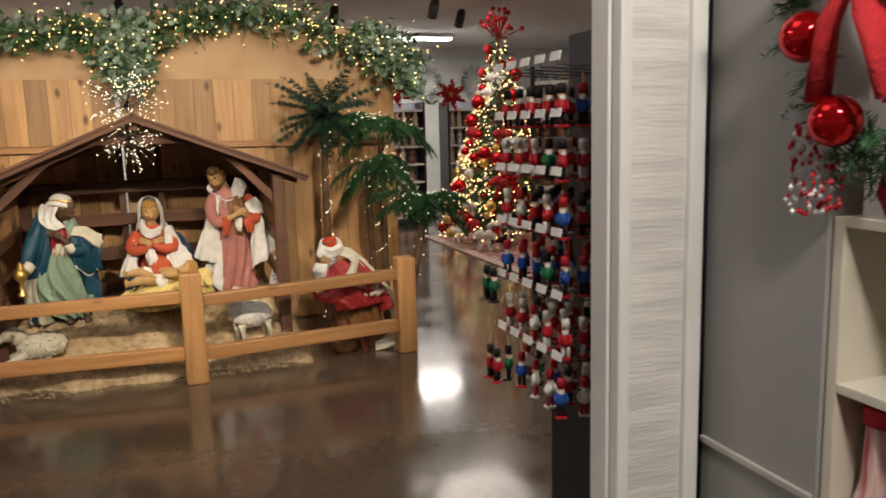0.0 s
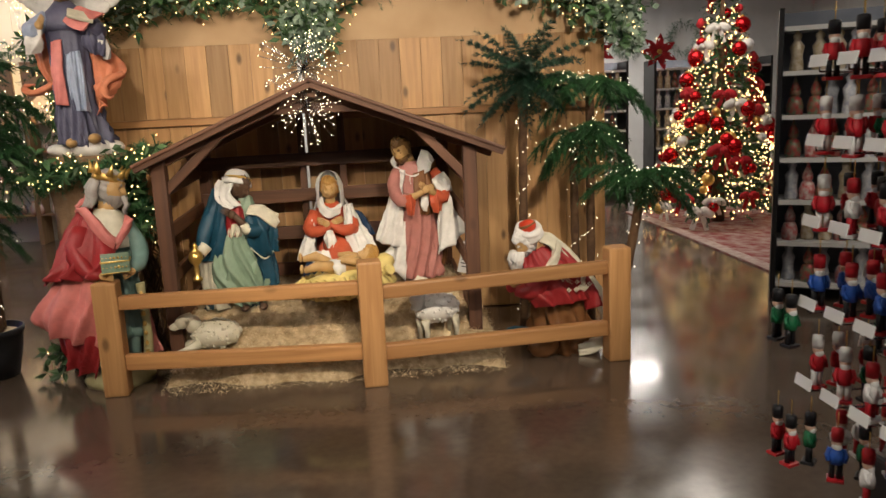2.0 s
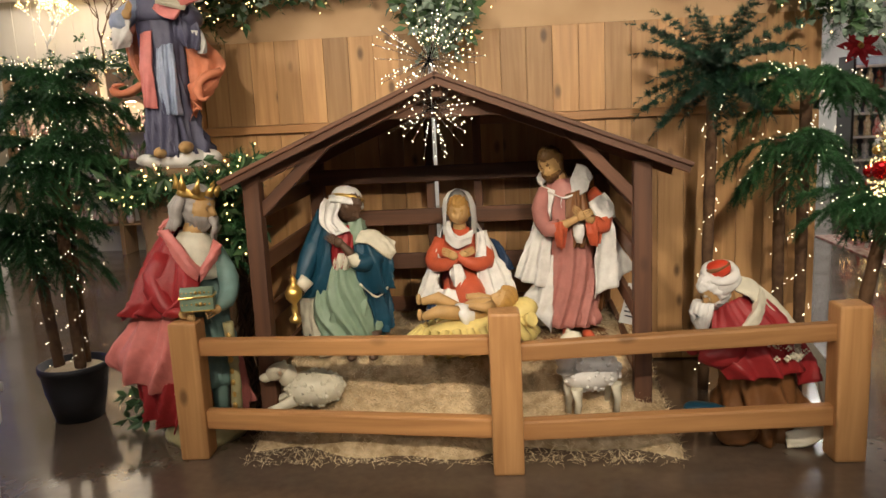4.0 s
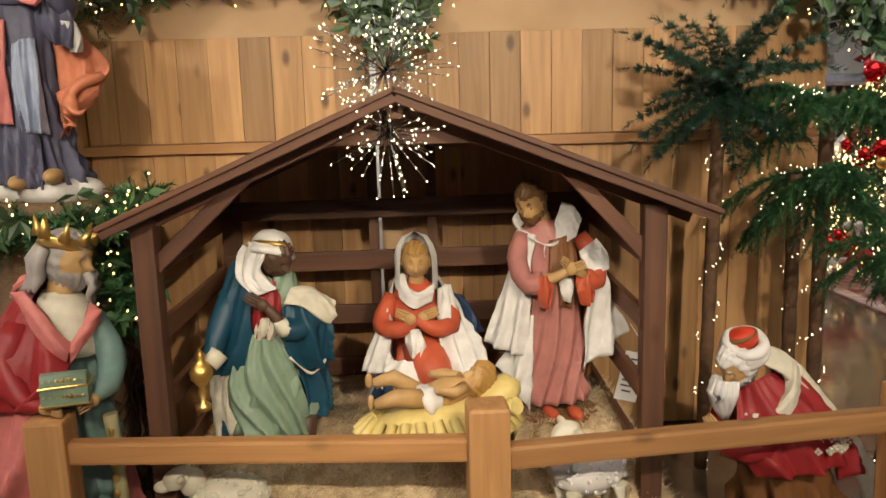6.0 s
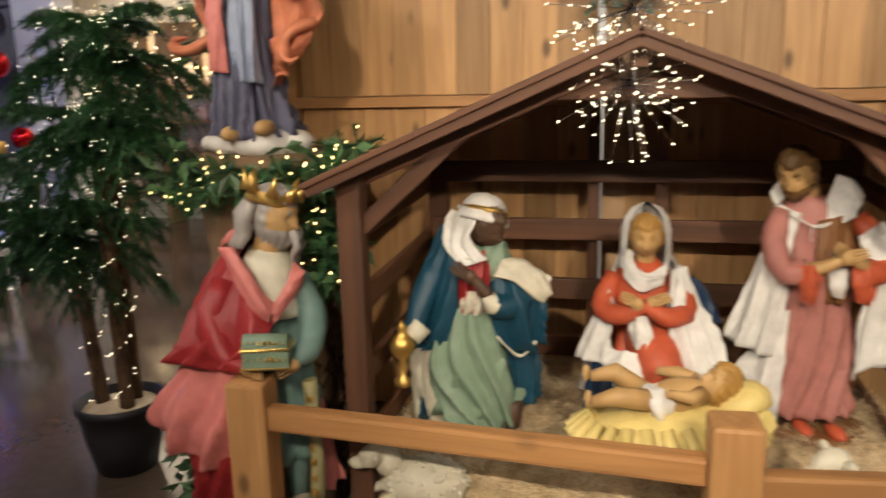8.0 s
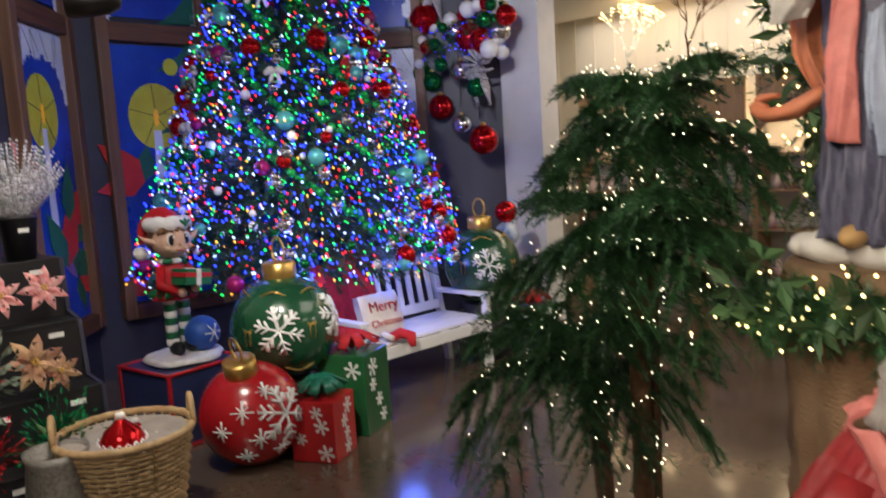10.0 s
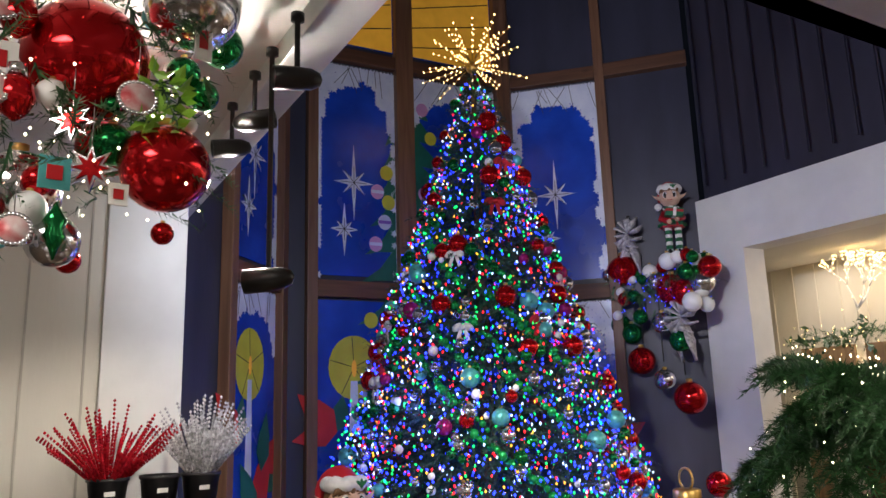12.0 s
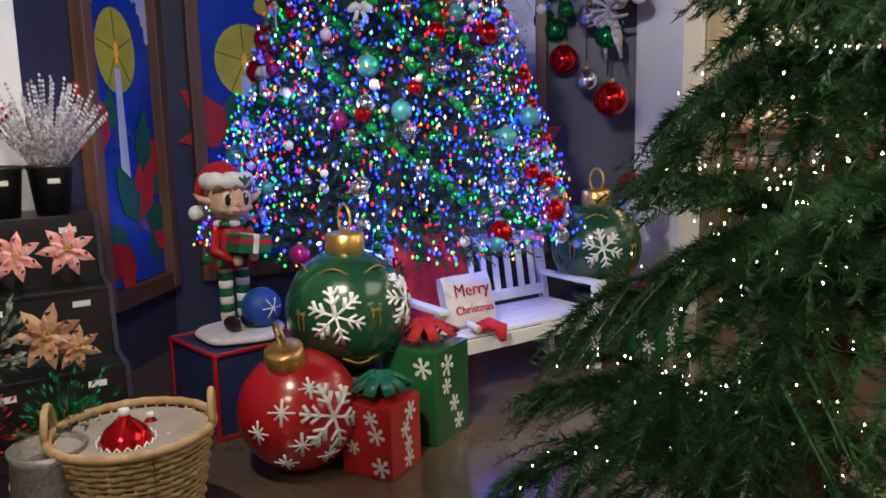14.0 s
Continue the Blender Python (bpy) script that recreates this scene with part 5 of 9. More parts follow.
def old_king(bm):
    # bows along -x; 0 flesh 1 white beard 2 red brocade 3 brown robe 4 cream cloak 5 turban white 6 red cap 7 blue slipper
    robe(bm, [(0.02, 0, 0.0, 0.19, 0.15, 1), (0.02, 0, 0.08, 0.18, 0.145, 1), (0.0, 0, 0.2, 0.15, 0.13, 0.7), (-0.03, 0, 0.34, 0.125, 0.115, 0.4), (-0.08, -0.01, 0.46, 0.11, 0.1, 0.2), (-0.12, -0.02, 0.52, 0.06, 0.06, 0)], 3, 64, 8, 0.085, 0.3, None, 9)
    # red brocade back sloping down to the heels, cream cloak behind it
    drape(bm, [(-0.2, -0.06, 0.52), (-0.22, -0.13, 0.42), (-0.2, -0.17, 0.34), (-0.16, -0.18, 0.28)], [(-0.06, -0.04, 0.58), (0.04, -0.1, 0.47), (0.1, -0.13, 0.38), (0.14, -0.13, 0.3)], 2, 2.6, 0.014, 0.05, -0.5)
    drape(bm, [(-0.1, 0.0, 0.6), (0.0, -0.08, 0.5), (0.08, -0.13, 0.36), (0.12, -0.13, 0.24)], [(-0.02, 0.05, 0.58), (0.1, 0.04, 0.45), (0.19, 0.02, 0.33), (0.25, 0.0, 0.22)], 2, 1.6, 0.012, 0.03, 0.3)
    drape(bm, [(0.0, -0.02, 0.56), (0.12, -0.06, 0.4), (0.2, -0.09, 0.22), (0.22, -0.12, 0.05)], [(0.03, 0.06, 0.56), (0.17, 0.05, 0.4), (0.29, 0.03, 0.24), (0.34, 0.0, 0.12)], 4, 1.4, 0.012, 0.02, 0.2)
    drape(bm, [(0.06, -0.17, 0.0), (0.16, -0.18, 0.03), (0.26, -0.12, 0.06), (0.34, -0.02, 0.09)], [(0.08, -0.1, 0.05), (0.17, -0.1, 0.09), (0.27, -0.05, 0.13), (0.35, 0.03, 0.17)], 4, 1.4, 0.008, 0.02)
    rng = random.Random(6)
    for i in range(22):
        u, v = rng.random(), rng.random()
        p = Vector((-0.12 + 0.26 * u, -0.14 - 0.05 * math.sin(math.pi * u), 0.34 + 0.14 * v * (1 - 0.5 * u)))
        for k in range(4):
            ball(bm, 0.006, p + Vector((0.008 * math.cos(1.57 * k), 0, 0.008 * math.sin(1.57 * k))), mi=4, u=6, v=4)
    # cream collar rolled round the shoulders
    drape(bm, [(-0.19, -0.11, 0.44), (-0.12, -0.15, 0.44), (-0.04, -0.14, 0.5), (-0.0, -0.08, 0.58)], [(-0.17, -0.09, 0.47), (-0.11, -0.12, 0.485), (-0.06, -0.1, 0.55), (-0.04, -0.03, 0.625)], 4, 1, 0.004, 0.022)
    drape(bm, [(-0.14, -0.06, 0.62), (-0.08, -0.1, 0.6), (-0.02, -0.1, 0.56)], [(-0.1, 0.02, 0.645), (-0.04, -0.0, 0.635), (0.02, -0.02, 0.58)], 4, 1, 0.004, 0.02)
    tube(bm, spline([(-0.1, -0.08, 0.48), (-0.16, -0.15, 0.37), (-0.25, -0.1, 0.36)], 6), [0.05, 0.052, 0.054, 0.05, 0.046, 0.038, 0.03], 14, 2)
    tube(bm, spline([(-0.12, 0.06, 0.48), (-0.2, 0.06, 0.37), (-0.27, -0.02, 0.36)], 6), [0.045, 0.046, 0.046, 0.044, 0.04, 0.034, 0.028], 12, 2)
    hand(bm, (-0.24, -0.08, 0.37), (-0.28, -0.05, 0.43), 0.022, 0)
    head(bm, -0.19, -0.04, 0.605, 0.06, 0, 1, 205, 42, 1)
    for k in range(8):
        a = radians(120 + 24 * k)
        tube(bm, spline([(-0.225 + 0.035 * math.cos(a), -0.055 + 0.035 * math.sin(a), 0.565), (-0.235 + 0.036 * math.cos(a), -0.06 + 0.036 * math.sin(a), 0.51), (-0.23 + 0.012 * math.cos(a), -0.06 + 0.012 * math.sin(a), 0.43)], 5), [0.014, 0.018, 0.019, 0.016, 0.01, 0.003], 8, 1)
    # wound turban with its red cap
    for k in range(5):
        turn = pose(-0.165, -0.03, 0.65, 18 - 9 * k, -26 + 8 * (k % 2), 30 * k)
        tube(bm, [turn @ Vector((0.055 * math.cos(a), 0.055 * math.sin(a), -0.02 + 0.012 * k)) for a in [2 * math.pi * i / 22 for i in range(23)]], 0.021 - 0.001 * k, 10, 5)
    ball(bm, 0.05, (-0.175, -0.03, 0.685), (1, 1, 0.75), (0, -20, 0), 6, 18, 10)
    lathe(bm, [(0.05, 0), (0.053, 0.006), (0.05, 0.012)], 22, (-0.178, -0.03, 0.688), (0, -20, 0), 3)
    ball(bm, 0.06, (-0.22, -0.1, 0.13), (1.7, 0.8, 0.55), (0, 10, 0), mi=7, u=16, v=10)
    ball(bm, 0.07, (-0.12, -0.13, 0.06), (1.2, 0.9, 0.9), mi=3, u=16, v=10)


def angel(bm):
    # 0 flesh 1 hair 2 slate 3 pale blue 4 salmon 5 rose 6 white 7 cream book
    for k, (x, y, r) in enumerate(((-0.09, 0, 0.075), (0.06, -0.02, 0.1), (0.14, 0.02, 0.07), (-0.01, 0.05, 0.09), (-0.16, 0.02, 0.05))):
        ball(bm, r, (x, y, 0.035), (1.2, 1, 0.62), (0, 0, 30 * k), 6, 16, 10)
    for x in (-0.02, 0.1):
        ball(bm, 0.04, (x, -0.11, 0.075 + 0.02 * (x > 0)), (0.75, 1.4, 0.7), mi=0, u=12, v=8)
    robe(bm, [(0.03, 0.0, 0.06, 0.14, 0.11, 1), (0.02, 0, 0.14, 0.125, 0.1, 1), (0.0, 0, 0.3, 0.115, 0.095, 0.8), (-0.01, 0, 0.45, 0.105, 0.09, 0.5), (-0.01, 0, 0.58, 0.105, 0.085, 0.2), (-0.01, 0, 0.72, 0.12, 0.085, 0.1), (-0.01, 0, 0.8, 0.08, 0.06, 0), (-0.01, 0, 0.83, 0.035, 0.035, 0)], 2, 84, 10, 0.1, 0.3, None, 7)
    drape(bm, [(-0.08, -0.08, 0.5), (-0.09, -0.1, 0.3), (-0.1, -0.11, 0.07)], [(0.04, -0.09, 0.45), (0.06, -0.12, 0.25), (0.07, -0.13, 0.05)], 2, 4, 0.014, 0.02, 0.8)
    drape(bm, [(0.0, -0.09, 0.55), (0.005, -0.13, 0.4), (0.02, -0.13, 0.25)], [(0.07, -0.07, 0.57), (0.09, -0.1, 0.4), (0.1, -0.1, 0.24)], 3, 2.2, 0.012, 0.02, 0.3)
    drape(bm, [(-0.07, -0.095, 0.62), (-0.075, -0.13, 0.45), (-0.07, -0.14, 0.285)], [(-0.01, -0.1, 0.63), (-0.01, -0.14, 0.45), (0.0, -0.145, 0.275)], 5, 1, 0.004, 0.012)
    # salmon cloak: a loop at one side, a fall with a rolled end at the other
    drape(bm, [(-0.12, 0.03, 0.78), (-0.2, 0.03, 0.66), (-0.2, 0.02, 0.5), (-0.13, 0.0, 0.38)], [(-0.06, 0.05, 0.72), (-0.13, 0.03, 0.62), (-0.13, 0.03, 0.52), (-0.08, 0.02, 0.42)], 4, 1.2, 0.012, 0.02)
    tube(bm, spline([(-0.11, -0.02, 0.4), (-0.18, -0.04, 0.36), (-0.25, -0.03, 0.36), (-0.26, -0.02, 0.395), (-0.21, -0.03, 0.4)], 14), [0.03, 0.034, 0.036, 0.036, 0.034, 0.032, 0.03, 0.028, 0.026, 0.024, 0.022, 0.02, 0.018, 0.016, 0.01], 14, 4, 0.6)
    drape(bm, [(0.06, 0.03, 0.74), (0.1, 0.0, 0.55), (0.1, 0.0, 0.38), (0.1, -0.02, 0.22)], [(0.12, 0.06, 0.72), (0.2, 0.05, 0.58), (0.27, 0.04, 0.48), (0.24, 0.0, 0.38)], 4, 1.6, 0.016, 0.03, 0.3)
    drape(bm, [(0.1, -0.02, 0.38), (0.12, -0.04, 0.28), (0.1, -0.05, 0.2)], [(0.25, 0.02, 0.45), (0.24, -0.02, 0.38), (0.15, -0.04, 0.3)], 4, 1.2, 0.012, 0.03)
    tube(bm, spline([(0.26, 0.0, 0.44), (0.2, -0.05, 0.41), (0.17, -0.07, 0.36), (0.19, -0.08, 0.31), (0.22, -0.07, 0.32)], 12), [0.03, 0.033, 0.036, 0.036, 0.034, 0.032, 0.03, 0.028, 0.025, 0.022, 0.018, 0.014, 0.008], 12, 4, 0.6)
    # arms, wide sleeves, book
    tube(bm, spline([(-0.1, -0.01, 0.76), (-0.17, -0.07, 0.68), (-0.12, -0.14, 0.68)], 6), [0.04, 0.046, 0.05, 0.05, 0.046, 0.036, 0.026], 12, 3)
    drape(bm, [(-0.2, -0.06, 0.7), (-0.22, -0.08, 0.62), (-0.2, -0.08, 0.56)], [(-0.09, -0.14, 0.7), (-0.1, -0.13, 0.62), (-0.13, -0.11, 0.56)], 6, 2, 0.01, 0.025)
    tube(bm, spline([(0.09, -0.01, 0.76), (0.17, -0.05, 0.67), (0.17, -0.13, 0.7)], 6), [0.04, 0.046, 0.05, 0.05, 0.046, 0.036, 0.026], 12, 2)
    drape(bm, [(0.1, -0.12, 0.68), (0.1, -0.11, 0.6), (0.13, -0.09, 0.55)], [(0.2, -0.1, 0.69), (0.22, -0.08, 0.6), (0.22, -0.06, 0.53)], 2, 2, 0.012, 0.02)
    drape(bm, [(0.18, -0.1, 0.62), (0.19, -0.08, 0.57), (0.19, -0.07, 0.52)], [(0.22, -0.08, 0.62), (0.23, -0.06, 0.57), (0.225, -0.05, 0.52)], 6, 1, 0.004, 0.01)
    hand(bm, (-0.11, -0.14, 0.68), (-0.07, -0.16, 0.74), 0.022, 0)
    drape(bm, [(0.03, -0.15, 0.72), (0.08, -0.18, 0.68), (0.14, -0.19, 0.67)], [(0.1, -0.1, 0.8), (0.16, -0.13, 0.78), (0.24, -0.13, 0.76)], 5, 1, 0.005, 0.015)
    box(bm, (0.13, 0.02, 0.07), (0.13, -0.175, 0.74), (-50, 14, 22), 0.005, 7)
    robe(bm, [(-0.01, -0.01, 0.68, 0.11, 0.09, 0.5), (-0.01, -0.005, 0.78, 0.1, 0.08, 0.4), (-0.01, 0, 0.84, 0.045, 0.045, 0.1)], 2, 32, 6, 0.05)
    head(bm, -0.01, -0.03, 0.9, 0.064, 0, 1, -70, 10)
    # feathered wings
    for s in (-1, 1):
        for row in range(4):
            for k in range(6):
                a = radians(20 + 22 * k)
                r = 0.1 + 0.055 * row
                p = Vector((s * (0.06 + r * math.cos(a) * 1.0), 0.09 + 0.01 * row, 0.78 + r * math.sin(a) * 0.9 + 0.02 * row))
                ball(bm, 0.05, p, (0.75, 0.2, 1.2), (0, s * (90 - math.degrees(a)), 0), 6, 10, 6)


def lamb(bm, lying=False):
    # 0 wool 1 face
    z = 0.09 if lying else 0.2
    rng = random.Random(5)
    ball(bm, 0.085, (0, 0, z), (1.6, 0.9, 0.95), mi=0, u=18, v=12)
    for i in range(150):
        a, b = rng.uniform(0, 6.283), rng.uniform(-1.2, 1.5)
        ball(bm, rng.uniform(0.006, 0.011), (0.133 * math.cos(a) * math.cos(b), 0.077 * math.sin(a) * math.cos(b), z + 0.08 * math.sin(b)), mi=0, u=6, v=5)
    hx, hz = (-0.16, z + 0.09) if lying else (-0.1, z + 0.15)
    if not lying:
        tube(bm, [(-0.1, 0, z + 0.02), (-0.11, 0, z + 0.1), (hx, -0.005, hz)], [0.06, 0.045, 0.035], 12, 0)
    ball(bm, 0.045, (hx, -0.01, hz), (1.25, 0.8, 0.85), (0, -25, 0), 1, 14, 10)
    ball(bm, 0.025, (hx - 0.05, -0.012, hz - 0.025), (1.3, 0.85, 0.8), mi=1, u=10, v=8)
    ball(bm, 0.05, (-0.115, 0, z + 0.065), (0.9, 0.8, 1), mi=0, u=12, v=8)
    for s in (-1, 1):
        ball(bm, 0.026, (hx + 0.02, s * 0.05 - 0.01, hz + 0.012), (0.5, 1.3, 0.6), (s * 25, 0, 0), 1, 8, 6)
    if lying:
        for s in (-1, 1):
            tube(bm, [(-0.08, 0.06 * s, 0.06), (-0.16, 0.07 * s, 0.03), (-0.2, 0.06 * s, 0.02)], [0.025, 0.018, 0.014], 8, 1)
    else:
        for x in (-0.09, 0.09):
            for s in (-1, 1):
                tube(bm, [(x, 0.045 * s, z - 0.05), (x + 0.008, 0.045 * s, z - 0.12), (x, 0.045 * s, 0.01)], [0.026, 0.017, 0.015], 8, 1)


statue("saint_statue", (0.4, 5.42, 0.37), 0, "painted plaster bearded man in pink robe and white cloak", [SKIN, PHAIR, PPINK, PWHITE, PORANGE, PBROWN], joseph)
statue("kneeling_woman_statue", (-0.12, 5.4, 0.385), 0, "painted plaster kneeling woman in orange dress and white veil", [SKIN, PGOLDHAIR, PORANGE, PWHITE, PNAVY], mary)
statue("infant_statue", (-0.06, 5.0, 0.43), 8, "plaster infant lying on a yellow cloth bundle", [SKIN, PGOLDHAIR, PYELLOW, PWHITE], baby)
statue("kneeling_king_statue", (-0.69, 5.27, 0.34), 6, "plaster kneeling king in blue cloak, green robe and white turban", [DARKSKIN, PWHITE, PBLUE, PGREEN, GOLD, PCREAM, PRED], blue_king)
statue("crowned_king_statue", (-1.345, 5.08, 0), 12, "plaster standing king with gold crown and rose-red cloak holding a casket", [SKIN, PGREY, PRED, PROSE, PTEAL, GOLD, PCREAM, PGREEN, plaster("sandstone", (0.42, 0.38, 0.2))], crown_king, 1.1)
statue("bowing_king_statue", (1.17, 5.08, 0.0), 0, "plaster bowing old king in red brocade with white turban", [SKIN, PWHITE, PRED, PBROWN, PCREAM, PWHITE, plaster("red_cap", (0.55, 0.05, 0.02)), PBLUE], old_king, 1.08)
statue("angel_statue", (-1.49, 5.38, 1.25), 0, "plaster winged angel in slate-blue gown with salmon sash", [SKIN, PGOLDHAIR, PSLATE, PSKY, PSALMON, PROSE, PWHITE, PCREAM], angel)
statue("lamb_statue", (0.44, 4.95, 0.13), 20, "white plaster lamb standing in the straw", [PWHITE, PCREAM], lamb)
statue("lying_lamb_statue", (-0.78, 4.98, 0.17), 6, "white woolly plaster lamb lying in the straw", [PCREAM, PCREAM], lambda b: lamb(b, True))

# ---- pedestal under the angel ----
pd = thing("angel_pedestal", (-1.46, 5.45, 0), "brown cloth-wrapped round pedestal under the angel", "pedestal")
bm = BM()
robe(bm, [(0, 0, 0.0, 0.26, 0.24, 1), (0, 0, 0.4, 0.24, 0.22, 1), (0, 0, 0.9, 0.25, 0.23, 0.6), (0, 0, 1.2, 0.27, 0.25, 0.2), (0, 0, 1.25, 0.25, 0.23, 0)], 0, 60, 11, 0.03)
part("drape", bm, mat("brown_hessian", (0.24, 0.15, 0.085), (0.16, 0.095, 0.05), 0.9, scale=9, bump=0.7, bscale=120), pd)
# bare vines tied on the pedestal beside the stable
vn = thing("vine_bundle", (-1.2, 5.35, 0.55), "tangle of bare brown vines between pedestal and stable", "vines")
bm = BM()
rv = random.Random(3)
for i in range(22):
    p = [(rv.uniform(-0.1, 0.1), rv.uniform(-0.12, 0.12), -0.5 + 0.18 * k + rv.uniform(-0.05, 0.05)) for k in range(6)]
    tube(bm, p, 0.005, 5)
part("vine", bm, BARK, vn)


# ---- greenery ----
def bulbs(parent, pts, r=0.006, material=BULB):
    V, F = [], []
    for p in pts:
        gem(V, F, p, r)
    return tagged(fast("light_string", V, F, material, parent), kind="stuff")


def garland(name, path, label, spread=0.16, n=240, nl=160, nb=150, seed=1, eu=120):
    root = thing(name, path[0], label, "garland")
    o = Vector(path[0])
    rng = random.Random(seed)
    P = [Vector(p) - o for p in path]

    def at(f):
        g = f * (len(P) - 1)
        i = min(int(g), len(P) - 2)
        return P[i].lerp(P[i + 1], g - i)

    V, F, LV, LF, EV, EF, B = [], [], [], [], [], [], []
    for i in range(n):
        p = at(rng.random())
        d = Vector((rng.gauss(0, 1), rng.gauss(-0.35, 0.7), rng.gauss(-0.1, 0.8)))
        sprig(V, F, p, d, spread * rng.uniform(0.7, 1.3), 0.05, 34, 0.25, rng)
    for i in range(nl):
        p = at(rng.random()) + Vector((rng.gauss(0, 0.5), rng.gauss(-0.4, 0.4), rng.gauss(0, 0.5))) * spread
        for k in range(4):
            leafblade(LV, LF, p, (rng.gauss(0, 1), rng.gauss(-0.4, 0.7), rng.gauss(-0.2, 0.8)), rng.uniform(0.06, 0.1), 0.035, rng)
    for i in range(eu):
        p = at(rng.random()) + Vector((rng.gauss(0, 0.45), rng.gauss(-0.6, 0.35), rng.gauss(0, 0.45))) * spread
        for k in range(4):
            leafblade(EV, EF, p, (rng.gauss(0, 1), rng.gauss(-0.4, 0.7), rng.gauss(-0.2, 0.8)), rng.uniform(0.04, 0.065), 0.045, rng)
    for i in range(nb):
        B.append(at(rng.random()) + Vector((rng.gauss(0, 0.55), -abs(rng.gauss(0.45, 0.45)), rng.gauss(0, 0.55))) * spread)
    tagged(fast("fir_twigs", V, F, NEEDLE, root), kind="stuff")
    tagged(fast("leaves", LV, LF, LEAF, root), kind="stuff")
    if EF:
        tagged(fast("eucalyptus_sprays", EV, EF, EUCALYPTUS, root), kind="stuff")
    bulbs(root, B, 0.0042)
    return root


garland("wall_garland", [(-1.75, 5.98, 1.98), (-1.35, 6.0, 2.14), (-0.95, 6.0, 2.2), (-0.55, 6.0, 2.2), (-0.2, 5.98, 2.1), (0.15, 6.0, 2.26), (0.5, 6.0, 2.36), (0.9, 6.0, 2.32), (1.3, 5.98, 2.2), (1.65, 5.95, 2.08), (1.85, 5.95, 1.98)], "thick leafy garland with warm fairy lights along the plank wall top", 0.17, 330, 300, 430, 2, 130)
garland("centre_spray", [(-0.22, 5.95, 2.22), (-0.2, 5.9, 2.02), (-0.2, 5.9, 1.88)], "grey-green eucalyptus spray with fairy lights hanging over the stable", 0.17, 40, 110, 90, 5, 240)
garland("corner_spray", [(1.55, 5.9, 2.15), (1.72, 5.85, 2.0), (1.82, 5.85, 1.85)], "pale eucalyptus and fir spray on the wall corner", 0.17, 50, 60, 60, 6, 170)
garland("side_garland", [(-1.72, 5.9, 2.05), (-1.78, 5.85, 1.8), (-1.74, 5.8, 1.55), (-1.66, 5.7, 1.36)], "dark fir garland with fairy lights beside the angel", 0.17, 120, 40, 110, 8, 0)
garland("pedestal_garland", [(-1.76, 5.32, 1.15), (-1.6, 5.2, 1.17), (-1.4, 5.15, 1.18), (-1.2, 5.22, 1.2), (-1.08, 5.35, 1.28)], "green garland with warm fairy lights round the angel pedestal", 0.1, 230, 26, 90, 9, 0)
garland("floor_garland", [(-1.72, 5.2, 0.06), (-1.58, 5.25, 0.2), (-1.52, 5.22, 0.4), (-1.55, 5.25, 0.3)], "leafy garland with a few lights on the floor", 0.13, 60, 80, 18, 10, 0)
garland("post_garland", [(-1.2, 5.3, 1.1), (-1.16, 5.25, 0.95), (-1.18, 5.25, 0.8)], "trailing fir garland with lights beside the stable post", 0.1, 70, 10, 22, 12, 0)


# star burst lamp on the ridge
def starburst():
    root = thing("star_lamp", (-0.2, 5.02, 1.6), "burst of thin lit wires forming a star on the stable ridge", "lamp")
    rng = random.Random(14)
    bm = BM()
    B = []
    for cz, n, ln in ((0.06, 60, 0.27), (-0.13, 44, 0.22)):
        for i in range(n):
            d = Vector((rng.gauss(0, 1), rng.gauss(-0.2, 0.35), rng.gauss(0.25 if cz > 0 else -0.3, 0.8))).normalized() * ln * rng.uniform(0.6, 1)
            c = Vector((0.0, 0.0, cz))
            tube(bm, [c, c + d], 0.0012, 4)
            for f in (1.0, 0.72, 0.5):
                B.append(c + d * f)
    part("wires", bm, CHROME, root)
    bulbs(root, B, 0.0024, BULBW)
    return root


starburst()


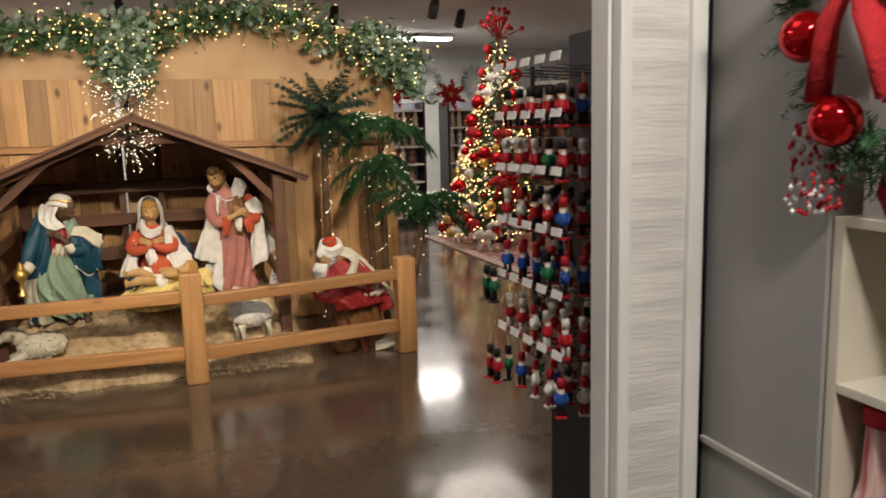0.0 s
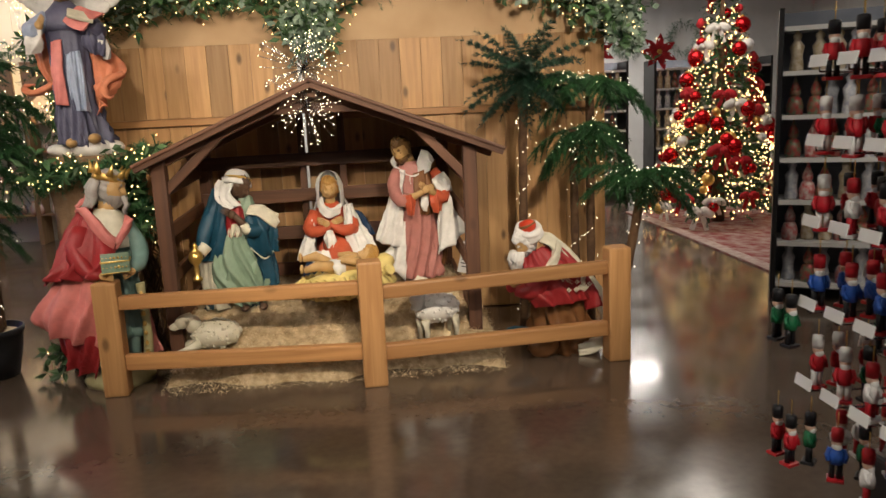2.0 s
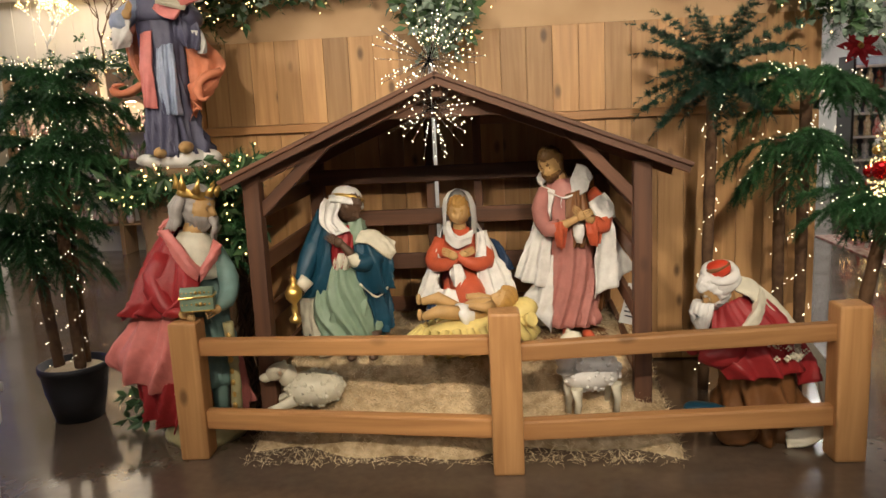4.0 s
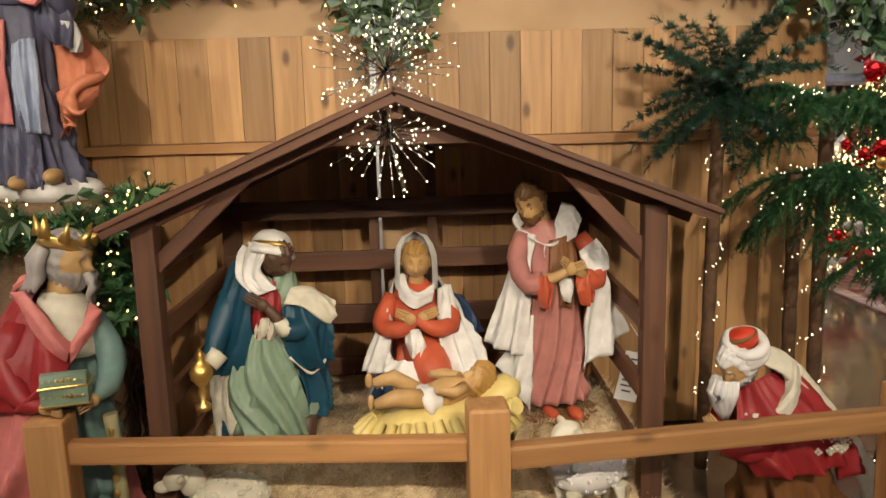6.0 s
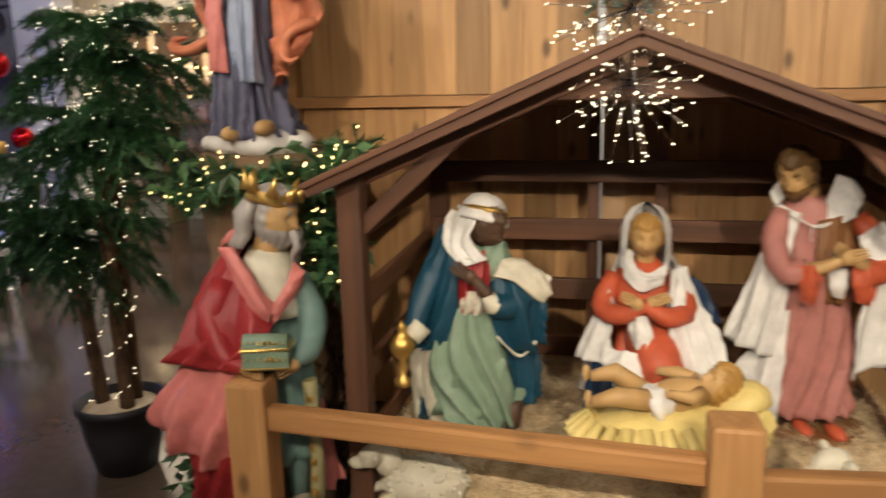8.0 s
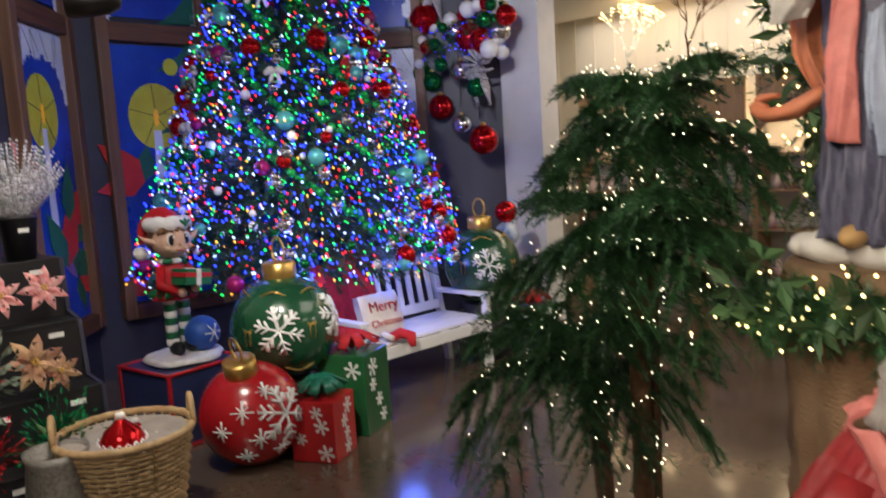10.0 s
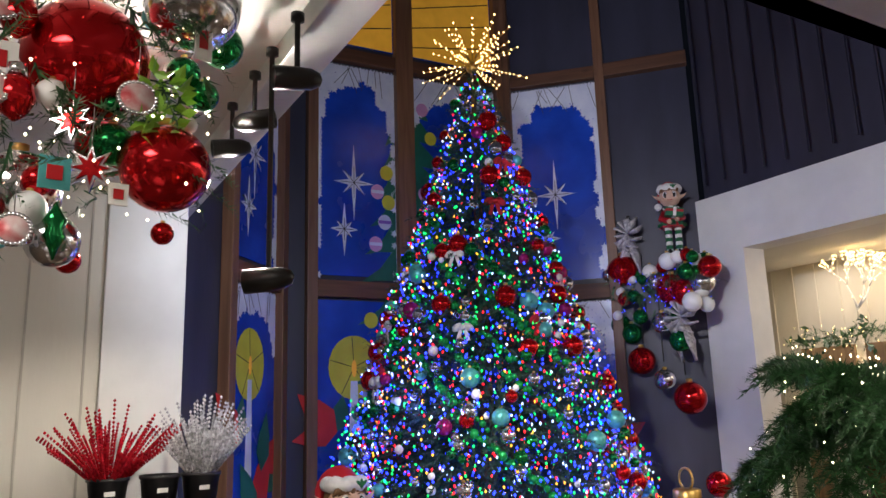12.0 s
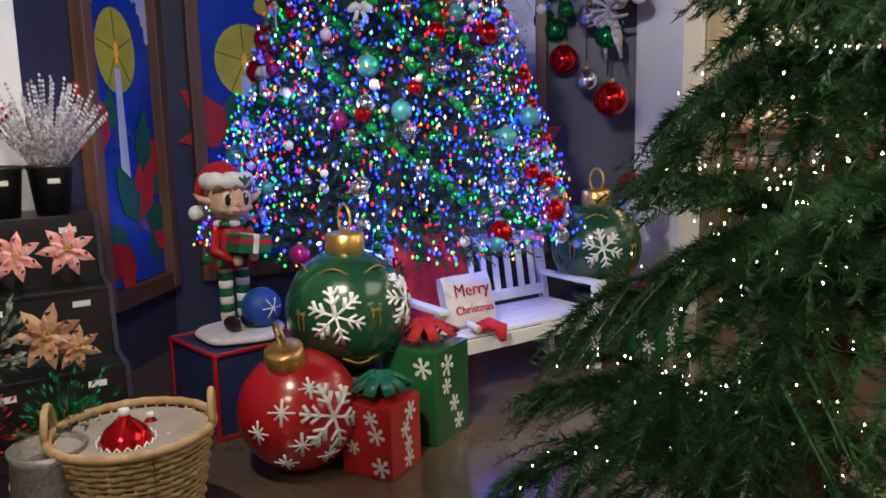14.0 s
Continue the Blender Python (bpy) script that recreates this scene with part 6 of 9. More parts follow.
def palm(name, at, trunks, crowns, label, pot=False, seed=1, needle=NEEDLE_DARK, nb=200, droop=0.2, wide=0.32, brush=False, bulb=0.0023):
    """Artificial palm: wrapped trunks and drooping needled fronds; crowns: (x, y, z, radius, fronds, rise)."""
    root = thing(name, at, label, "palm tree", "lit palms")
    rng = random.Random(seed)
    B = []
    for x, y, z0, z1, lx, ly in trunks:
        bm = BM()
        pts = [(x + lx * f, y + ly * f, z0 + (z1 - z0) * f) for f in [k / 14 for k in range(15)]]
        tube(bm, pts, [0.026 + 0.003 * (k % 2) for k in range(15)], 12)
        part("trunk", bm, BARK, root)
        for i in range(int((z1 - z0) * 42)):
            f = rng.random()
            a = 40 * f
            B.append(Vector((x + lx * f + 0.042 * math.cos(a), y + ly * f + 0.042 * math.sin(a), z0 + (z1 - z0) * f)))
    for j, (x, y, z, r, n, rise) in enumerate(crowns):
        V, F = [], []
        for i in range(n):
            a = 2 * math.pi * i / n + rng.uniform(-0.25, 0.25)
            ln = r * rng.uniform(0.75, 1.1)
            up = rng.uniform(rise - 0.55, rise + 0.5)
            steps = 6 if brush else 9
            p = Vector((x, y, z))
            way = Vector((math.cos(a), math.sin(a), up)).normalized()
            for k in range(steps):
                q = p + way * (ln / steps)
                side = way.cross(Vector((0, 0, 1)))
                side = side.normalized() if side.length > 0.01 else Vector((1, 0, 0))
                w = wide * ln * math.sin(math.pi * (0.12 + 0.85 * k / steps)) ** 0.8
                if brush:
                    sprig(V, F, p, way, 1.25 * ln / steps, 0.034, 120, 0.05, rng, 0.075)
                for s in (-1, 1):
                    if brush:
                        sprig(V, F, p, way * 0.9 + side * s * 0.8 + Vector((0, 0, rng.uniform(-0.3, 0.1))), w * rng.uniform(0.8, 1.2), 0.032, 120, 0.35, rng, 0.075)
                        continue
                    sprig(V, F, p, way * 0.75 + side * s + Vector((0, 0, rng.uniform(-0.25, 0.2))), w * rng.uniform(0.8, 1.15), 0.038, 40, 0.3, rng, 0.075)
                if rng.random() < nb / (n * steps * len(crowns)):
                    B.append(p + side * rng.uniform(-0.6, 0.6) * w + Vector((0, 0, 0.03)))
                p = q
                way = (way + Vector((0, 0, -droop))).normalized()
            sprig(V, F, p, way, 0.06, 0.04, 20, 0.2, rng)
        tagged(fast("fronds", V, F, needle, root), kind="stuff")
    bulbs(root, B, bulb, BULBW)
    if pot:
        bm = BM()
        lathe(bm, [(0.09, 0.0), (0.115, 0.0), (0.148, 0.15), (0.162, 0.255), (0.172, 0.26), (0.172, 0.29), (0.16, 0.29), (0.155, 0.25)], 32)
        part("pot", bm, mat("black_plastic_pot", (0.02, 0.02, 0.024), (0.03, 0.03, 0.035), 0.5, scale=5, bump=0.1), root, "round black plastic pot")
        bm = BM()
        ball(bm, 0.15, (0, 0, 0.245), (1, 1, 0.25), u=24, v=8)
        part("filling", bm, STRAW, root, "straw filling in the pot")
    return root


palm("tall_palm", (1.06, 5.6, 0), [(0, 0, 0, 1.52, 0.03, 0)], [(0.04, 0, 1.6, 0.4, 15, 1.0), (0.04, 0, 1.58, 0.42, 15, 0.2), (0.04, 0, 1.55, 0.36, 10, -0.5)], "artificial palm with a dark feathery crown and lit trunk", seed=3, nb=14, droop=0.06, wide=0.13)
palm("middle_palm", (1.5, 5.55, 0), [(0, 0, 0, 1.45, 0.0, 0), (-0.09, 0.03, 0, 1.25, -0.01, 0)], [(0, 0, 1.5, 0.42, 14, 0.4), (-0.02, -0.02, 1.25, 0.44, 14, 0.0)], "lit artificial palm with drooping needled fronds", seed=4, nb=130, needle=NEEDLE, wide=0.4, brush=True)
palm("small_palm", (1.52, 5.15, 0), [(0.0, 0, 0, 0.95, 0.18, 0)], [(0.18, 0, 0.98, 0.36, 15, 0.15)], "short lit artificial palm with needled fronds", seed=5, nb=70, needle=NEEDLE, wide=0.4, brush=True)
palm("potted_palm", (-2.12, 5.32, 0), [(-0.06, -0.02, 0.22, 0.92, -0.05, 0), (0.04, 0.04, 0.22, 1.62, 0.01, 0), (0.06, -0.04, 0.22, 1.28, 0.0, 0)], [(-0.12, -0.06, 0.93, 0.46, 17, 0.25), (-0.1, -0.05, 0.96, 0.36, 11, 0.9), (0.07, -0.04, 1.27, 0.43, 17, 0.2), (0.06, -0.03, 1.32, 0.34, 11, 0.9), (0.05, 0.04, 1.6, 0.42, 17, 0.25), (0.05, 0.04, 1.65, 0.3, 11, 1.0)], "potted artificial palm with three lit needled crowns", True, 6, NEEDLE, 420, 0.22, 0.42, True, 0.0022)

# ---- tree corner ----
def on_ball(bm, c, r, way, pts, width, mi=0, roll=0.0):
    """A raised line on a ball: pts in the plane tangent at way, laid onto the surface."""
    way = Vector(way).normalized()
    u = way.cross(Vector((0, 0, 1))).normalized()
    v = u.cross(way)
    cr, sr = math.cos(roll), math.sin(roll)
    out = []
    for a, b in pts:
        a, b = a * cr - b * sr, a * sr + b * cr
        d = (way * r + u * a + v * b).normalized()
        out.append(Vector(c) + d * (r + 0.001))
    tube(bm, out, width, 6, mi, 0.5)


def snowflake(bm, c, r, way, size, width, mi=0):
    for k in range(6):
        t = k * math.pi / 3 + 0.3
        ca, sa = math.cos(t), math.sin(t)

        def P(d, s):
            return (size * (d * ca - s * sa), size * (d * sa + s * ca))

        on_ball(bm, c, r, way, [P(0, 0), P(0.5, 0), P(1, 0)], width, mi)
        for d, l in ((0.38, 0.24), (0.66, 0.24)):
            for s in (-1, 1):
                on_ball(bm, c, r, way, [P(d, 0), P(d + l, s * l)], width * 0.9, mi)


def big_ornament(at, r, mats, label, designs, group="giant ornaments", tilt=(0, 0), swirl=True, ring=True):
    """A giant bauble with raised decoration, gold cap and wire ring."""
    root = thing("giant_ornament", at, label, "ornament", group)
    c = Vector((0, 0, r))
    bm = BM()
    ball(bm, r, c, u=40, v=26)
    part("ball", bm, mats[0], root)
    cap = pose(0, 0, r) @ pose(0, 0, 0, tilt[0], tilt[1], 0)
    bm = BM()
    lathe(bm, [(0.3 * r, 0.93 * r), (0.31 * r, 0.97 * r), (0.31 * r, 1.22 * r), (0.27 * r, 1.25 * r), (0.02, 1.26 * r)], 28, wob=0.02, lobes=14)
    lid = part("cap", bm, GOLD, root, "ribbed gold cap")
    lid.matrix_basis = cap
    if ring:
        bm = BM()
        tube(bm, [(0.2 * r * math.cos(a), 0, 1.46 * r + 0.24 * r * math.sin(a)) for a in [2 * math.pi * k / 24 for k in range(25)]], 0.008, 6)
        part("ring", bm, GOLD, lid, "gold wire ring")
    for way, size, kind in designs:
        bm = BM()
        if kind == "flake":
            snowflake(bm, c, r, way, size, 0.05 * size + 0.006)
            part("snowflake", bm, WHITE, root, "raised white snowflake")
        elif kind == "star":
            for k in range(4):
                t = k * math.pi / 4
                l = size * (1 if k % 2 == 0 else 0.7)
                on_ball(bm, c, r, way, [(-l * math.cos(t), -l * math.sin(t)), (-l * 0.5 * math.cos(t), -l * 0.5 * math.sin(t)), (0, 0), (l * 0.5 * math.cos(t), l * 0.5 * math.sin(t)), (l * math.cos(t), l * math.sin(t))], 0.007)
            part("star", bm, WHITE, root, "white star")
        elif kind == "swirl":
            for s in (-1, 1):
                on_ball(bm, c, r, way, [(s * size * (0.1 + 0.5 * f * math.cos(5.0 * f)), size * (1.1 * f - 0.4 + 0.3 * math.sin(5 * f))) for f in [k / 14 for k in range(15)]], 0.005)
            part("swirl", bm, GOLD, root, "gold glitter swirl")
    if swirl:
        for zz in (-0.62, 0.72):
            bm = BM()
            rr = r * math.sqrt(1 - zz * zz) + 0.002
            tube(bm, [(rr * math.cos(a), rr * math.sin(a), r + zz * r + 0.02 * math.sin(6 * a)) for a in [2 * math.pi * k / 48 for k in range(49)]], 0.005, 6)
            part("swirl", bm, GOLD, root, "gold glitter line")
    return root


def grow_tree(name, at, height, radius, label, mats, bulb_mats, n_twig, n_bulb, baubles, seed, z0=0.3, bulb_r=0.008, cat="christmas tree", power=1.0):
    """A conical tree: needled twigs in whorls, strings of bulbs by colour, hung baubles."""
    root = thing(name, at, label, cat)
    rng = random.Random(seed)
    bm = BM()
    tube(bm, [(0, 0, 0.0), (0, 0, height * 0.5), (0, 0, height * 0.96)], [0.07, 0.05, 0.015], 10)
    part("trunk", bm, BARK, root)
    V, F = [], []

    def skirt(z):
        f = min(1, max(0, (z - z0) / (height - z0)))
        return radius * (1 - f) ** power

    for i in range(n_twig):
        f = 1 - math.sqrt(rng.random())
        z = z0 + (height - z0) * f
        a = rng.uniform(0, 2 * math.pi)
        rr = skirt(z)
        k = rng.uniform(0.45, 1.0)
        p = Vector((rr * k * math.cos(a), rr * k * math.sin(a), z + 0.05 * (1 - k)))
        sprig(V, F, p * 1.0, (math.cos(a), math.sin(a), rng.uniform(-0.3, 0.35)), rng.uniform(0.14, 0.26) * (0.5 + 0.5 * (1 - f)), 0.05, 26, 0.2, rng, 0.1)
    tagged(fast("twigs", V, F, mats, root), kind="stuff")
    per = [[] for _ in bulb_mats]
    weights = [b[1] for b in bulb_mats]
    for i in range(n_bulb):
        f = 1 - math.sqrt(rng.random())
        z = z0 + (height - z0) * f
        a = rng.uniform(0, 2 * math.pi)
        rr = skirt(z) * rng.uniform(0.82, 1.13) + 0.03
        j = rng.choices(range(len(bulb_mats)), weights)[0]
        per[j].append((rr * math.cos(a), rr * math.sin(a), z))
    for (m, _), pts in zip(bulb_mats, per):
        bulbs(root, pts, bulb_r, m)
    made = {}
    for key, m, count, r0, r1 in baubles:
        for i in range(count):
            f = 1 - math.sqrt(rng.random())
            z = z0 + 0.05 + (height - z0 - 0.2) * f
            a = rng.uniform(0, 2 * math.pi)
            rr = skirt(z) + 0.05
            s = rng.uniform(r0, r1)
            if key not in made:
                b = BM()
                if key.endswith("bow"):
                    for q in (-1, 1):
                        ball(b, 0.8, (0.75 * q, 0, 0.15), (1, 0.45, 0.6), (0, 30 * q, 0), 0, 10, 8)
                        box(b, (0.5, 0.12, 1.5), (0.5 * q, 0, -0.9), (0, -18 * q, 0), 0.05)
                    ball(b, 0.35, (0, -0.2, 0.1), u=8, v=6)
                else:
                    ball(b, 1.0, (0, 0, 0), u=14, v=10)
                    lathe(b, [(0.22, 0.94), (0.22, 1.16), (0.05, 1.2)], 8, mi=1)
                made[key] = part(key.split("_", 1)[1], b, [m, GOLD], root)
                o = made[key]
            else:
                o = share(made[key], root)
            o.matrix_basis = pose(rr * math.cos(a), rr * math.sin(a), z, 0, 0, math.degrees(a) + 90) @ Matrix.Scale(s, 4)
    return root


def lit(name, c, glow):
    return mat(name, c, None, 0.3, glow=glow)


COLOURS = [(lit("blue_bulb", (0.012, 0.03, 1.0), 7), 46), (lit("green_bulb", (0.005, 1.0, 0.12), 2.4), 18), (lit("red_bulb", (1.0, 0.012, 0.02), 3.2), 15), (lit("amber_bulb", (1.0, 0.42, 0.03), 2.6), 7), (lit("cool_bulb", (0.5, 0.68, 1.0), 3.2), 14)]
TEAL = mat("turquoise_bauble", (0.1, 0.45, 0.45), (0.08, 0.35, 0.36), 0.35, 0.3)
MAGENTA = mat("magenta_bauble", (0.4, 0.02, 0.18), (0.3, 0.015, 0.12), 0.2, 0.5)
grow_tree("christmas_tree", (-5.78, 6.75, 0), 4.3, 1.14, "towering Christmas tree with multicoloured lights and red, green and silver baubles", NEEDLE_DARK, COLOURS, 4600, 5600,
          [("a_bauble", REDGLOSS, 70, 0.04, 0.075), ("b_bauble", GREENGLOSS, 120, 0.025, 0.05), ("c_bauble", SILVER, 130, 0.025, 0.055), ("d_bauble", TEAL, 34, 0.035, 0.065), ("e_bauble", MAGENTA, 26, 0.03, 0.06), ("h_bauble", WHITE, 60, 0.018, 0.035), ("f_bow", REDFABRIC, 14, 0.05, 0.08), ("g_bow", WHITEFABRIC, 12, 0.045, 0.07)], 31, 0.8, 0.0085)

# green bead chain wound round the tree
gc = thing("bead_garland", (-5.78, 6.75, 0.5), "green metallic bead garland wound round the tall tree", "garland")
bm = BM()
rg = random.Random(8)
for c in range(15):
    f0, a0 = rg.uniform(0.0, 0.75), rg.uniform(-2.6, 1.2)
    for k in range(26):
        f = k / 26
        z = 0.85 + 2.9 * f0 + 0.75 * (1 - f) * (1 - 0.5 * f0) + rg.uniform(-0.02, 0.02)
        a = a0 + 0.9 * f
        rr = (1.1 + rg.uniform(-0.03, 0.05)) * (4.35 - z) / 3.5
        ball(bm, rg.choice((0.018, 0.024, 0.032)), (rr * math.cos(a), rr * math.sin(a), z - 0.5), u=10, v=7)
tagged(part("beads", bm, mat("bright_green_bead", (0.02, 0.42, 0.1), (0.015, 0.3, 0.07), 0.22, 0.6), gc), kind="stuff")

# topper
tp = thing("tree_topper", (-5.78, 6.75, 4.22), "starburst tree topper of gold wires with warm lights", "topper")
rt = random.Random(19)
bm, B = BM(), []
for i in range(46):
    d = Vector((rt.gauss(0, 1), rt.gauss(0, 1), rt.gauss(0.25, 0.8))).normalized() * rt.uniform(0.25, 0.46)
    tube(bm, [(0, 0, 0.1), Vector((0, 0, 0.1)) + d], 0.003, 4)
    B += [Vector((0, 0, 0.1)) + d * f for f in (1.0, 0.86, 0.7, 0.55, 0.4)]
ball(bm, 0.05, (0, 0, 0.08), u=12, v=8)
part("wires", bm, GOLD, tp)
bulbs(tp, B, 0.007, BULB)

BALLGREEN = mat("dark_green_lacquer", (0.012, 0.07, 0.03), (0.008, 0.045, 0.022), 0.22, 0.0, scale=4, coat=0.6)
BALLRED = mat("bright_red_lacquer", (0.42, 0.012, 0.018), (0.34, 0.01, 0.014), 0.25, 0.0, scale=4, coat=0.5)
LEFTW, RIGHTW = Vector((0.45, -0.9, 0.05)), Vector((0.85, 0.5, 0.1))
big_ornament((-4.72, 5.83, 0.34), 0.305, [BALLGREEN], "giant dark green bauble with white snowflakes and gold swirls", [(Vector((0.8, -0.62, 0.12)), 0.15, "flake"), (Vector((0.72, 0.55, 0.2)), 0.15, "flake"), (Vector((0.98, -0.03, 0.05)), 0.12, "swirl"), (Vector((0.3, -0.95, 0.0)), 0.12, "swirl")])
big_ornament((-4.95, 7.8, 0.42), 0.3, [BALLGREEN], "giant dark green bauble with white snowflake on a stand", [(Vector((0.78, -0.6, 0.1)), 0.14, "flake"), (Vector((0.98, 0.1, 0.0)), 0.12, "swirl"), (Vector((0.25, -0.96, 0.05)), 0.12, "swirl")])
big_ornament((-4.52, 5.46, 0.0), 0.275, [BALLRED], "giant red bauble with white snowflake and stars on the floor", [(Vector((0.85, 0.12, 0.12)), 0.17, "flake"), (Vector((0.75, -0.62, 0.3)), 0.06, "star"), (Vector((0.86, -0.35, -0.22)), 0.06, "star"), (Vector((0.45, -0.88, -0.05)), 0.055, "star"), (Vector((0.66, -0.55, -0.6)), 0.055, "star"), (Vector((0.9, 0.1, -0.55)), 0.055, "star"), (Vector((0.8, -0.15, 0.62)), 0.05, "star")], tilt=(16, 14), swirl=False, ring=True)

# low black plinths that carry the baubles
for x, y, h in ((-4.72, 5.83, 0.335), (-4.95, 7.8, 0.415)):
    pl = thing("display_plinth", (x, y, 0), "low dark display plinth under a giant bauble", "plinth", "plinths")
    bm = BM()
    lathe(bm, [(0.2, 0), (0.2, h - 0.06), (0.16, h - 0.05), (0.17, h + 0.01), (0.12, h + 0.012)], 24)
    part("body", bm, BLACK, pl)


# small stacked ornaments beside the bench
so = thing("stacked_ornament", (-4.95, 8.12, 0), "red, blue and white ball ornaments stacked on a black pole", "ornament")
bm = BM()
lathe(bm, [(0.12, 0), (0.12, 0.02), (0.015, 0.03), (0.015, 0.85)], 16)
part("pole", bm, BLACKMETAL, so)
for z, r, m in ((0.92, 0.1, mat("blue_pattern_ball", (0.05, 0.13, 0.4), (0.6, 0.65, 0.75), 0.3, scale=9)), (1.1, 0.09, REDGLOSS)):
    bm = BM()
    ball(bm, r, (0, 0, z), u=20, v=14)
    part("ball", bm, m, so)


def gift(at, w, h, rz, m, rib, label, seed):
    root = thing("gift_box", at, label, "gift box", "giant gift boxes", rz)
    bm = BM()
    box(bm, (w, w, h), (0, 0, h / 2), bev=0.008)
    part("box", bm, m, root)
    rng = random.Random(seed)
    for face in range(4):
        fx, fy = ((0, -1), (1, 0), (0, 1), (-1, 0))[face]
        for i in range(4):
            bm = BM()
            u, z, s = rng.uniform(-0.3, 0.3) * w, h * (0.16 + 0.22 * i), rng.uniform(0.035, 0.052) * w / 0.28
            for k in range(3):
                box(bm, (2 * s, 0.004, 0.011), (0, 0, 0), (0, 60 * k + 15, 0))
            for k in range(6):
                a = radians(60 * k + 15)
                for q in (-1, 1):
                    box(bm, (s * 0.42, 0.004, 0.009), (0.75 * s * math.cos(a), 0, -0.75 * s * math.sin(a)), (0, 60 * k + 15 + 50 * q, 0))
            part("snowflake", bm, WHITE, root).matrix_basis = pose(fx * (w / 2 + 0.001) + u * abs(fy), fy * (w / 2 + 0.001) + u * abs(fx), z, 0, 0, 90 * face)
    for k in range(9):
        bm = BM()
        a = 2 * math.pi * k / 9
        l = rng.uniform(0.08, 0.12) * w / 0.28
        tube(bm, [(0, 0, h + 0.01), (l * 0.6 * math.cos(a), l * 0.6 * math.sin(a), h + 0.1), (l * 1.3 * math.cos(a), l * 1.3 * math.sin(a), h + 0.05), (l * 0.7 * math.cos(a), l * 0.7 * math.sin(a), h + 0.012)], [0.014, 0.03, 0.03, 0.012], 8, 0, 0.35)
        part("bow_loop", bm, rib, root, "floppy ribbon loop")
    return root


GIFTRED = mat("red_gift_paint", (0.48, 0.015, 0.02), (0.4, 0.012, 0.016), 0.3, scale=4, coat=0.3)
GIFTGREEN = mat("green_gift_paint", (0.015, 0.11, 0.035), (0.01, 0.08, 0.028), 0.3, scale=4, coat=0.3)
gift((-4.3, 5.76, 0), 0.26, 0.33, 28, GIFTRED, GREENG, "red square gift box with white snowflakes and green bow", 2)
gift((-4.5, 6.14, 0), 0.31, 0.47, 24, GIFTGREEN, REDFABRIC, "tall green gift box with white snowflakes and red bow", 4)
gift((-4.75, 8.15, 0), 0.3, 0.36, 10, GIFTGREEN, REDFABRIC, "green gift box with a large red ribbon bow beside the bench", 6)


def bench():
    root = thing("garden_bench", (-4.95, 6.96, 0), "white painted slatted wooden garden bench with armrests", "bench", rz=-90 + 180)
    # local: x along the bench, -y is the front
    L = 1.24
    for x in (-L / 2 + 0.03, L / 2 - 0.03):
        bm = BM()
        box(bm, (0.05, 0.055, 0.53), (x, -0.25, 0.265), bev=0.006)
        part("leg", bm, WHITE, root)
        bm = BM()
        box(bm, (0.05, 0.055, 0.86), (x, 0.24, 0.42), (-10, 0, 0), 0.006)
        part("leg", bm, WHITE, root)
        bm = BM()
        box(bm, (0.07, 0.56, 0.03), (x, -0.02, 0.545), (0, 0, 0), 0.008)
        part("armrest", bm, WHITE, root)
        bm = BM()
        box(bm, (0.035, 0.46, 0.05), (x, 0.0, 0.3), bev=0.005)
        part("stretcher", bm, WHITE, root)
    for i in range(5):
        bm = BM()
        box(bm, (L - 0.06, 0.085, 0.02), (0, -0.22 + 0.097 * i, 0.375), bev=0.005)
        part("seat_slat", bm, WHITE, root)
    bm = BM()
    box(bm, (L - 0.1, 0.025, 0.08), (0, -0.265, 0.32), bev=0.005)
    part("apron", bm, WHITE, root)
    for z, y in ((0.8, 0.295), (0.44, 0.235)):
        bm = BM()
        box(bm, (L - 0.1, 0.03, 0.07), (0, y, z), (-10, 0, 0), 0.005)
        part("back_rail", bm, WHITE, root)
    n = 11
    for i in range(n):
        bm = BM()
        box(bm, (0.045, 0.018, 0.32), (-L / 2 + 0.12 + (L - 0.24) * i / (n - 1), 0.265, 0.62), (-10, 0, 0), 0.004)
        part("back_slat", bm, WHITE, root)
    return root


bench()
# red throw over the back, pillow, small stocking
bl = thing("throw_blanket", (-4.95, 6.62, 0.38), "crimson ribbed throw draped over the bench back and seat", "blanket", rz=90)
bm = BM()
rows_ = []
for k, (y, z) in enumerate(((0.33, 0.1), (0.325, 0.3), (0.315, 0.47), (0.285, 0.485), (0.25, 0.46), (0.225, 0.3), (0.2, 0.12), (0.15, 0.03), (0.1, 0.022), (0.06, 0.02))):
    rows_.append([(-0.22 + 0.5 * i / 20 + 0.01 * math.sin(k), y - 0.007 * math.sin(2.2 * i), z + 0.006 * math.cos(2.2 * i)) for i in range(21)])
skin(bm, rows_, 0, False, False)
part("cloth", bm, REDFABRIC, bl).modifiers.new("thick", "SOLIDIFY").thickness = 0.015


def text_ob(body, size, parent, m, material, depth=0.002):
    cu = bpy.data.curves.new("writing", "FONT")
    cu.body, cu.size, cu.extrude, cu.align_x = body, size, depth, "CENTER"
    tmp = bpy.data.objects.new("writing", cu)
    scene.collection.objects.link(tmp)
    me = bpy.data.meshes.new_from_object(tmp.evaluated_get(bpy.context.evaluated_depsgraph_get()))
    bpy.data.objects.remove(tmp)
    me.materials.clear()
    me.materials.append(material)
    ob = new("writing", me)
    ob.parent = parent
    ob.matrix_basis = m
    return ob


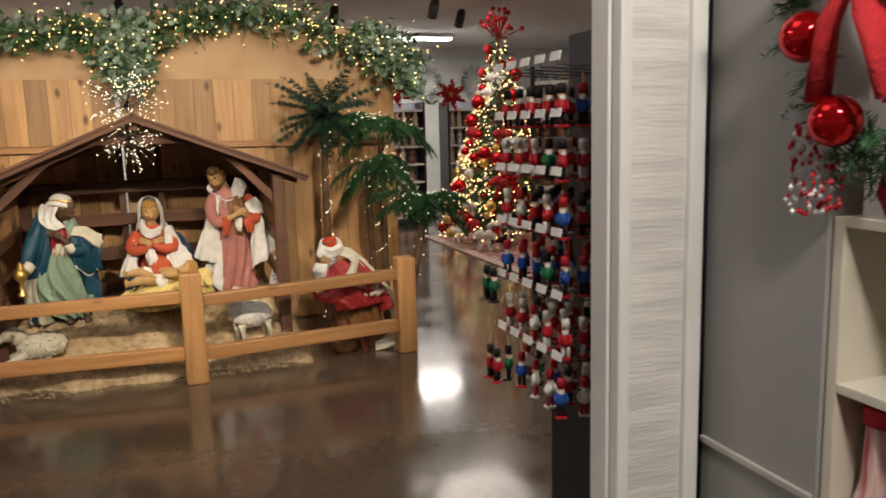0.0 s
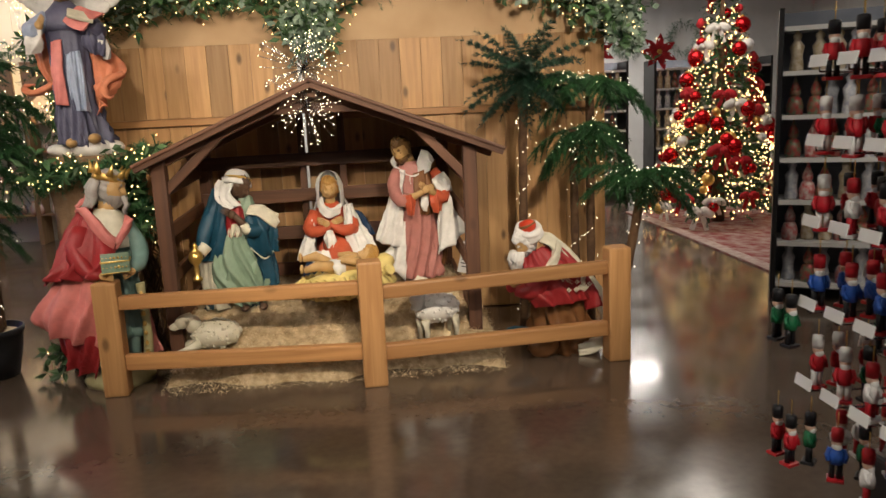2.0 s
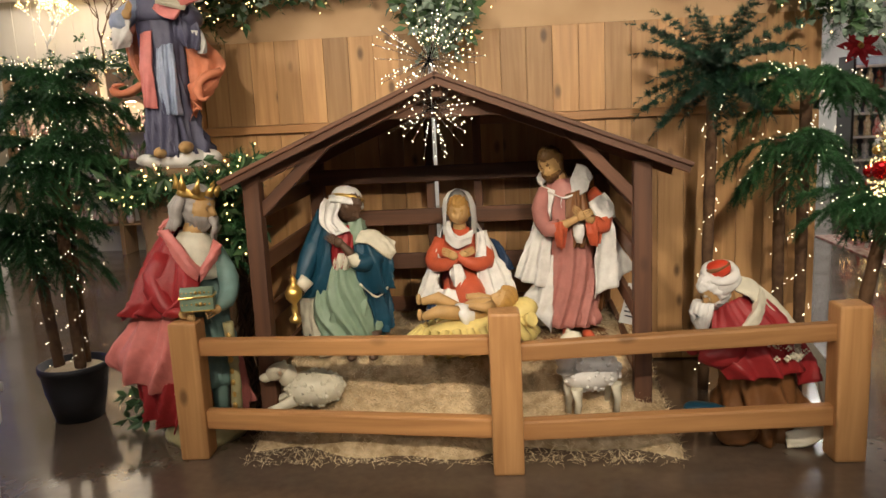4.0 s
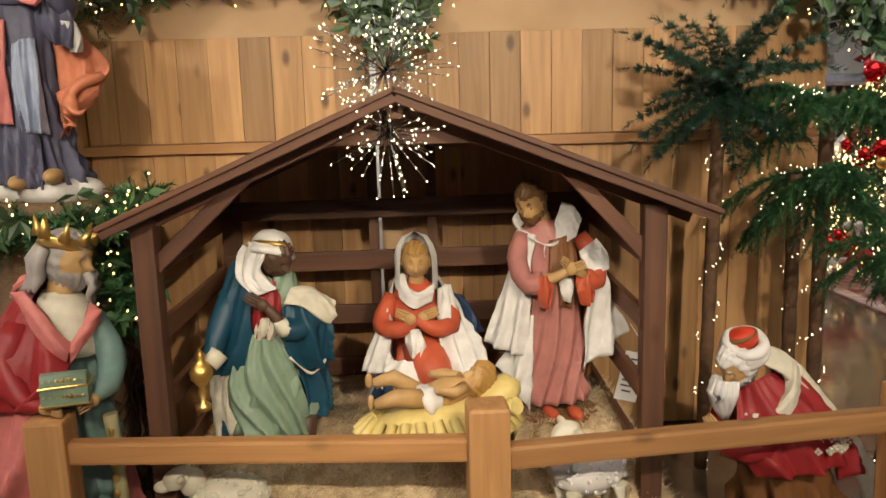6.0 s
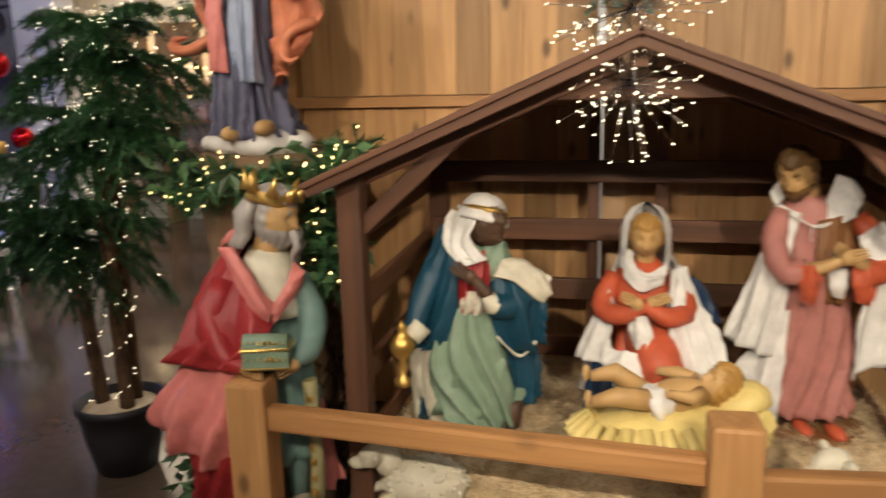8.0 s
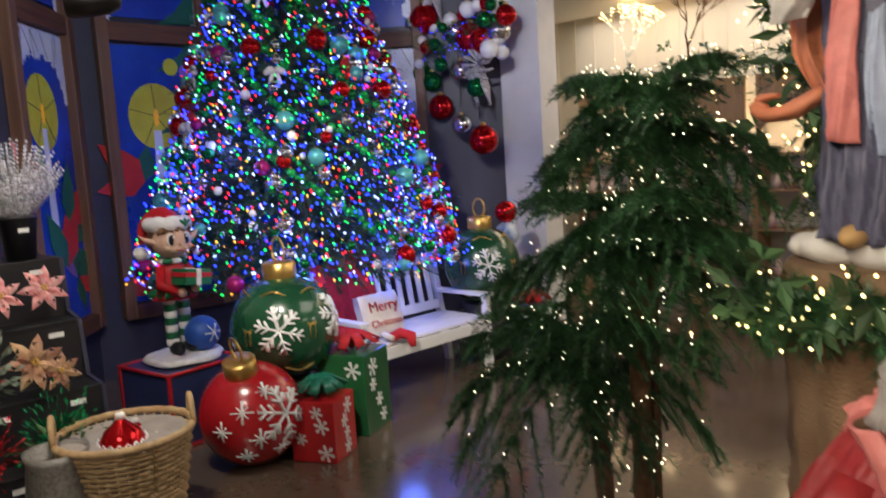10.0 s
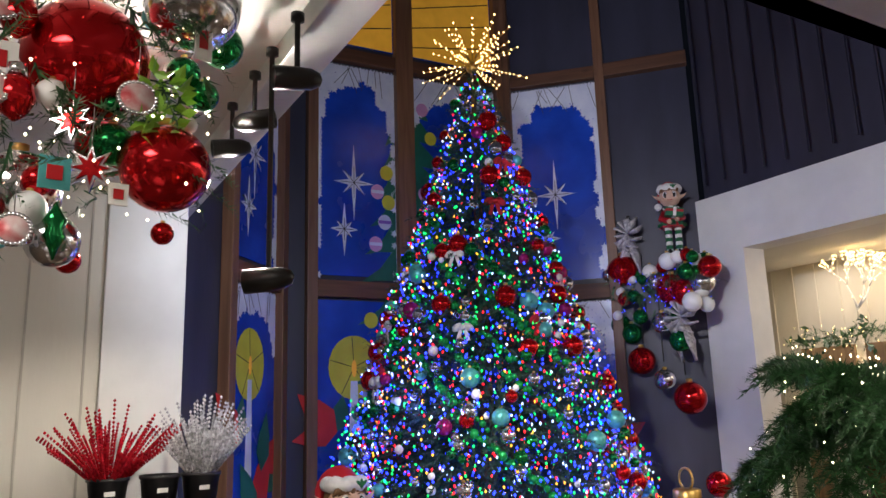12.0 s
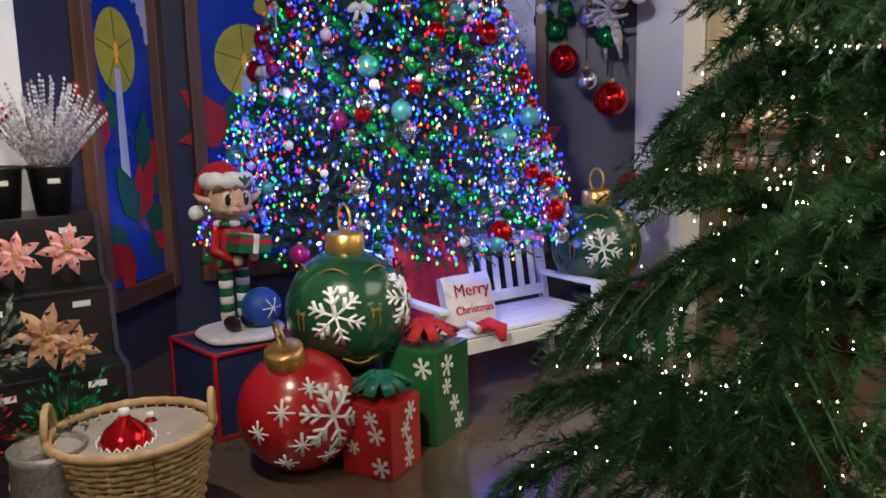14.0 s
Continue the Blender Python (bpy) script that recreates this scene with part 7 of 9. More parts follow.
pw = thing("throw_pillow", (-4.9, 6.66, 0.40), "cream square pillow with red Merry Christmas lettering", "pillow", rz=90)
bm = BM()
rings = []
for j in range(13):
    v = -1 + 2 * j / 12
    rings.append([(0.19 * u, 0, 0.165 * v) for u in [-1 + 2 * i / 12 for i in range(13)]])
rings = [[(0.88 * x, y, 0.88 * z) for x, y, z in r] for r in rings]
front = [[(x, -0.06 * (1 - (x / 0.2) ** 4) * (1 - (z / 0.175) ** 4) - 0.002, z) for x, _, z in r] for r in rings]
back = [[(x, 0.06 * (1 - (x / 0.2) ** 4) * (1 - (z / 0.175) ** 4) + 0.002, z) for x, _, z in r] for r in rings]
skin(bm, front, 0, False, False)
skin(bm, back, 0, False, False)
PM = pose(0.02, -0.02, 0.135, -18, 0, 0)
cushion = part("cushion", bm, WHITEFABRIC, pw)
cushion.matrix_basis = PM
text_ob("Merry", 0.1, cushion, pose(0.0, -0.066, 0.02, 90, 0, 0), REDFABRIC)
text_ob("Christmas", 0.065, cushion, pose(0.0, -0.064, -0.08, 90, 0, 0), REDFABRIC)
sk = thing("stocking_cap", (-4.72, 6.62, 0.385), "small red cap with white trim on the bench seat", "cap")
bm = BM()
tube(bm, [(0, 0, 0.02), (0.04, 0.06, 0.05), (0.1, 0.1, 0.03), (0.14, 0.08, -0.03)], [0.05, 0.06, 0.05, 0.02], 10, 0, 0.6)
part("cap", bm, REDFABRIC, sk)
bm = BM()
tube(bm, [(-0.05, 0.03, 0.02), (-0.02, -0.03, 0.05), (0.06, -0.02, 0.03)], 0.02, 8)
part("trim", bm, WHITEFABRIC, sk)


# ---- elf doll on its crate ----
cr = thing("crate_stand", (-5.3, 5.46, 0), "dark blue display crate with red painted edges", "crate", rz=8)
bm = BM()
box(bm, (0.5, 0.5, 0.44), (0, 0, 0.22), bev=0.005)
part("box", bm, mat("blue_crate_paint", (0.03, 0.04, 0.12), (0.02, 0.03, 0.08), 0.4, scale=4), cr)
for x in (-0.25, 0.25):
    for y in (-0.25, 0.25):
        bm = BM()
        box(bm, (0.02, 0.02, 0.445), (x, y, 0.2235), bev=0.003)
        part("edge", bm, RED, cr)
for z in (0.012, 0.44):
    for x, y, a, b in ((0, -0.252, 0.48, 0.02), (0, 0.252, 0.48, 0.02), (-0.252, 0, 0.02, 0.48), (0.252, 0, 0.02, 0.48)):
        bm = BM()
        box(bm, (a, b, 0.018), (x, y, z), bev=0.003)
        part("edge", bm, RED, cr)
EWHITE = plaster("doll_white", (0.75, 0.74, 0.72))
EFLESH = plaster("doll_flesh", (0.62, 0.4, 0.29))
EGREEN = plaster("doll_green", (0.01, 0.13, 0.05))
ERED = plaster("doll_red", (0.42, 0.012, 0.02))
EBLACK = plaster("doll_black", (0.01, 0.01, 0.012))
EBROWN = plaster("doll_brown", (0.16, 0.08, 0.035))
EBLUE = plaster("doll_blue", (0.02, 0.08, 0.35))


def elf(bm, base=True):
    # faces -y; 0 white 1 flesh 2 green 3 red 4 black 5 brown 6 blue
    if base:
        lathe(bm, [(0.24, 0), (0.25, 0.015), (0.23, 0.04)], 24, (0.02, 0, 0), mi=0, wob=0.06, lobes=5)
        ball(bm, 0.115, (0.13, -0.05, 0.15), mi=6, u=20, v=14)
        for k in range(6):
            t = k * math.pi / 3
            on_ball(bm, (0.13, -0.05, 0.15), 0.115, (0.2, -1, 0.1), [(0, 0), (0.07 * math.cos(t), 0.07 * math.sin(t))], 0.007, 0)
    for x, dy in ((-0.05, 0.0), (0.06, 0.03)):
        for k in range(8):
            z = 0.1 + 0.045 * k
            lathe(bm, [(0.036, 0), (0.04, 0.012), (0.04, 0.034), (0.036, 0.045)], 14, (x, dy, z), mi=2 if k % 2 else 0)
        ball(bm, 0.05, (x, dy - 0.05, 0.085), (0.8, 1.6, 0.85), mi=4, u=14, v=8)
        ball(bm, 0.018, (x, dy - 0.13, 0.11), mi=4, u=8, v=6)
    robe(bm, [(0, 0.01, 0.4, 0.14, 0.12, 1), (0, 0.01, 0.47, 0.105, 0.09, 0.5), (0, 0.01, 0.58, 0.09, 0.075, 0.1), (0, 0.01, 0.64, 0.06, 0.055, 0), (0, 0.01, 0.66, 0.03, 0.03, 0)], 3, 40, 9, 0.07)
    robe(bm, [(0, 0.01, 0.42, 0.15, 0.125, 1), (0, 0.01, 0.46, 0.13, 0.11, 1), (0, 0.01, 0.49, 0.1, 0.085, 0.3)], 2, 40, 7, 0.12)
    for k in range(8):
        a = 2 * math.pi * k / 8
        ball(bm, 0.03, (0.06 * math.cos(a), 0.01 + 0.055 * math.sin(a), 0.645), (1.3, 1.3, 0.7), mi=2 if k % 2 else 0, u=8, v=6)
    tube(bm, [(-0.08, 0.0, 0.6), (-0.12, -0.05, 0.5), (-0.04, -0.13, 0.45)], [0.035, 0.035, 0.026], 10, 3)
    tube(bm, [(0.08, 0.0, 0.6), (0.13, -0.05, 0.5), (0.06, -0.14, 0.47)], [0.035, 0.035, 0.026], 10, 3)
    ball(bm, 0.03, (-0.03, -0.145, 0.45), mi=1, u=10, v=8)
    ball(bm, 0.03, (0.06, -0.155, 0.47), mi=1, u=10, v=8)
    box(bm, (0.2, 0.14, 0.1), (0.03, -0.17, 0.545), (0, 8, 10), 0.008, 2)
    box(bm, (0.205, 0.145, 0.03), (0.03, -0.17, 0.56), (0, 8, 10), 0.004, 3)
    box(bm, (0.035, 0.146, 0.105), (0.03, -0.171, 0.546), (0, 8, 10), 0.003, 0)
    # head: round face, big eyes, swept fringe, pointed ears, fur-trimmed cap slumped behind
    ball(bm, 0.125, (0, -0.01, 0.775), (0.98, 0.94, 0.95), mi=1, u=30, v=20)
    ball(bm, 0.055, (0.0, -0.085, 0.725), (1.25, 0.8, 0.7), mi=1, u=14, v=10)
    for s in (-1, 1):
        ball(bm, 0.034, (0.05 * s, -0.105, 0.785), (0.85, 0.45, 1.25), mi=0, u=16, v=12)
        ball(bm, 0.027, (0.048 * s, -0.112, 0.783), (0.85, 0.42, 1.3), mi=4, u=14, v=10)
        ball(bm, 0.008, (0.043 * s + 0.006, -0.125, 0.8), mi=0, u=8, v=6)
        tube(bm, spline([(0.11 * s, 0.0, 0.77), (0.16 * s, 0.005, 0.79), (0.2 * s, 0.015, 0.825)], 6), [0.036, 0.036, 0.032, 0.026, 0.018, 0.01, 0.003], 12, 1, 0.6)
        tube(bm, [(0.025 * s, -0.117, 0.828), (0.05 * s, -0.118, 0.838), (0.075 * s, -0.107, 0.83)], 0.004, 6, 5)
        ball(bm, 0.02, (0.075 * s, -0.1, 0.735), (1, 0.4, 0.7), mi=1, u=10, v=6)
    ball(bm, 0.013, (0, -0.135, 0.752), mi=1, u=10, v=8)
    tube(bm, [(-0.03, -0.122, 0.72), (0, -0.13, 0.713), (0.03, -0.122, 0.72)], 0.004, 6, 3)
    ball(bm, 0.127, (0, 0.03, 0.795), (1.0, 0.9, 0.95), mi=5, u=24, v=16)
    for k in range(7):
        x = -0.09 + 0.03 * k
        tube(bm, spline([(0.01 + 0.7 * x, -0.07, 0.87), (x, -0.098 + 0.25 * abs(x), 0.845), (x * 1.15 - 0.015, -0.1 + 0.35 * abs(x), 0.818)], 5), [0.02, 0.024, 0.022, 0.018, 0.012, 0.004], 8, 5)
    turn = pose(0, 0.02, 0.878, -4, 0, 0)
    tube(bm, [turn @ Vector((0.104 * math.cos(a), 0.1 * math.sin(a), 0.006 * math.sin(7 * a))) for a in [2 * math.pi * k / 40 for k in range(41)]], [0.046 + 0.004 * math.sin(5 * k) for k in range(41)], 14, 0)
    tube(bm, spline([(0, 0.03, 0.86), (-0.01, 0.06, 0.91), (-0.05, 0.11, 0.91), (-0.1, 0.14, 0.85), (-0.12, 0.13, 0.76)], 10), [0.105, 0.1, 0.088, 0.078, 0.068, 0.06, 0.053, 0.046, 0.04, 0.032, 0.022], 18, 3)
    ball(bm, 0.045, (-0.145, 0.125, 0.7), mi=0, u=14, v=10)
    for a in (-50, 0, 50):
        ball(bm, 0.022, (0.05 + 0.012 * a / 50, -0.12, 0.885), (0.5, 0.3, 1.4), (0, a, 0), 2, 10, 6)


def doll(name, at, rz, scale, label, base):
    bm = BM()
    elf(bm, base)
    ob = mesh_ob(name, bm, [EWHITE, EFLESH, EGREEN, ERED, EBLACK, EBROWN, EBLUE])
    ob.matrix_world = pose(*at, 0, 0, rz) @ Matrix.Scale(scale, 4)
    return tagged(ob, label, "elf doll", "elf dolls")


doll("elf_doll", (-5.3, 5.47, 0.452), 92, 0.93, "large elf doll with red hat and striped stockings holding gift", True)

# ---- stepped rack with floral picks ----
rk = thing("stepped_rack", (-5.2, 4.1, 0), "black stepped display rack filled with floral picks", "rack")
for i, (x, z) in enumerate(((-5.3, 1.16), (-5.05, 0.86), (-4.85, 0.56), (-4.68, 0.28))):
    bm = BM()
    box(bm, (0.4 if i == 0 else 0.25, 1.36, 0.025), (x + 5.2, 0, z), bev=0.004)
    part("shelf", bm, BLACK, rk)
    bm = BM()
    box(bm, (0.02, 1.36, 0.3 if i else 0.28), (x + 5.2 + (0.19 if i == 0 else 0.115), 0, z - 0.15), bev=0.003)
    part("riser", bm, BLACK, rk)
    for k in range(4):
        bm = BM()
        box(bm, (0.002, 0.07, 0.025), (x + 5.2 + (0.202 if i == 0 else 0.127), -0.42 + 0.33 * k, z - 0.05))
        part("price_label", bm, PAPER, rk)
# side panels in navy: the tree's blue light is put into their colour
for y in (-0.69, 0.69):
    bm = BM()
    plate(bm, [(-0.42, 0.0), (0.66, 0.0), (0.66, 0.28), (0.5, 0.3), (0.48, 0.57), (0.3, 0.59), (0.26, 0.87), (0.12, 0.9), (0.1, 1.17), (-0.42, 1.17)], 0.02)
    part("side_panel", bm, NAVY, rk).matrix_basis = pose(0, y - 0.01, 0)


def bucket(at, m=BLACK):
    root = thing("display_bucket", at, "black plastic display bucket with white price label", "bucket", "buckets")
    bm = BM()
    lathe(bm, [(0.065, 0), (0.07, 0.0), (0.092, 0.2), (0.1, 0.205), (0.1, 0.22), (0.09, 0.22), (0.085, 0.19)], 24)
    part("pail", bm, m, root)
    bm = BM()
    box(bm, (0.003, 0.05, 0.022), (0.092, 0, 0.15), (0, 7, 0))
    part("price_label", bm, PAPER, root)
    return root


def spray(at, n, length, spread, m, label, seed, beads=16, lean=0.0):
    root = thing("beaded_spray", at, label, "floral spray", "beaded sprays")
    rng = random.Random(seed)
    V, F, SV, SF = [], [], [], []
    for i in range(n):
        a = rng.uniform(0, 6.283)
        t = spread * math.sqrt(rng.random())
        d = Vector((t * math.cos(a), t * math.sin(a) + lean, 1)).normalized() * length * rng.uniform(0.65, 1.05)
        side = Vector((rng.uniform(-1, 1), rng.uniform(-1, 1), 0)) * 0.03
        for k in range(beads):
            f = 0.3 + 0.7 * k / beads
            gem(V, F, d * f + side * f * f + Vector((0, 0, -0.06 * f * f * t)), 0.0075)
        k = len(SV)
        SV += [Vector((-0.002, 0, 0)), Vector((0.002, 0, 0)), d + side]
        SF.append((k, k + 1, k + 2))
    tagged(fast("beads", V, F, m, root), kind="stuff")
    tagged(fast("stems", SV, SF, m, root), kind="stuff")
    return root


REDBEAD = mat("red_glitter_bead", (0.6, 0.015, 0.03), (0.4, 0.01, 0.02), 0.22, 0.15, island=0.4)
SILVERBEAD = mat("silver_glitter_bead", (0.75, 0.75, 0.78), (0.55, 0.55, 0.58), 0.2, 0.2, island=0.4)
for y, k in ((4.2, 0), (4.44, 1), (4.64, 2)):
    bucket((-5.22, y, 1.175))
spray((-5.22, 4.2, 1.3), 90, 0.5, 1.0, REDBEAD, "bunch of red glitter beaded sprays in a bucket", 3)
spray((-5.22, 4.64, 1.3), 105, 0.5, 0.8, SILVERBEAD, "bunch of silver glitter beaded sprays in a bucket", 4)


def poinsettia(at, r, m, label, seed, face=(1, -0.1, 0.35)):
    root = thing("poinsettia", at, label, "silk flower", "silk poinsettias")
    rng = random.Random(seed)
    f = Vector(face).normalized()
    u = f.cross(Vector((0, 0, 1))).normalized()
    v = u.cross(f)
    for ring, n, ln, w in ((0, 7, r, 0.4), (1, 6, r * 0.66, 0.4)):
        for k in range(n):
            a = 2 * math.pi * k / n + 0.4 * ring + rng.uniform(-0.1, 0.1)
            d = (u * math.cos(a) + v * math.sin(a) + f * (0.15 + 0.35 * ring)).normalized()
            s = d.cross(f).normalized()
            bm = BM()
            ps = [Vector(), d * ln * 0.35 + s * ln * w * 0.5, d * ln * 0.65 + s * ln * w * 0.42, d * ln - f * 0.02, d * ln * 0.65 - s * ln * w * 0.42, d * ln * 0.35 - s * ln * w * 0.5]
            mid = [d * ln * 0.4 + f * 0.012, d * ln * 0.7 + f * 0.008]
            vs = [bm.verts.new(p) for p in ps]
            ms = [bm.verts.new(p) for p in mid]
            for q in ((0, 1, "a"), (1, 2, "b"), (2, 3, "c"), (3, 4, "c"), (4, 5, "b"), (5, 0, "a")):
                if q[2] == "b":
                    bm.faces.new((vs[q[0]], vs[q[1]], ms[1], ms[0]))
                elif q[2] == "a":
                    bm.faces.new((vs[q[0]], vs[q[1]], ms[0]))
                else:
                    bm.faces.new((vs[q[0]], vs[q[1]], ms[1]))
            part("petal", bm, m, root)
    bm = BM()
    for k in range(6):
        ball(bm, r * 0.06, f * 0.03 + (u * math.cos(k) + v * math.sin(k)) * r * 0.08, u=6, v=5)
    part("centre", bm, GOLD, root)
    return root


REDPETAL = mat("red_velvet_petal", (0.42, 0.012, 0.02), (0.3, 0.008, 0.014), 0.8, scale=12, vary=0.25)
PINKPETAL = mat("pink_glitter_petal", (0.62, 0.2, 0.2), (0.75, 0.45, 0.42), 0.45, scale=25, vary=0.2)
GOLDPETAL = mat("champagne_petal", (0.5, 0.34, 0.18), (0.3, 0.12, 0.08), 0.4, scale=9, vary=0.25)
for i, (y, z, x, m, r) in enumerate(((4.16, 1.07, -4.95, REDPETAL, 0.15), (4.3, 1.02, -4.93, REDPETAL, 0.12), (4.44, 1.04, -4.9, PINKPETAL, 0.11), (4.63, 1.05, -4.9, PINKPETAL, 0.12), (3.9, 1.03, -4.93, REDPETAL, 0.13), (4.5, 0.74, -4.72, GOLDPETAL, 0.14), (4.6, 0.68, -4.7, GOLDPETAL, 0.1), (4.1, 0.42, -4.55, REDPETAL, 0.13), (3.85, 0.7, -4.7, REDPETAL, 0.12))):
    poinsettia((x, y, z), r, m, "glittered silk poinsettia on the stepped rack" if m is not GOLDPETAL else "champagne and burgundy silk magnolia on the rack", i)

# holly and tinsel picks
HOLLY = mat("variegated_holly_leaf", (0.06, 0.12, 0.08), (0.35, 0.4, 0.32), 0.4, scale=30, island=0.3)
TINSEL = mat("green_tinsel", (0.01, 0.2, 0.07), (0.02, 0.35, 0.14), 0.25, 0.6, island=0.4)
REDTINSEL = mat("red_tinsel", (0.4, 0.01, 0.02), (0.6, 0.03, 0.04), 0.25, 0.6, island=0.4)
for nm, at, m, n, sp, ln, lab in (("holly_pick", (-4.78, 4.28, 0.7), HOLLY, 150, 0.13, 0.06, "variegated holly pick with red berries on the rack"), ("tinsel_pick", (-4.6, 4.52, 0.42), TINSEL, 420, 0.12, 0.035, "shiny green tinsel pick on the rack"), ("red_tinsel_pick", (-4.6, 4.22, 0.42), REDTINSEL, 300, 0.11, 0.03, "shiny red tinsel pick on the rack"), ("mistletoe_pick", (-4.5, 4.52, 0.38), LEAF, 40, 0.08, 0.07, "pale green leafy pick on the rack")):
    rg = random.Random(len(nm))
    root = thing(nm, at, lab, "floral pick")
    V, F = [], []
    for i in range(n):
        d = Vector((rg.gauss(0.2, 0.6), rg.gauss(0, 0.6), rg.gauss(0, 0.6)))
        leafblade(V, F, d * sp, d + Vector((0, 0, 0.3)), ln * rg.uniform(0.7, 1.2), ln * 0.4, rg)
    tagged(fast("leaves", V, F, m, root), kind="stuff")
    bm = BM()
    tube(bm, [(0, 0, -0.14), (0, 0, 0.05)], 0.004, 5)
    part("stem", bm, BARK, root)
    if nm == "holly_pick":
        for i in range(9):
            bm = BM()
            ball(bm, 0.011, (0.1 + rg.uniform(-0.02, 0.03), rg.uniform(-0.1, 0.1), rg.uniform(-0.1, 0.1)), u=8, v=6)
            part("berry", bm, RED, root)

# candy-striped stick and grey vase at the rack's foot
cs = thing("candy_stick", (-4.7, 3.98, 0.9), "red and white striped candy stick with a pompom", "candy stick")
bm = BM()
for k in range(10):
    lathe(bm, [(0.03, 0), (0.034, 0.015), (0.03, 0.03)], 12, (0, 0, 0.045 * k), (8, 0, 0), mi=k % 2)
part("stick", bm, [RED, WHITE], cs)
vz = thing("glitter_vase", (-4.28, 4.42, 0), "tall grey glittered vase beside the basket", "vase")
bm = BM()
lathe(bm, [(0.1, 0), (0.13, 0.02), (0.14, 0.2), (0.12, 0.42), (0.13, 0.46), (0.115, 0.455), (0.1, 0.4)], 24)
part("body", bm, mat("grey_glitter", (0.3, 0.29, 0.26), (0.18, 0.17, 0.15), 0.35, 0.4, scale=60, bump=0.5, bscale=200), vz)


# ---- basket with ornaments ----
def basket():
    root = thing("wicker_basket", (-4.27, 4.7, 0), "round natural wicker basket with two loop handles holding red ornaments", "basket")
    WICK = mat("wicker", (0.5, 0.35, 0.18), (0.34, 0.22, 0.1), 0.7, scale=20, island=0.25)
    n, rows = 40, 19
    bm = BM()
    for j in range(rows):
        z = 0.02 + 0.0225 * j
        r = 0.2 + 0.075 * (j / rows)
        pts = [((r + 0.006 * (1 if (i + j) % 2 else -1)) * math.cos(2 * math.pi * i / n), (r + 0.006 * (1 if (i + j) % 2 else -1)) * math.sin(2 * math.pi * i / n), z) for i in range(n + 1)]
        tube(bm, pts, 0.0095, 6)
    for i in range(n):
        a = 2 * math.pi * (i + 0.5) / n
        tube(bm, [(0.2 * math.cos(a), 0.2 * math.sin(a), 0.01), (0.275 * math.cos(a), 0.275 * math.sin(a), 0.45)], 0.005, 5)
    tagged(part("weave", bm, WICK, root), kind="stuff")
    bm = BM()
    pts = [(0.283 * math.cos(a), 0.283 * math.sin(a), 0.455 + 0.004 * (i % 2)) for i, a in enumerate([2 * math.pi * i / 48 for i in range(49)])]
    tube(bm, pts, 0.017, 8)
    part("rim", bm, WICK, root)
    for s in (70, 250):
        bm = BM()
        c = radians(s)
        tube(bm, [(0.28 * math.cos(c) - 0.07 * math.sin(c) * math.cos(t), 0.28 * math.sin(c) + 0.07 * math.cos(c) * math.cos(t), 0.46 + 0.11 * math.sin(t)) for t in [math.pi * k / 10 for k in range(11)]], 0.013, 8)
        part("handle", bm, WICK, root)
    bm = BM()
    lathe(bm, [(0.258, 0.44), (0.24, 0.3), (0.01, 0.28)], 28)
    part("lining", bm, mat("grey_cloth_lining", (0.35, 0.32, 0.28), (0.28, 0.25, 0.22), 0.9, scale=9, bump=0.4), root)
    return root


basket()
for x, y, z, r in ((-4.2, 4.66, 0.43, 0.1), (-4.35, 4.78, 0.38, 0.07), (-4.18, 4.8, 0.36, 0.06)):
    ro = thing("onion_ornament", (x, y, z), "red onion-shaped ornament with white zigzag bands", "ornament", "basket ornaments")
    bm = BM()
    lathe(bm, [(0.1 * r, -r), (0.6 * r, -0.8 * r), (0.98 * r, -0.25 * r), (0.98 * r, 0.1 * r), (0.7 * r, 0.6 * r), (0.25 * r, 0.95 * r), (0.16 * r, 1.1 * r)], 24)
    part("body", bm, REDGLOSS, ro)
    for zz in (-0.15, 0.12):
        bm = BM()
        tube(bm, [(1.0 * r * math.cos(a), 1.0 * r * math.sin(a), zz * r + 0.1 * r * (1 if k % 2 else -1)) for k, a in enumerate([2 * math.pi * k / 36 for k in range(37)])], 0.004, 5)
        part("zigzag", bm, WHITE, ro)
    bm = BM()
    lathe(bm, [(0.18 * r, 1.05 * r), (0.2 * r, 1.3 * r), (0.05 * r, 1.35 * r)], 12)
    part("cap", bm, PAPER, ro)


# ---- hanging ornament clusters ----
def cluster(name, at, label, items, twigs, seed, nb, bulb_mat):
    root = thing(name, at, label, "ornament cluster")
    rng = random.Random(seed)
    for x, y, z, r, m in items:
        bm = BM()
        ball(bm, r, (x, y, z), u=26 if r > 0.08 else 14, v=16 if r > 0.08 else 10)
        lathe(bm, [(0.2 * r, 0.95 * r), (0.2 * r, 1.15 * r), (0.04 * r, 1.2 * r)], 10, (x, y, z), mi=1)
        part("bauble", bm, [m, GOLD], root)
    V, F = [], []
    B = []
    for i in range(twigs[0]):
        p = Vector([rng.uniform(-s, s) for s in twigs[1]]) + Vector(twigs[2])
        sprig(V, F, p, (rng.gauss(0, 1), rng.gauss(0, 1), rng.gauss(-0.3, 0.6)), 0.16, 0.045, 30, 0.3, rng)
        B.append(p)
    tagged(fast("fir_twigs", V, F, NEEDLE, root), kind="stuff")
    bulbs(root, [Vector([rng.uniform(-s, s) * 1.1 for s in twigs[1]]) + Vector(twigs[2]) for i in range(nb)], 0.0042, bulb_mat)
    return root


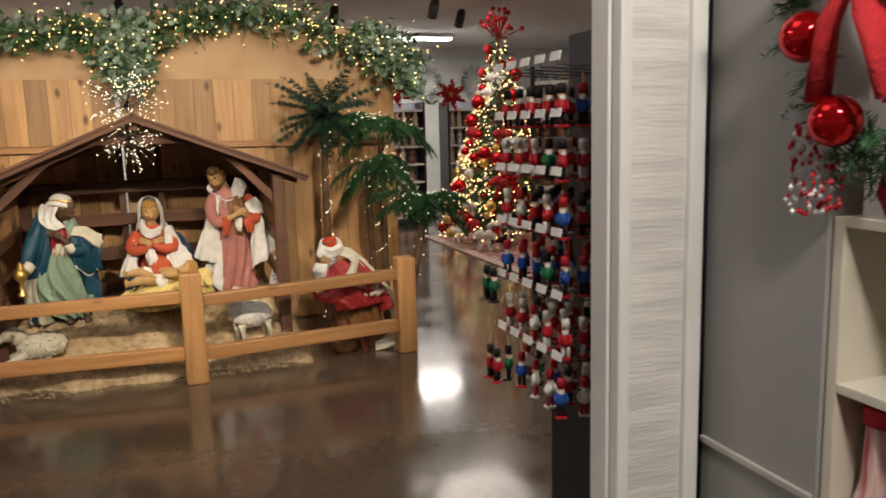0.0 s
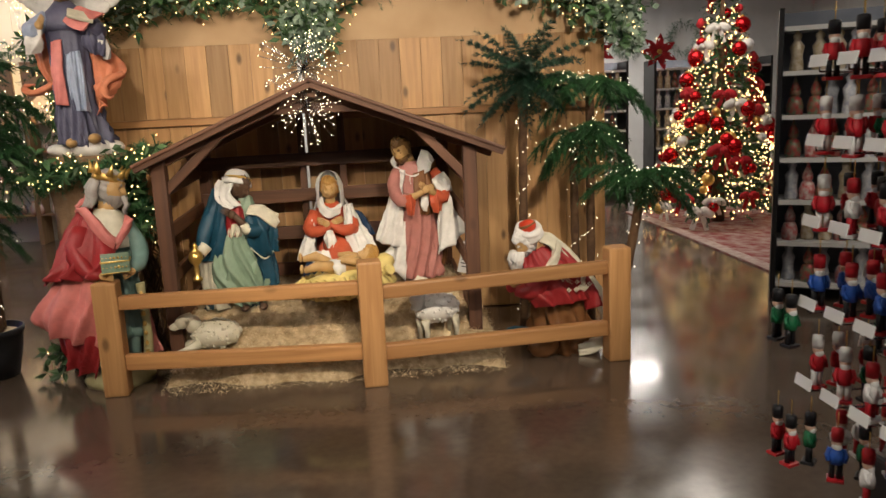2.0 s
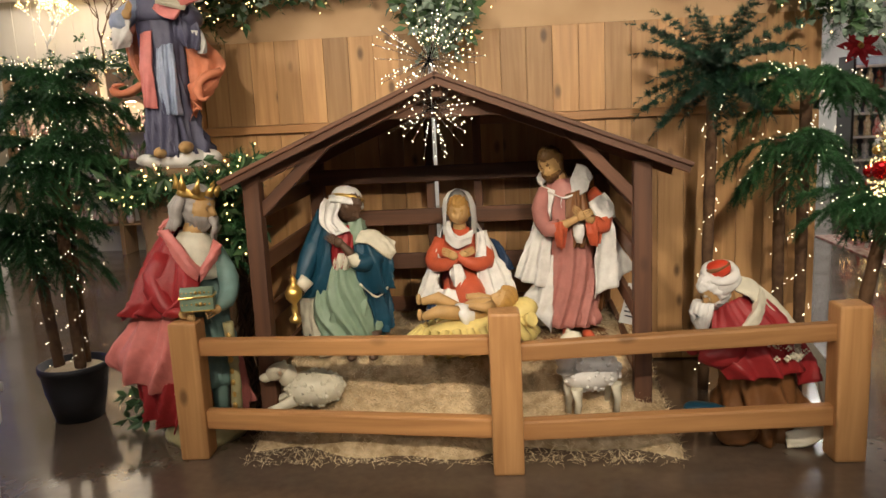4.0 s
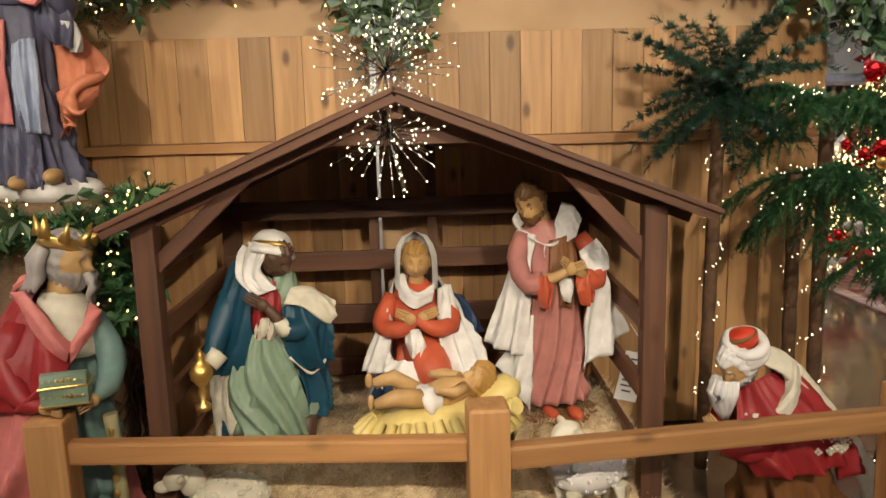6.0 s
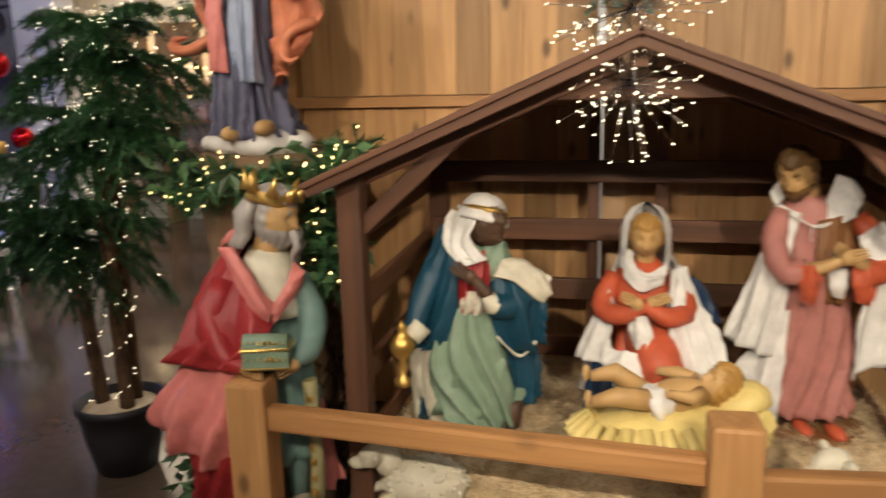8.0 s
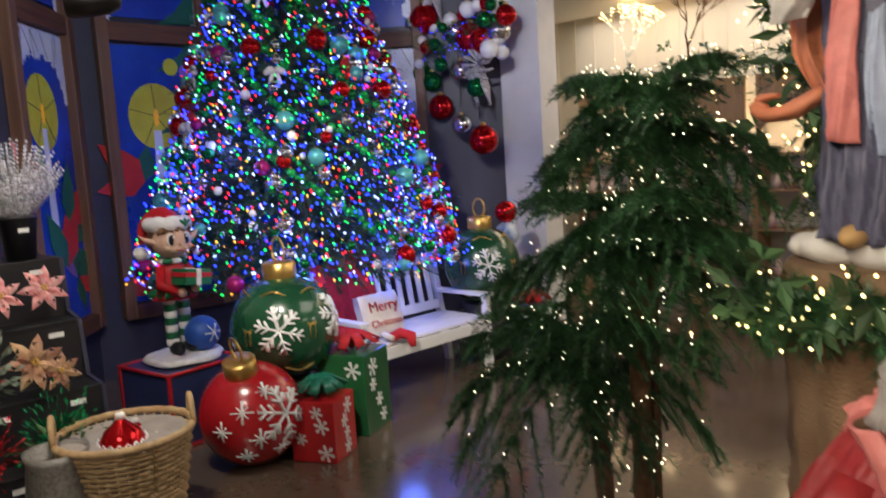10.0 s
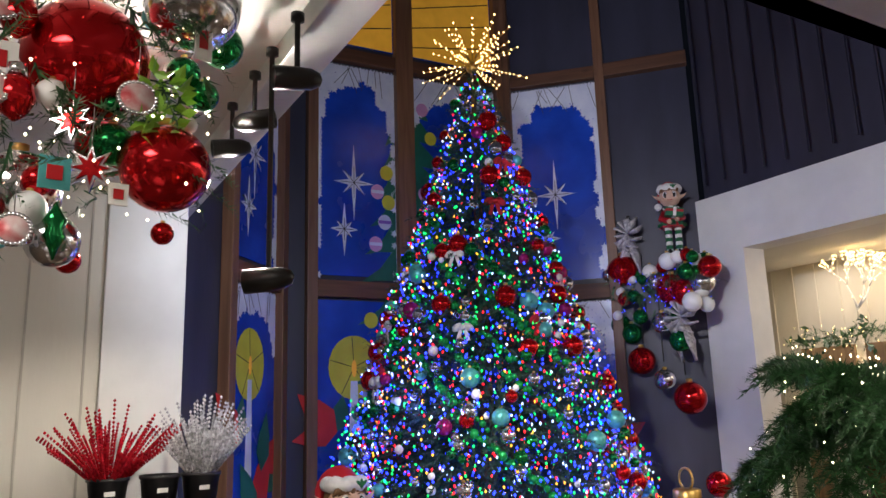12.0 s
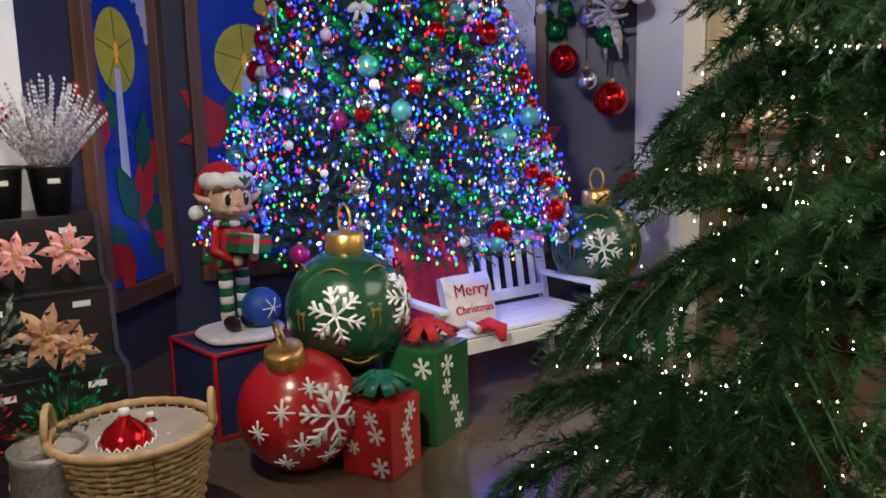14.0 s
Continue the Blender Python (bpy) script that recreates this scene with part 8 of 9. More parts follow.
rc = random.Random(77)
items = [(-0.01, 0.01, 0.65, 0.17, REDGLOSS), (0.01, 0.23, 0.36, 0.125, REDGLOSS), (0.05, 0.28, 0.86, 0.14, SILVER), (-0.1, -0.13, 0.28, 0.115, SILVER), (-0.1, 0.4, 0.82, 0.07, GREENGLOSS), (0.0, 0.27, 0.66, 0.05, GREENGLOSS), (0.0, 0.33, 0.6, 0.045, GREENGLOSS), (-0.02, 0.09, 0.42, 0.06, GREENGLOSS), (0.0, -0.25, 0.16, 0.08, REDGLOSS), (0.0, -0.04, 0.13, 0.07, SILVER), (0.05, -0.1, 0.2, 0.045, WHITE), (-0.3, 0.1, 0.5, 0.09, REDGLOSS), (-0.28, -0.05, 0.75, 0.1, GREENGLOSS)]
for i in range(26):
    items.append((rc.uniform(-0.25, 0.1), rc.uniform(-0.28, 0.32), rc.uniform(0.1, 0.85), rc.uniform(0.02, 0.045), rc.choice((REDGLOSS, GREENGLOSS, SILVER, WHITE, TEAL))))
cluster("ceiling_ornament_cluster", (-3.25, 3.85, 2.0), "ceiling-hung cluster of big red, silver and green baubles with fir", items, (90, (0.25, 0.3, 0.32), (-0.05, 0.05, 0.6)), 4, 130, BULBW)
# long drops: red bulbs, finial, snowman, cards
dr = thing("ornament_drops", (-3.25, 3.85, 2.0), "hanging ornaments on cords: red light bulbs, snowman and painted cards", "ornaments")
for y, z, h, m in ((-0.16, 0.62, 0.15, REDGLOSS), (-0.15, 0.4, 0.15, REDGLOSS)):
    bm = BM()
    lathe(bm, [(0.004, 0), (0.03, 0.02), (0.048, 0.06), (0.04, 0.1), (0.022, 0.12)], 16, (0.12, y, z))
    lathe(bm, [(0.024, 0.12), (0.024, 0.15), (0.01, 0.155)], 12, (0.12, y, z), mi=1)
    part("bulb_ornament", bm, [m, SILVER], dr)
bm = BM()
ball(bm, 0.03, (0.1, -0.19, 0.06), u=12, v=8)
ball(bm, 0.022, (0.1, -0.19, 0.1), u=12, v=8)
lathe(bm, [(0.022, 0.11), (0.015, 0.16), (0.004, 0.18)], 10, (0.1, -0.19, 0), mi=1)
part("snowman", bm, [WHITE, GREENGLOSS], dr)
bm = BM()
lathe(bm, [(0.002, -0.06), (0.012, -0.03), (0.028, 0.0), (0.02, 0.02), (0.03, 0.04), (0.012, 0.07), (0.003, 0.09)], 12, (0.1, -0.04, 0.12))
part("finial", bm, GREENGLOSS, dr)
for y, z, w, h, m in ((-0.05, 0.28, 0.075, 0.085, TEAL), (0.3, 0.72, 0.05, 0.13, PAPER), (-0.2, 0.56, 0.1, 0.1, PAPER), (-0.2, 0.85, 0.1, 0.1, PAPER), (0.1, 0.24, 0.05, 0.06, PAPER)):
    bm = BM()
    box(bm, (0.006, w, h), (0.12, y, z), (0, 0, 8), 0.002)
    box(bm, (0.004, w * 0.5, h * 0.45), (0.1245, y, z), (0, 0, 8), 0.001, 1)
    part("card", bm, [m, RED], dr)
MEDAL = mat("painted_medallion", (0.7, 0.68, 0.66), (0.5, 0.06, 0.07), 0.35, scale=14)
for y, z, r in ((-0.2, 0.7, 0.06), (-0.21, 0.47, 0.055), (0.13, 0.5, 0.055), (-0.3, 0.62, 0.05), (-0.13, 0.12, 0.045)):
    md = thing("medallion_ornament", (-3.1, 3.85 + y, 2.0 + z), "round painted medallion ornament with a beaded silver rim", "ornament", "hung ornaments")
    bm = BM()
    lathe(bm, [(0.001, -0.006), (0.8 * r, -0.006), (0.8 * r, 0.006), (0.001, 0.008)], 24, rot=(0, 80, 0))
    part("disc", bm, MEDAL, md)
    bm = BM()
    turn = pose(0, 0, 0, 0, 80, 0)
    for k in range(26):
        a = 2 * math.pi * k / 26
        ball(bm, 0.0075, turn @ Vector((0.86 * r * math.cos(a), 0.86 * r * math.sin(a), 0.002)), u=8, v=6)
    tagged(part("rim", bm, SILVER, md), kind="stuff")
    bm = BM()
    tube(bm, [(0, 0, r), (0, 0, r + 0.12)], 0.0015, 5)
    part("cord", bm, SILVER, md)
for y, z, r in ((-0.02, 0.42, 0.055), (0.03, 0.3, 0.065), (0.2, 0.74, 0.04), (-0.25, 0.3, 0.05)):
    st = thing("star_ornament", (-3.12, 3.85 + y, 2.0 + z), "eight-pointed silver star ornament with a red centre", "ornament", "hung ornaments")
    bm = BM()
    plate(bm, star_pts(0, 0, 8, r, 0.45 * r), 0.012, 0)
    part("star", bm, SILVER, st).matrix_basis = pose(0, 0, 0, 0, 0, 75)
    bm = BM()
    plate(bm, star_pts(0, 0, 8, 0.7 * r, 0.3 * r), 0.02, 0, -0.004)
    part("centre", bm, REDGLOSS, st).matrix_basis = pose(0, 0, 0, 0, 0, 75)
    bm = BM()
    tube(bm, [(0, 0, r), (0, 0, r + 0.12)], 0.0015, 5)
    part("cord", bm, SILVER, st)
lf = thing("lime_leaf_spray", (-3.14, 4.05, 2.5), "lime green glittered leaf spray among the hung ornaments", "leaf spray")
V, F = [], []
for k in range(60):
    leafblade(V, F, (rc.uniform(-0.04, 0.04), rc.uniform(-0.05, 0.05), rc.uniform(-0.09, 0.09)), (rc.gauss(0.5, 0.6), rc.gauss(0, 0.8), rc.gauss(0, 0.8)), 0.06, 0.03, rc)
tagged(fast("blades", V, F, mat("lime_glitter", (0.3, 0.55, 0.05), (0.18, 0.4, 0.04), 0.4), lf), kind="stuff")
# wire grid that carries it
gr = thing("ceiling_grid", (-3.4, 3.85, 2.9), "black wire grid fixed under the ceiling", "grid")
for k in range(9):
    bm = BM()
    tube(bm, [(-0.5, -0.6 + 0.12 * k, 0.0), (0.3, -0.6 + 0.12 * k, 0.0)], 0.004, 5)
    part("wire", bm, BLACKMETAL, gr)
for x in (-0.5, -0.3, -0.1, 0.1, 0.3):
    bm = BM()
    tube(bm, [(x, -0.6, 0.006), (x, 0.4, 0.006)], 0.004, 5)
    part("wire", bm, BLACKMETAL, gr)
for x, y in ((-0.5, -0.6), (0.3, 0.36), (-0.5, 0.36), (0.3, -0.6)):
    bm = BM()
    tube(bm, [(x, y, 0), (x, y, 0.1)], 0.004, 5)
    part("hanger", bm, BLACKMETAL, gr)

# cluster on the dark wall by the header
items = [(0.1, 0.05, 0.0, 0.1, REDGLOSS), (-0.35, 0, 0.22, 0.11, REDGLOSS), (0.28, -0.02, -0.05, 0.09, REDGLOSS), (-0.3, 0, -0.3, 0.07, GREENGLOSS), (-0.42, 0, -0.22, 0.08, GREENGLOSS), (-0.22, 0, -0.52, 0.09, REDGLOSS), (0.02, 0, -0.25, 0.07, SILVER), (0.0, 0, -0.68, 0.07, SILVER), (0.22, 0, -0.82, 0.1, REDGLOSS), (0.18, 0, -0.4, 0.07, GREENGLOSS), (0.42, 0, 0.0, 0.08, SILVER), (0.5, 0, 0.1, 0.07, REDGLOSS), (-0.5, 0, 0.02, 0.08, REDGLOSS)]
for i in range(30):
    items.append((rc.uniform(-0.5, 0.5), rc.uniform(-0.15, 0.1), rc.uniform(-0.2, 0.2), rc.uniform(0.03, 0.06), rc.choice((REDGLOSS, SILVER, GREENGLOSS, WHITE))))
items = [(1.15 * x, y, 1.1 * z, 1.3 * r, m) for x, y, z, r, m in items]
wc = cluster("wall_ornament_cluster", (-5.74, 8.5, 2.6), "hanging cluster of red, green and silver baubles with coloured lights", items, (60, (0.5, 0.12, 0.15), (0, 0, 0)), 8, 120, COLOURS[0][0])
for x, y, z in ((0.22, 0, -0.72), (0.0, 0, -0.6), (-0.22, 0, -0.43), (-0.3, 0, -0.23)):
    bm = BM()
    tube(bm, [(x, y, z), (x, y, 0.0)], 0.006, 5)
    part("ribbon", bm, mat("black_ribbon", (0.02, 0.02, 0.02), None, 0.6), wc)
for s, x, z in ((1, -0.28, 0.55), (2, 0.25, -0.25)):
    sheer = mat("sheer_spotted_ribbon", (0.6, 0.57, 0.58), (0.25, 0.24, 0.26), 0.4, scale=40)
    for k in range(10):
        a = 2 * math.pi * k / 10
        bm = BM()
        tube(bm, [(x, 0, z), (x + 0.12 * math.cos(a), -0.05, z + 0.12 * math.sin(a)), (x + 0.17 * math.cos(a + 0.3), 0, z + 0.17 * math.sin(a + 0.3))], [0.02, 0.05, 0.02], 7, 0, 0.35)
        part("bow_loop", bm, sheer, wc)
    for q, e in ((-0.06, -0.04), (0.08, 0.1)):
        bm = BM()
        tube(bm, [(x, 0, z), (x + q, -0.02, z - 0.2), (x + e, 0, z - 0.36)], [0.03, 0.06, 0.05], 8, 0, 0.3)
        part("bow_tail", bm, sheer, wc)
bm = BM()
box(bm, (0.06, 0.3, 0.06), (0, 0.1, 0.05), bev=0.005)
part("bracket", bm, BLACKMETAL, wc)
doll("elf_doll", (-5.6, 8.6, 2.84), 43, 0.72, "elf doll in red and green sitting above the hanging ornaments", False)


# ---- track lights ----
def track_head(at, aim, label="black cylindrical track spotlight under the ceiling edge", rod=0.0, size=1.0):
    root = thing("track_light", at, label, "spotlight", "track spotlights")
    bm = BM()
    lathe(bm, [(0.014 * size, 0.0), (0.016 * size, 0.03), (0.009, 0.045), (0.009, 0.07 + rod), (0.022, 0.075 + rod), (0.022, 0.1 + rod)], 12)
    part("stem", bm, BLACKMETAL, root)
    d = (Vector(aim) - Vector(at)).normalized()
    m = d.to_track_quat("Z", "Y").to_matrix().to_4x4()
    bm = BM()
    lathe(bm, [(0.004, -0.13), (0.035, -0.115), (0.055, -0.07), (0.06, 0.0), (0.06, 0.12), (0.056, 0.122), (0.053, 0.1), (0.05, 0.06)], 24)
    can = part("can", bm, BLACKMETAL, root)
    can.matrix_basis = m @ Matrix.Scale(size, 4)
    bm = BM()
    lathe(bm, [(0.05, 0.062), (0.03, 0.07), (0.001, 0.072)], 20)
    part("lamp", bm, mat("lamp_glass", (1.0, 0.95, 0.85), None, 0.3, glow=9), can, "bright lamp face")
    return root


track_head((-3.2, 4.45, 2.69), (-3.3, 3.4, 2.6), rod=0.12, size=0.62)
track_head((-3.675, 4.45, 2.72), (-3.1, 5.4, 2.85), rod=0.09, size=0.62)
track_head((-4.0, 4.45, 2.72), (-4.1, 3.4, 2.55), rod=0.09, size=0.62)
track_head((-3.466, 4.45, 2.1), (-4.0, 3.6, 2.02), "black pendant spotlight on a long rod", 0.71, 0.66)
for x, y in ((-0.9, 0.9), (0.9, 0.9), (1.9, 3.9), (-2.3, 3.4), (3.1, 8.9), (3.7, 9.6), (2.03, 9.55), (0.9, 9.7), (-0.4, 9.6)):
    track_head((x, y, 2.9), (x, y + 1.2, 1.4))

# ---- back room beyond the opening ----
def arch_cabinet(at, n, label):
    root = thing("arched_cabinet", at, label, "cabinet")
    W = 0.62
    PALE = wood("pale_arch_wood", (0.42, 0.27, 0.14), (0.3, 0.18, 0.09), 2, 0.5, 0.3)
    for i in range(n):
        x = i * W
        bm = BM()
        out = [(x - W / 2, 0.0), (x + W / 2, 0.0), (x + W / 2, 2.12), (x - W / 2, 2.12)]
        r = W / 2 - 0.05
        arc = [(x + r * math.cos(t), 1.5 + r * math.sin(t)) for t in [math.pi * k / 12 for k in range(13)]]
        # jambs and spandrel
        box(bm, (0.05, 0.3, 1.5), (x - W / 2 + 0.025, 0.15, 0.75), bev=0.004)
        part("jamb", bm, PALE, root)
        bm = BM()
        plate(bm, arc + [(x - r, 2.12), (x + r, 2.12)], 0.03)
        part("arch_front", bm, PALE, root)
        for z in (0.35, 0.75, 1.1, 1.42):
            bm = BM()
            box(bm, (W - 0.06, 0.28, 0.02), (x, 0.16, z))
            part("shelf", bm, PALE, root)
        bm = BM()
        box(bm, (W - 0.05, 0.02, 2.1), (x, 0.32, 1.05))
        part("back", bm, CREAM, root)
        bm = BM()
        box(bm, (W - 0.2, 0.06, 0.02), (x, 0.06, 1.76))
        part("strip_lamp", bm, mat("warm_strip", (1.0, 0.75, 0.42), None, 0.4, glow=18), root)
    return root


arch_cabinet((-5.4, 10.2, 0), 6, "pale timber cabinet with lit arched bays full of ornaments")
rb = random.Random(5)
sh = None
for i in range(150):
    x, z = -5.65 + rb.uniform(0, 3.4), rb.choice((0.36, 0.76, 1.11, 1.43))
    if sh is None:
        sh = thing("shelf_ornament", (x, 10.3, z), "small glass ornament on a lit cabinet shelf", "ornament", "cabinet ornaments")
        bm = BM()
        lathe(bm, [(0.03, 0), (0.045, 0.05), (0.03, 0.1), (0.012, 0.13), (0.02, 0.16)], 10)
        part("body", bm, mat("shelf_glass_mix", (0.7, 0.65, 0.6), (0.5, 0.12, 0.1), 0.2, 0.2, scale=3, vary=0.5), sh)
    else:
        copy_thing(sh, pose(x, 10.3 + rb.uniform(-0.05, 0.05), z + 0.001, 0, 0, rb.uniform(0, 360)))
garland("cabinet_garland", [(-5.7, 10.25, 2.2), (-4.6, 10.2, 2.22), (-3.8, 10.2, 2.22), (-2.6, 10.2, 2.22)], "fir garland with white lights along the cabinet top", 0.18, 170, 60, 170, 15, 30)


def twig_tree(at, h, label, seed, lights):
    root = thing("twig_tree", at, label, "twig tree", "twig trees")
    rng = random.Random(seed)
    bm = BM()
    tips = []

    def grow(p, d, ln, r, lev):
        q = p + d * ln
        tube(bm, [p, (p + q) / 2 + Vector((rng.uniform(-1, 1), rng.uniform(-1, 1), 0)) * 0.02, q], [r, r * 0.85, r * 0.6], 5)
        tips.append(q)
        tips.append((p + q) / 2)
        if lev:
            for k in range(3):
                grow(q, (d + Vector((rng.uniform(-0.7, 0.7), rng.uniform(-0.4, 0.4), rng.uniform(-0.1, 0.5)))).normalized(), ln * 0.68, r * 0.6, lev - 1)

    grow(Vector((0, 0, 0)), Vector((0, 0, 1)), h * 0.36, 0.018, 4)
    part("branches", bm, BARK if not lights else WHITE, root)
    if lights:
        bulbs(root, tips, 0.007, BULB)
    return root


twig_tree((-5.15, 10.35, 2.12), 0.9, "white twig tree covered with warm lights on the cabinet", 4, True)
twig_tree((-4.5, 10.35, 2.12), 0.95, "bare brown twig tree on the cabinet", 5, False)
twig_tree((-3.8, 10.35, 2.12), 0.9, "white twig tree covered with warm lights on the cabinet", 6, True)
wall("wall_back_room", (-2.6, 10.75), (-7.0, 10.75), 0, 3.0, 0.1, CREAM, "cream board wall behind the lit cabinets")
bm = BM()
for x in np.arange(-6.8, -2.7, 0.25):
    box(bm, (0.014, 0.014, 3.0), (x, 10.745, 1.5))
struct("trim_back_room", bm, CREAM, "vertical battens on the back room wall")

# ---- doorway pier ----
bm = BM()
box(bm, (0.25, 0.09, 3.0), (1.25, 1.815, 1.5))
struct("wall_pier", bm, GREYWALL, "end of a wall beside the walkway")
pier = new("door_1")
tagged(pier, "whitewashed board casing on the end of the wall", "casing", kind="structure")
bm = BM()
box(bm, (0.19, 0.02, 2.98), (1.245, 1.76, 1.49))
part("casing_board", bm, WHITEWASH, pier)
for x, w in ((1.138, 0.035), (1.36, 0.05)):
    bm = BM()
    box(bm, (w, 0.045, 2.98), (x, 1.755, 1.49), bev=0.008)
    part("casing_strip", bm, WHITE, pier)
bm = BM()
box(bm, (0.012, 0.085, 2.98), (1.118, 1.822, 1.49), bev=0.004)
part("casing_side", bm, WHITE, pier)
bm = BM()
box(bm, (0.1, 0.41, 3.0), (1.46, 1.545, 1.5))
box(bm, (0.1, 5.6, 3.0), (1.8, -1.45, 1.5))
struct("wall_passage", bm, GREYWALL, "grey painted wall along the passage")
bm = BM()
box(bm, (0.014, 0.4, 0.02), (1.404, 1.545, 0.575), bev=0.004)
struct("trim_dado", bm, mat("grey_dado_trim", (0.42, 0.4, 0.38), None, 0.5), "thin dado rail on the grey wall")

# shelf unit with festive goods beside the passage
su = thing("shelf_unit", (1.57, 0.88, 0), "cream painted open shelf unit with festive goods", "shelf")
IVORY = mat("ivory_paint", (0.66, 0.62, 0.53), (0.58, 0.54, 0.45), 0.5, scale=4, bump=0.08)
for y in (-0.44, 0.44):
    bm = BM()
    box(bm, (0.3, 0.03, 1.25), (0, y, 0.625), bev=0.004)
    part("side", bm, IVORY, su)
for z in (0.08, 0.5, 0.86, 1.24):
    bm = BM()
    box(bm, (0.3, 0.85, 0.025), (0, 0, z), bev=0.004)
    part("board", bm, IVORY, su)
bm = BM()
box(bm, (0.015, 0.85, 1.2), (0.14, 0, 0.64))
part("back", bm, IVORY, su)
STRIPE = mat("striped_ticking", (0.75, 0.7, 0.66), (0.45, 0.05, 0.06), 0.8, scale=3, stretch=(1, 22, 1))
for i in range(4):
    ss = thing("striped_stocking", (1.5, 1.24 - 0.1 * i, 0.515), "red and white striped stocking leaning on the shelf", "stocking", "striped stockings")
    bm = BM()
    tube(bm, [(0, 0, 0.3), (0.0, 0.01, 0.12), (-0.02, 0.02, 0.05), (-0.08, 0.04, 0.04)], [0.04, 0.038, 0.04, 0.025], 10)
    part("sock", bm, STRIPE, ss)
    bm = BM()
    tube(bm, [(0, 0, 0.27), (0, 0, 0.31)], 0.046, 12)
    part("cuff", bm, REDFABRIC, ss)
gn = thing("gnome_figure", (1.52, 1.2, 1.255), "white-bearded gnome figure with a red hat", "figure")
bm = BM()
lathe(bm, [(0.07, 0), (0.09, 0.05), (0.07, 0.16)], 18)
part("body", bm, REDFABRIC, gn)
bm = BM()
ball(bm, 0.085, (-0.03, -0.02, 0.16), (0.8, 0.9, 1.5), u=16, v=12)
part("beard", bm, WHITEFABRIC, gn)
bm = BM()
lathe(bm, [(0.09, 0.24), (0.06, 0.34), (0.02, 0.5)], 16)
part("hat", bm, REDFABRIC, gn)
# wreath with bow
wr = thing("fir_wreath", (1.44, 1.22, 1.66), "fir wreath with red ribbon bow, baubles and beads", "wreath")
V, F = [], []
rw = random.Random(6)
for i in range(190):
    a = rw.uniform(0, 6.283)
    p = Vector((rw.uniform(-0.05, 0.05), 0.2 * math.cos(a), 0.26 * math.sin(a)))
    sprig(V, F, p, (rw.gauss(-0.3, 0.6), rw.gauss(0, 0.7) + math.cos(a) * 0.6, rw.gauss(0, 0.6) + math.sin(a) * 0.5), 0.1, 0.045, 26, 0.2, rw)
tagged(fast("fir_twigs", V, F, NEEDLE, wr), kind="stuff")
for q in (-1, 1):
    bm = BM()
    tube(bm, [(-0.1, 0, 0.12), (-0.14, 0.1 * q, 0.2), (-0.12, 0.2 * q, 0.14), (-0.1, 0.12 * q, 0.1), (-0.1, 0, 0.12)], [0.02, 0.05, 0.06, 0.045, 0.02], 10, 0, 0.4)
    part("bow_loop", bm, REDFABRIC, wr)
    bm = BM()
    tube(bm, [(-0.1, 0, 0.12), (-0.13, 0.05 * q, 0.0), (-0.12, 0.08 * q, -0.16)], [0.02, 0.04, 0.03], 8, 0, 0.35)
    part("bow_tail", bm, REDFABRIC, wr)
for y, z in ((0.14, -0.02), (0.05, -0.2), (-0.12, 0.1)):
    bm = BM()
    ball(bm, 0.055, (-0.1, y, z), u=18, v=12)
    part("bauble", bm, REDGLOSS, wr)
V, F = [], []
for i in range(160):
    gem(V, F, (-0.08 + rw.uniform(-0.03, 0.03), 0.12 + rw.uniform(-0.06, 0.06), -0.2 - 0.2 * rw.random()), 0.007)
tagged(fast("bead_sprays", V, F, [REDBEAD, SILVERBEAD], wr, [(i // 8) % 2 for i in range(len(F))]), kind="stuff")


# ---- nutcracker ornament stand ----
def nutcracker(kind):
    """Small hanging soldier ornament, about 12 cm."""
    coat, hat, trousers, base = kind
    root = thing("nutcracker_ornament", (0, 0, 0), "small painted nutcracker soldier ornament on a peg hook", "ornament", "nutcracker ornaments")
    bm = BM()
    box(bm, (0.036, 0.03, 0.008), (0, 0, 0.004), bev=0.002)
    part("base", bm, base, root)
    for x in (-0.008, 0.008):
        bm = BM()
        lathe(bm, [(0.0065, 0.008), (0.006, 0.03), (0.007, 0.045)], 8, (x, 0, 0))
        part("leg", bm, trousers, root)
    bm = BM()
    lathe(bm, [(0.014, 0.043), (0.016, 0.06), (0.013, 0.078), (0.006, 0.083)], 12)
    part("coat", bm, coat, root)
    for s in (-1, 1):
        bm = BM()
        tube(bm, [(0.014 * s, 0, 0.078), (0.02 * s, -0.003, 0.062), (0.016 * s, -0.01, 0.05)], 0.005, 6)
        part("arm", bm, coat, root)
    bm = BM()
    ball(bm, 0.012, (0, 0, 0.092), u=12, v=8)
    part("head", bm, EFLESH, root)
    bm = BM()
    ball(bm, 0.012, (0, -0.005, 0.085), (0.9, 0.7, 0.9), u=10, v=7)
    part("beard", bm, EWHITE, root)
    bm = BM()
    lathe(bm, [(0.0125, 0.097), (0.0135, 0.118), (0.012, 0.126), (0.003, 0.128)], 12)
    part("hat", bm, hat, root)
    bm = BM()
    tube(bm, [(0, 0, 0.127), (0.0, 0, 0.165)], 0.0012, 4)
    part("thread", bm, GOLD, root)
    return root


KINDS = [(ERED, EBLACK, EBLACK, RED), (EGREEN, EBLACK, EBLACK, BLACK), (ERED, EWHITE, EWHITE, RED), (EWHITE, ERED, ERED, EWHITE), (EBLUE, ERED, EBLACK, RED)]


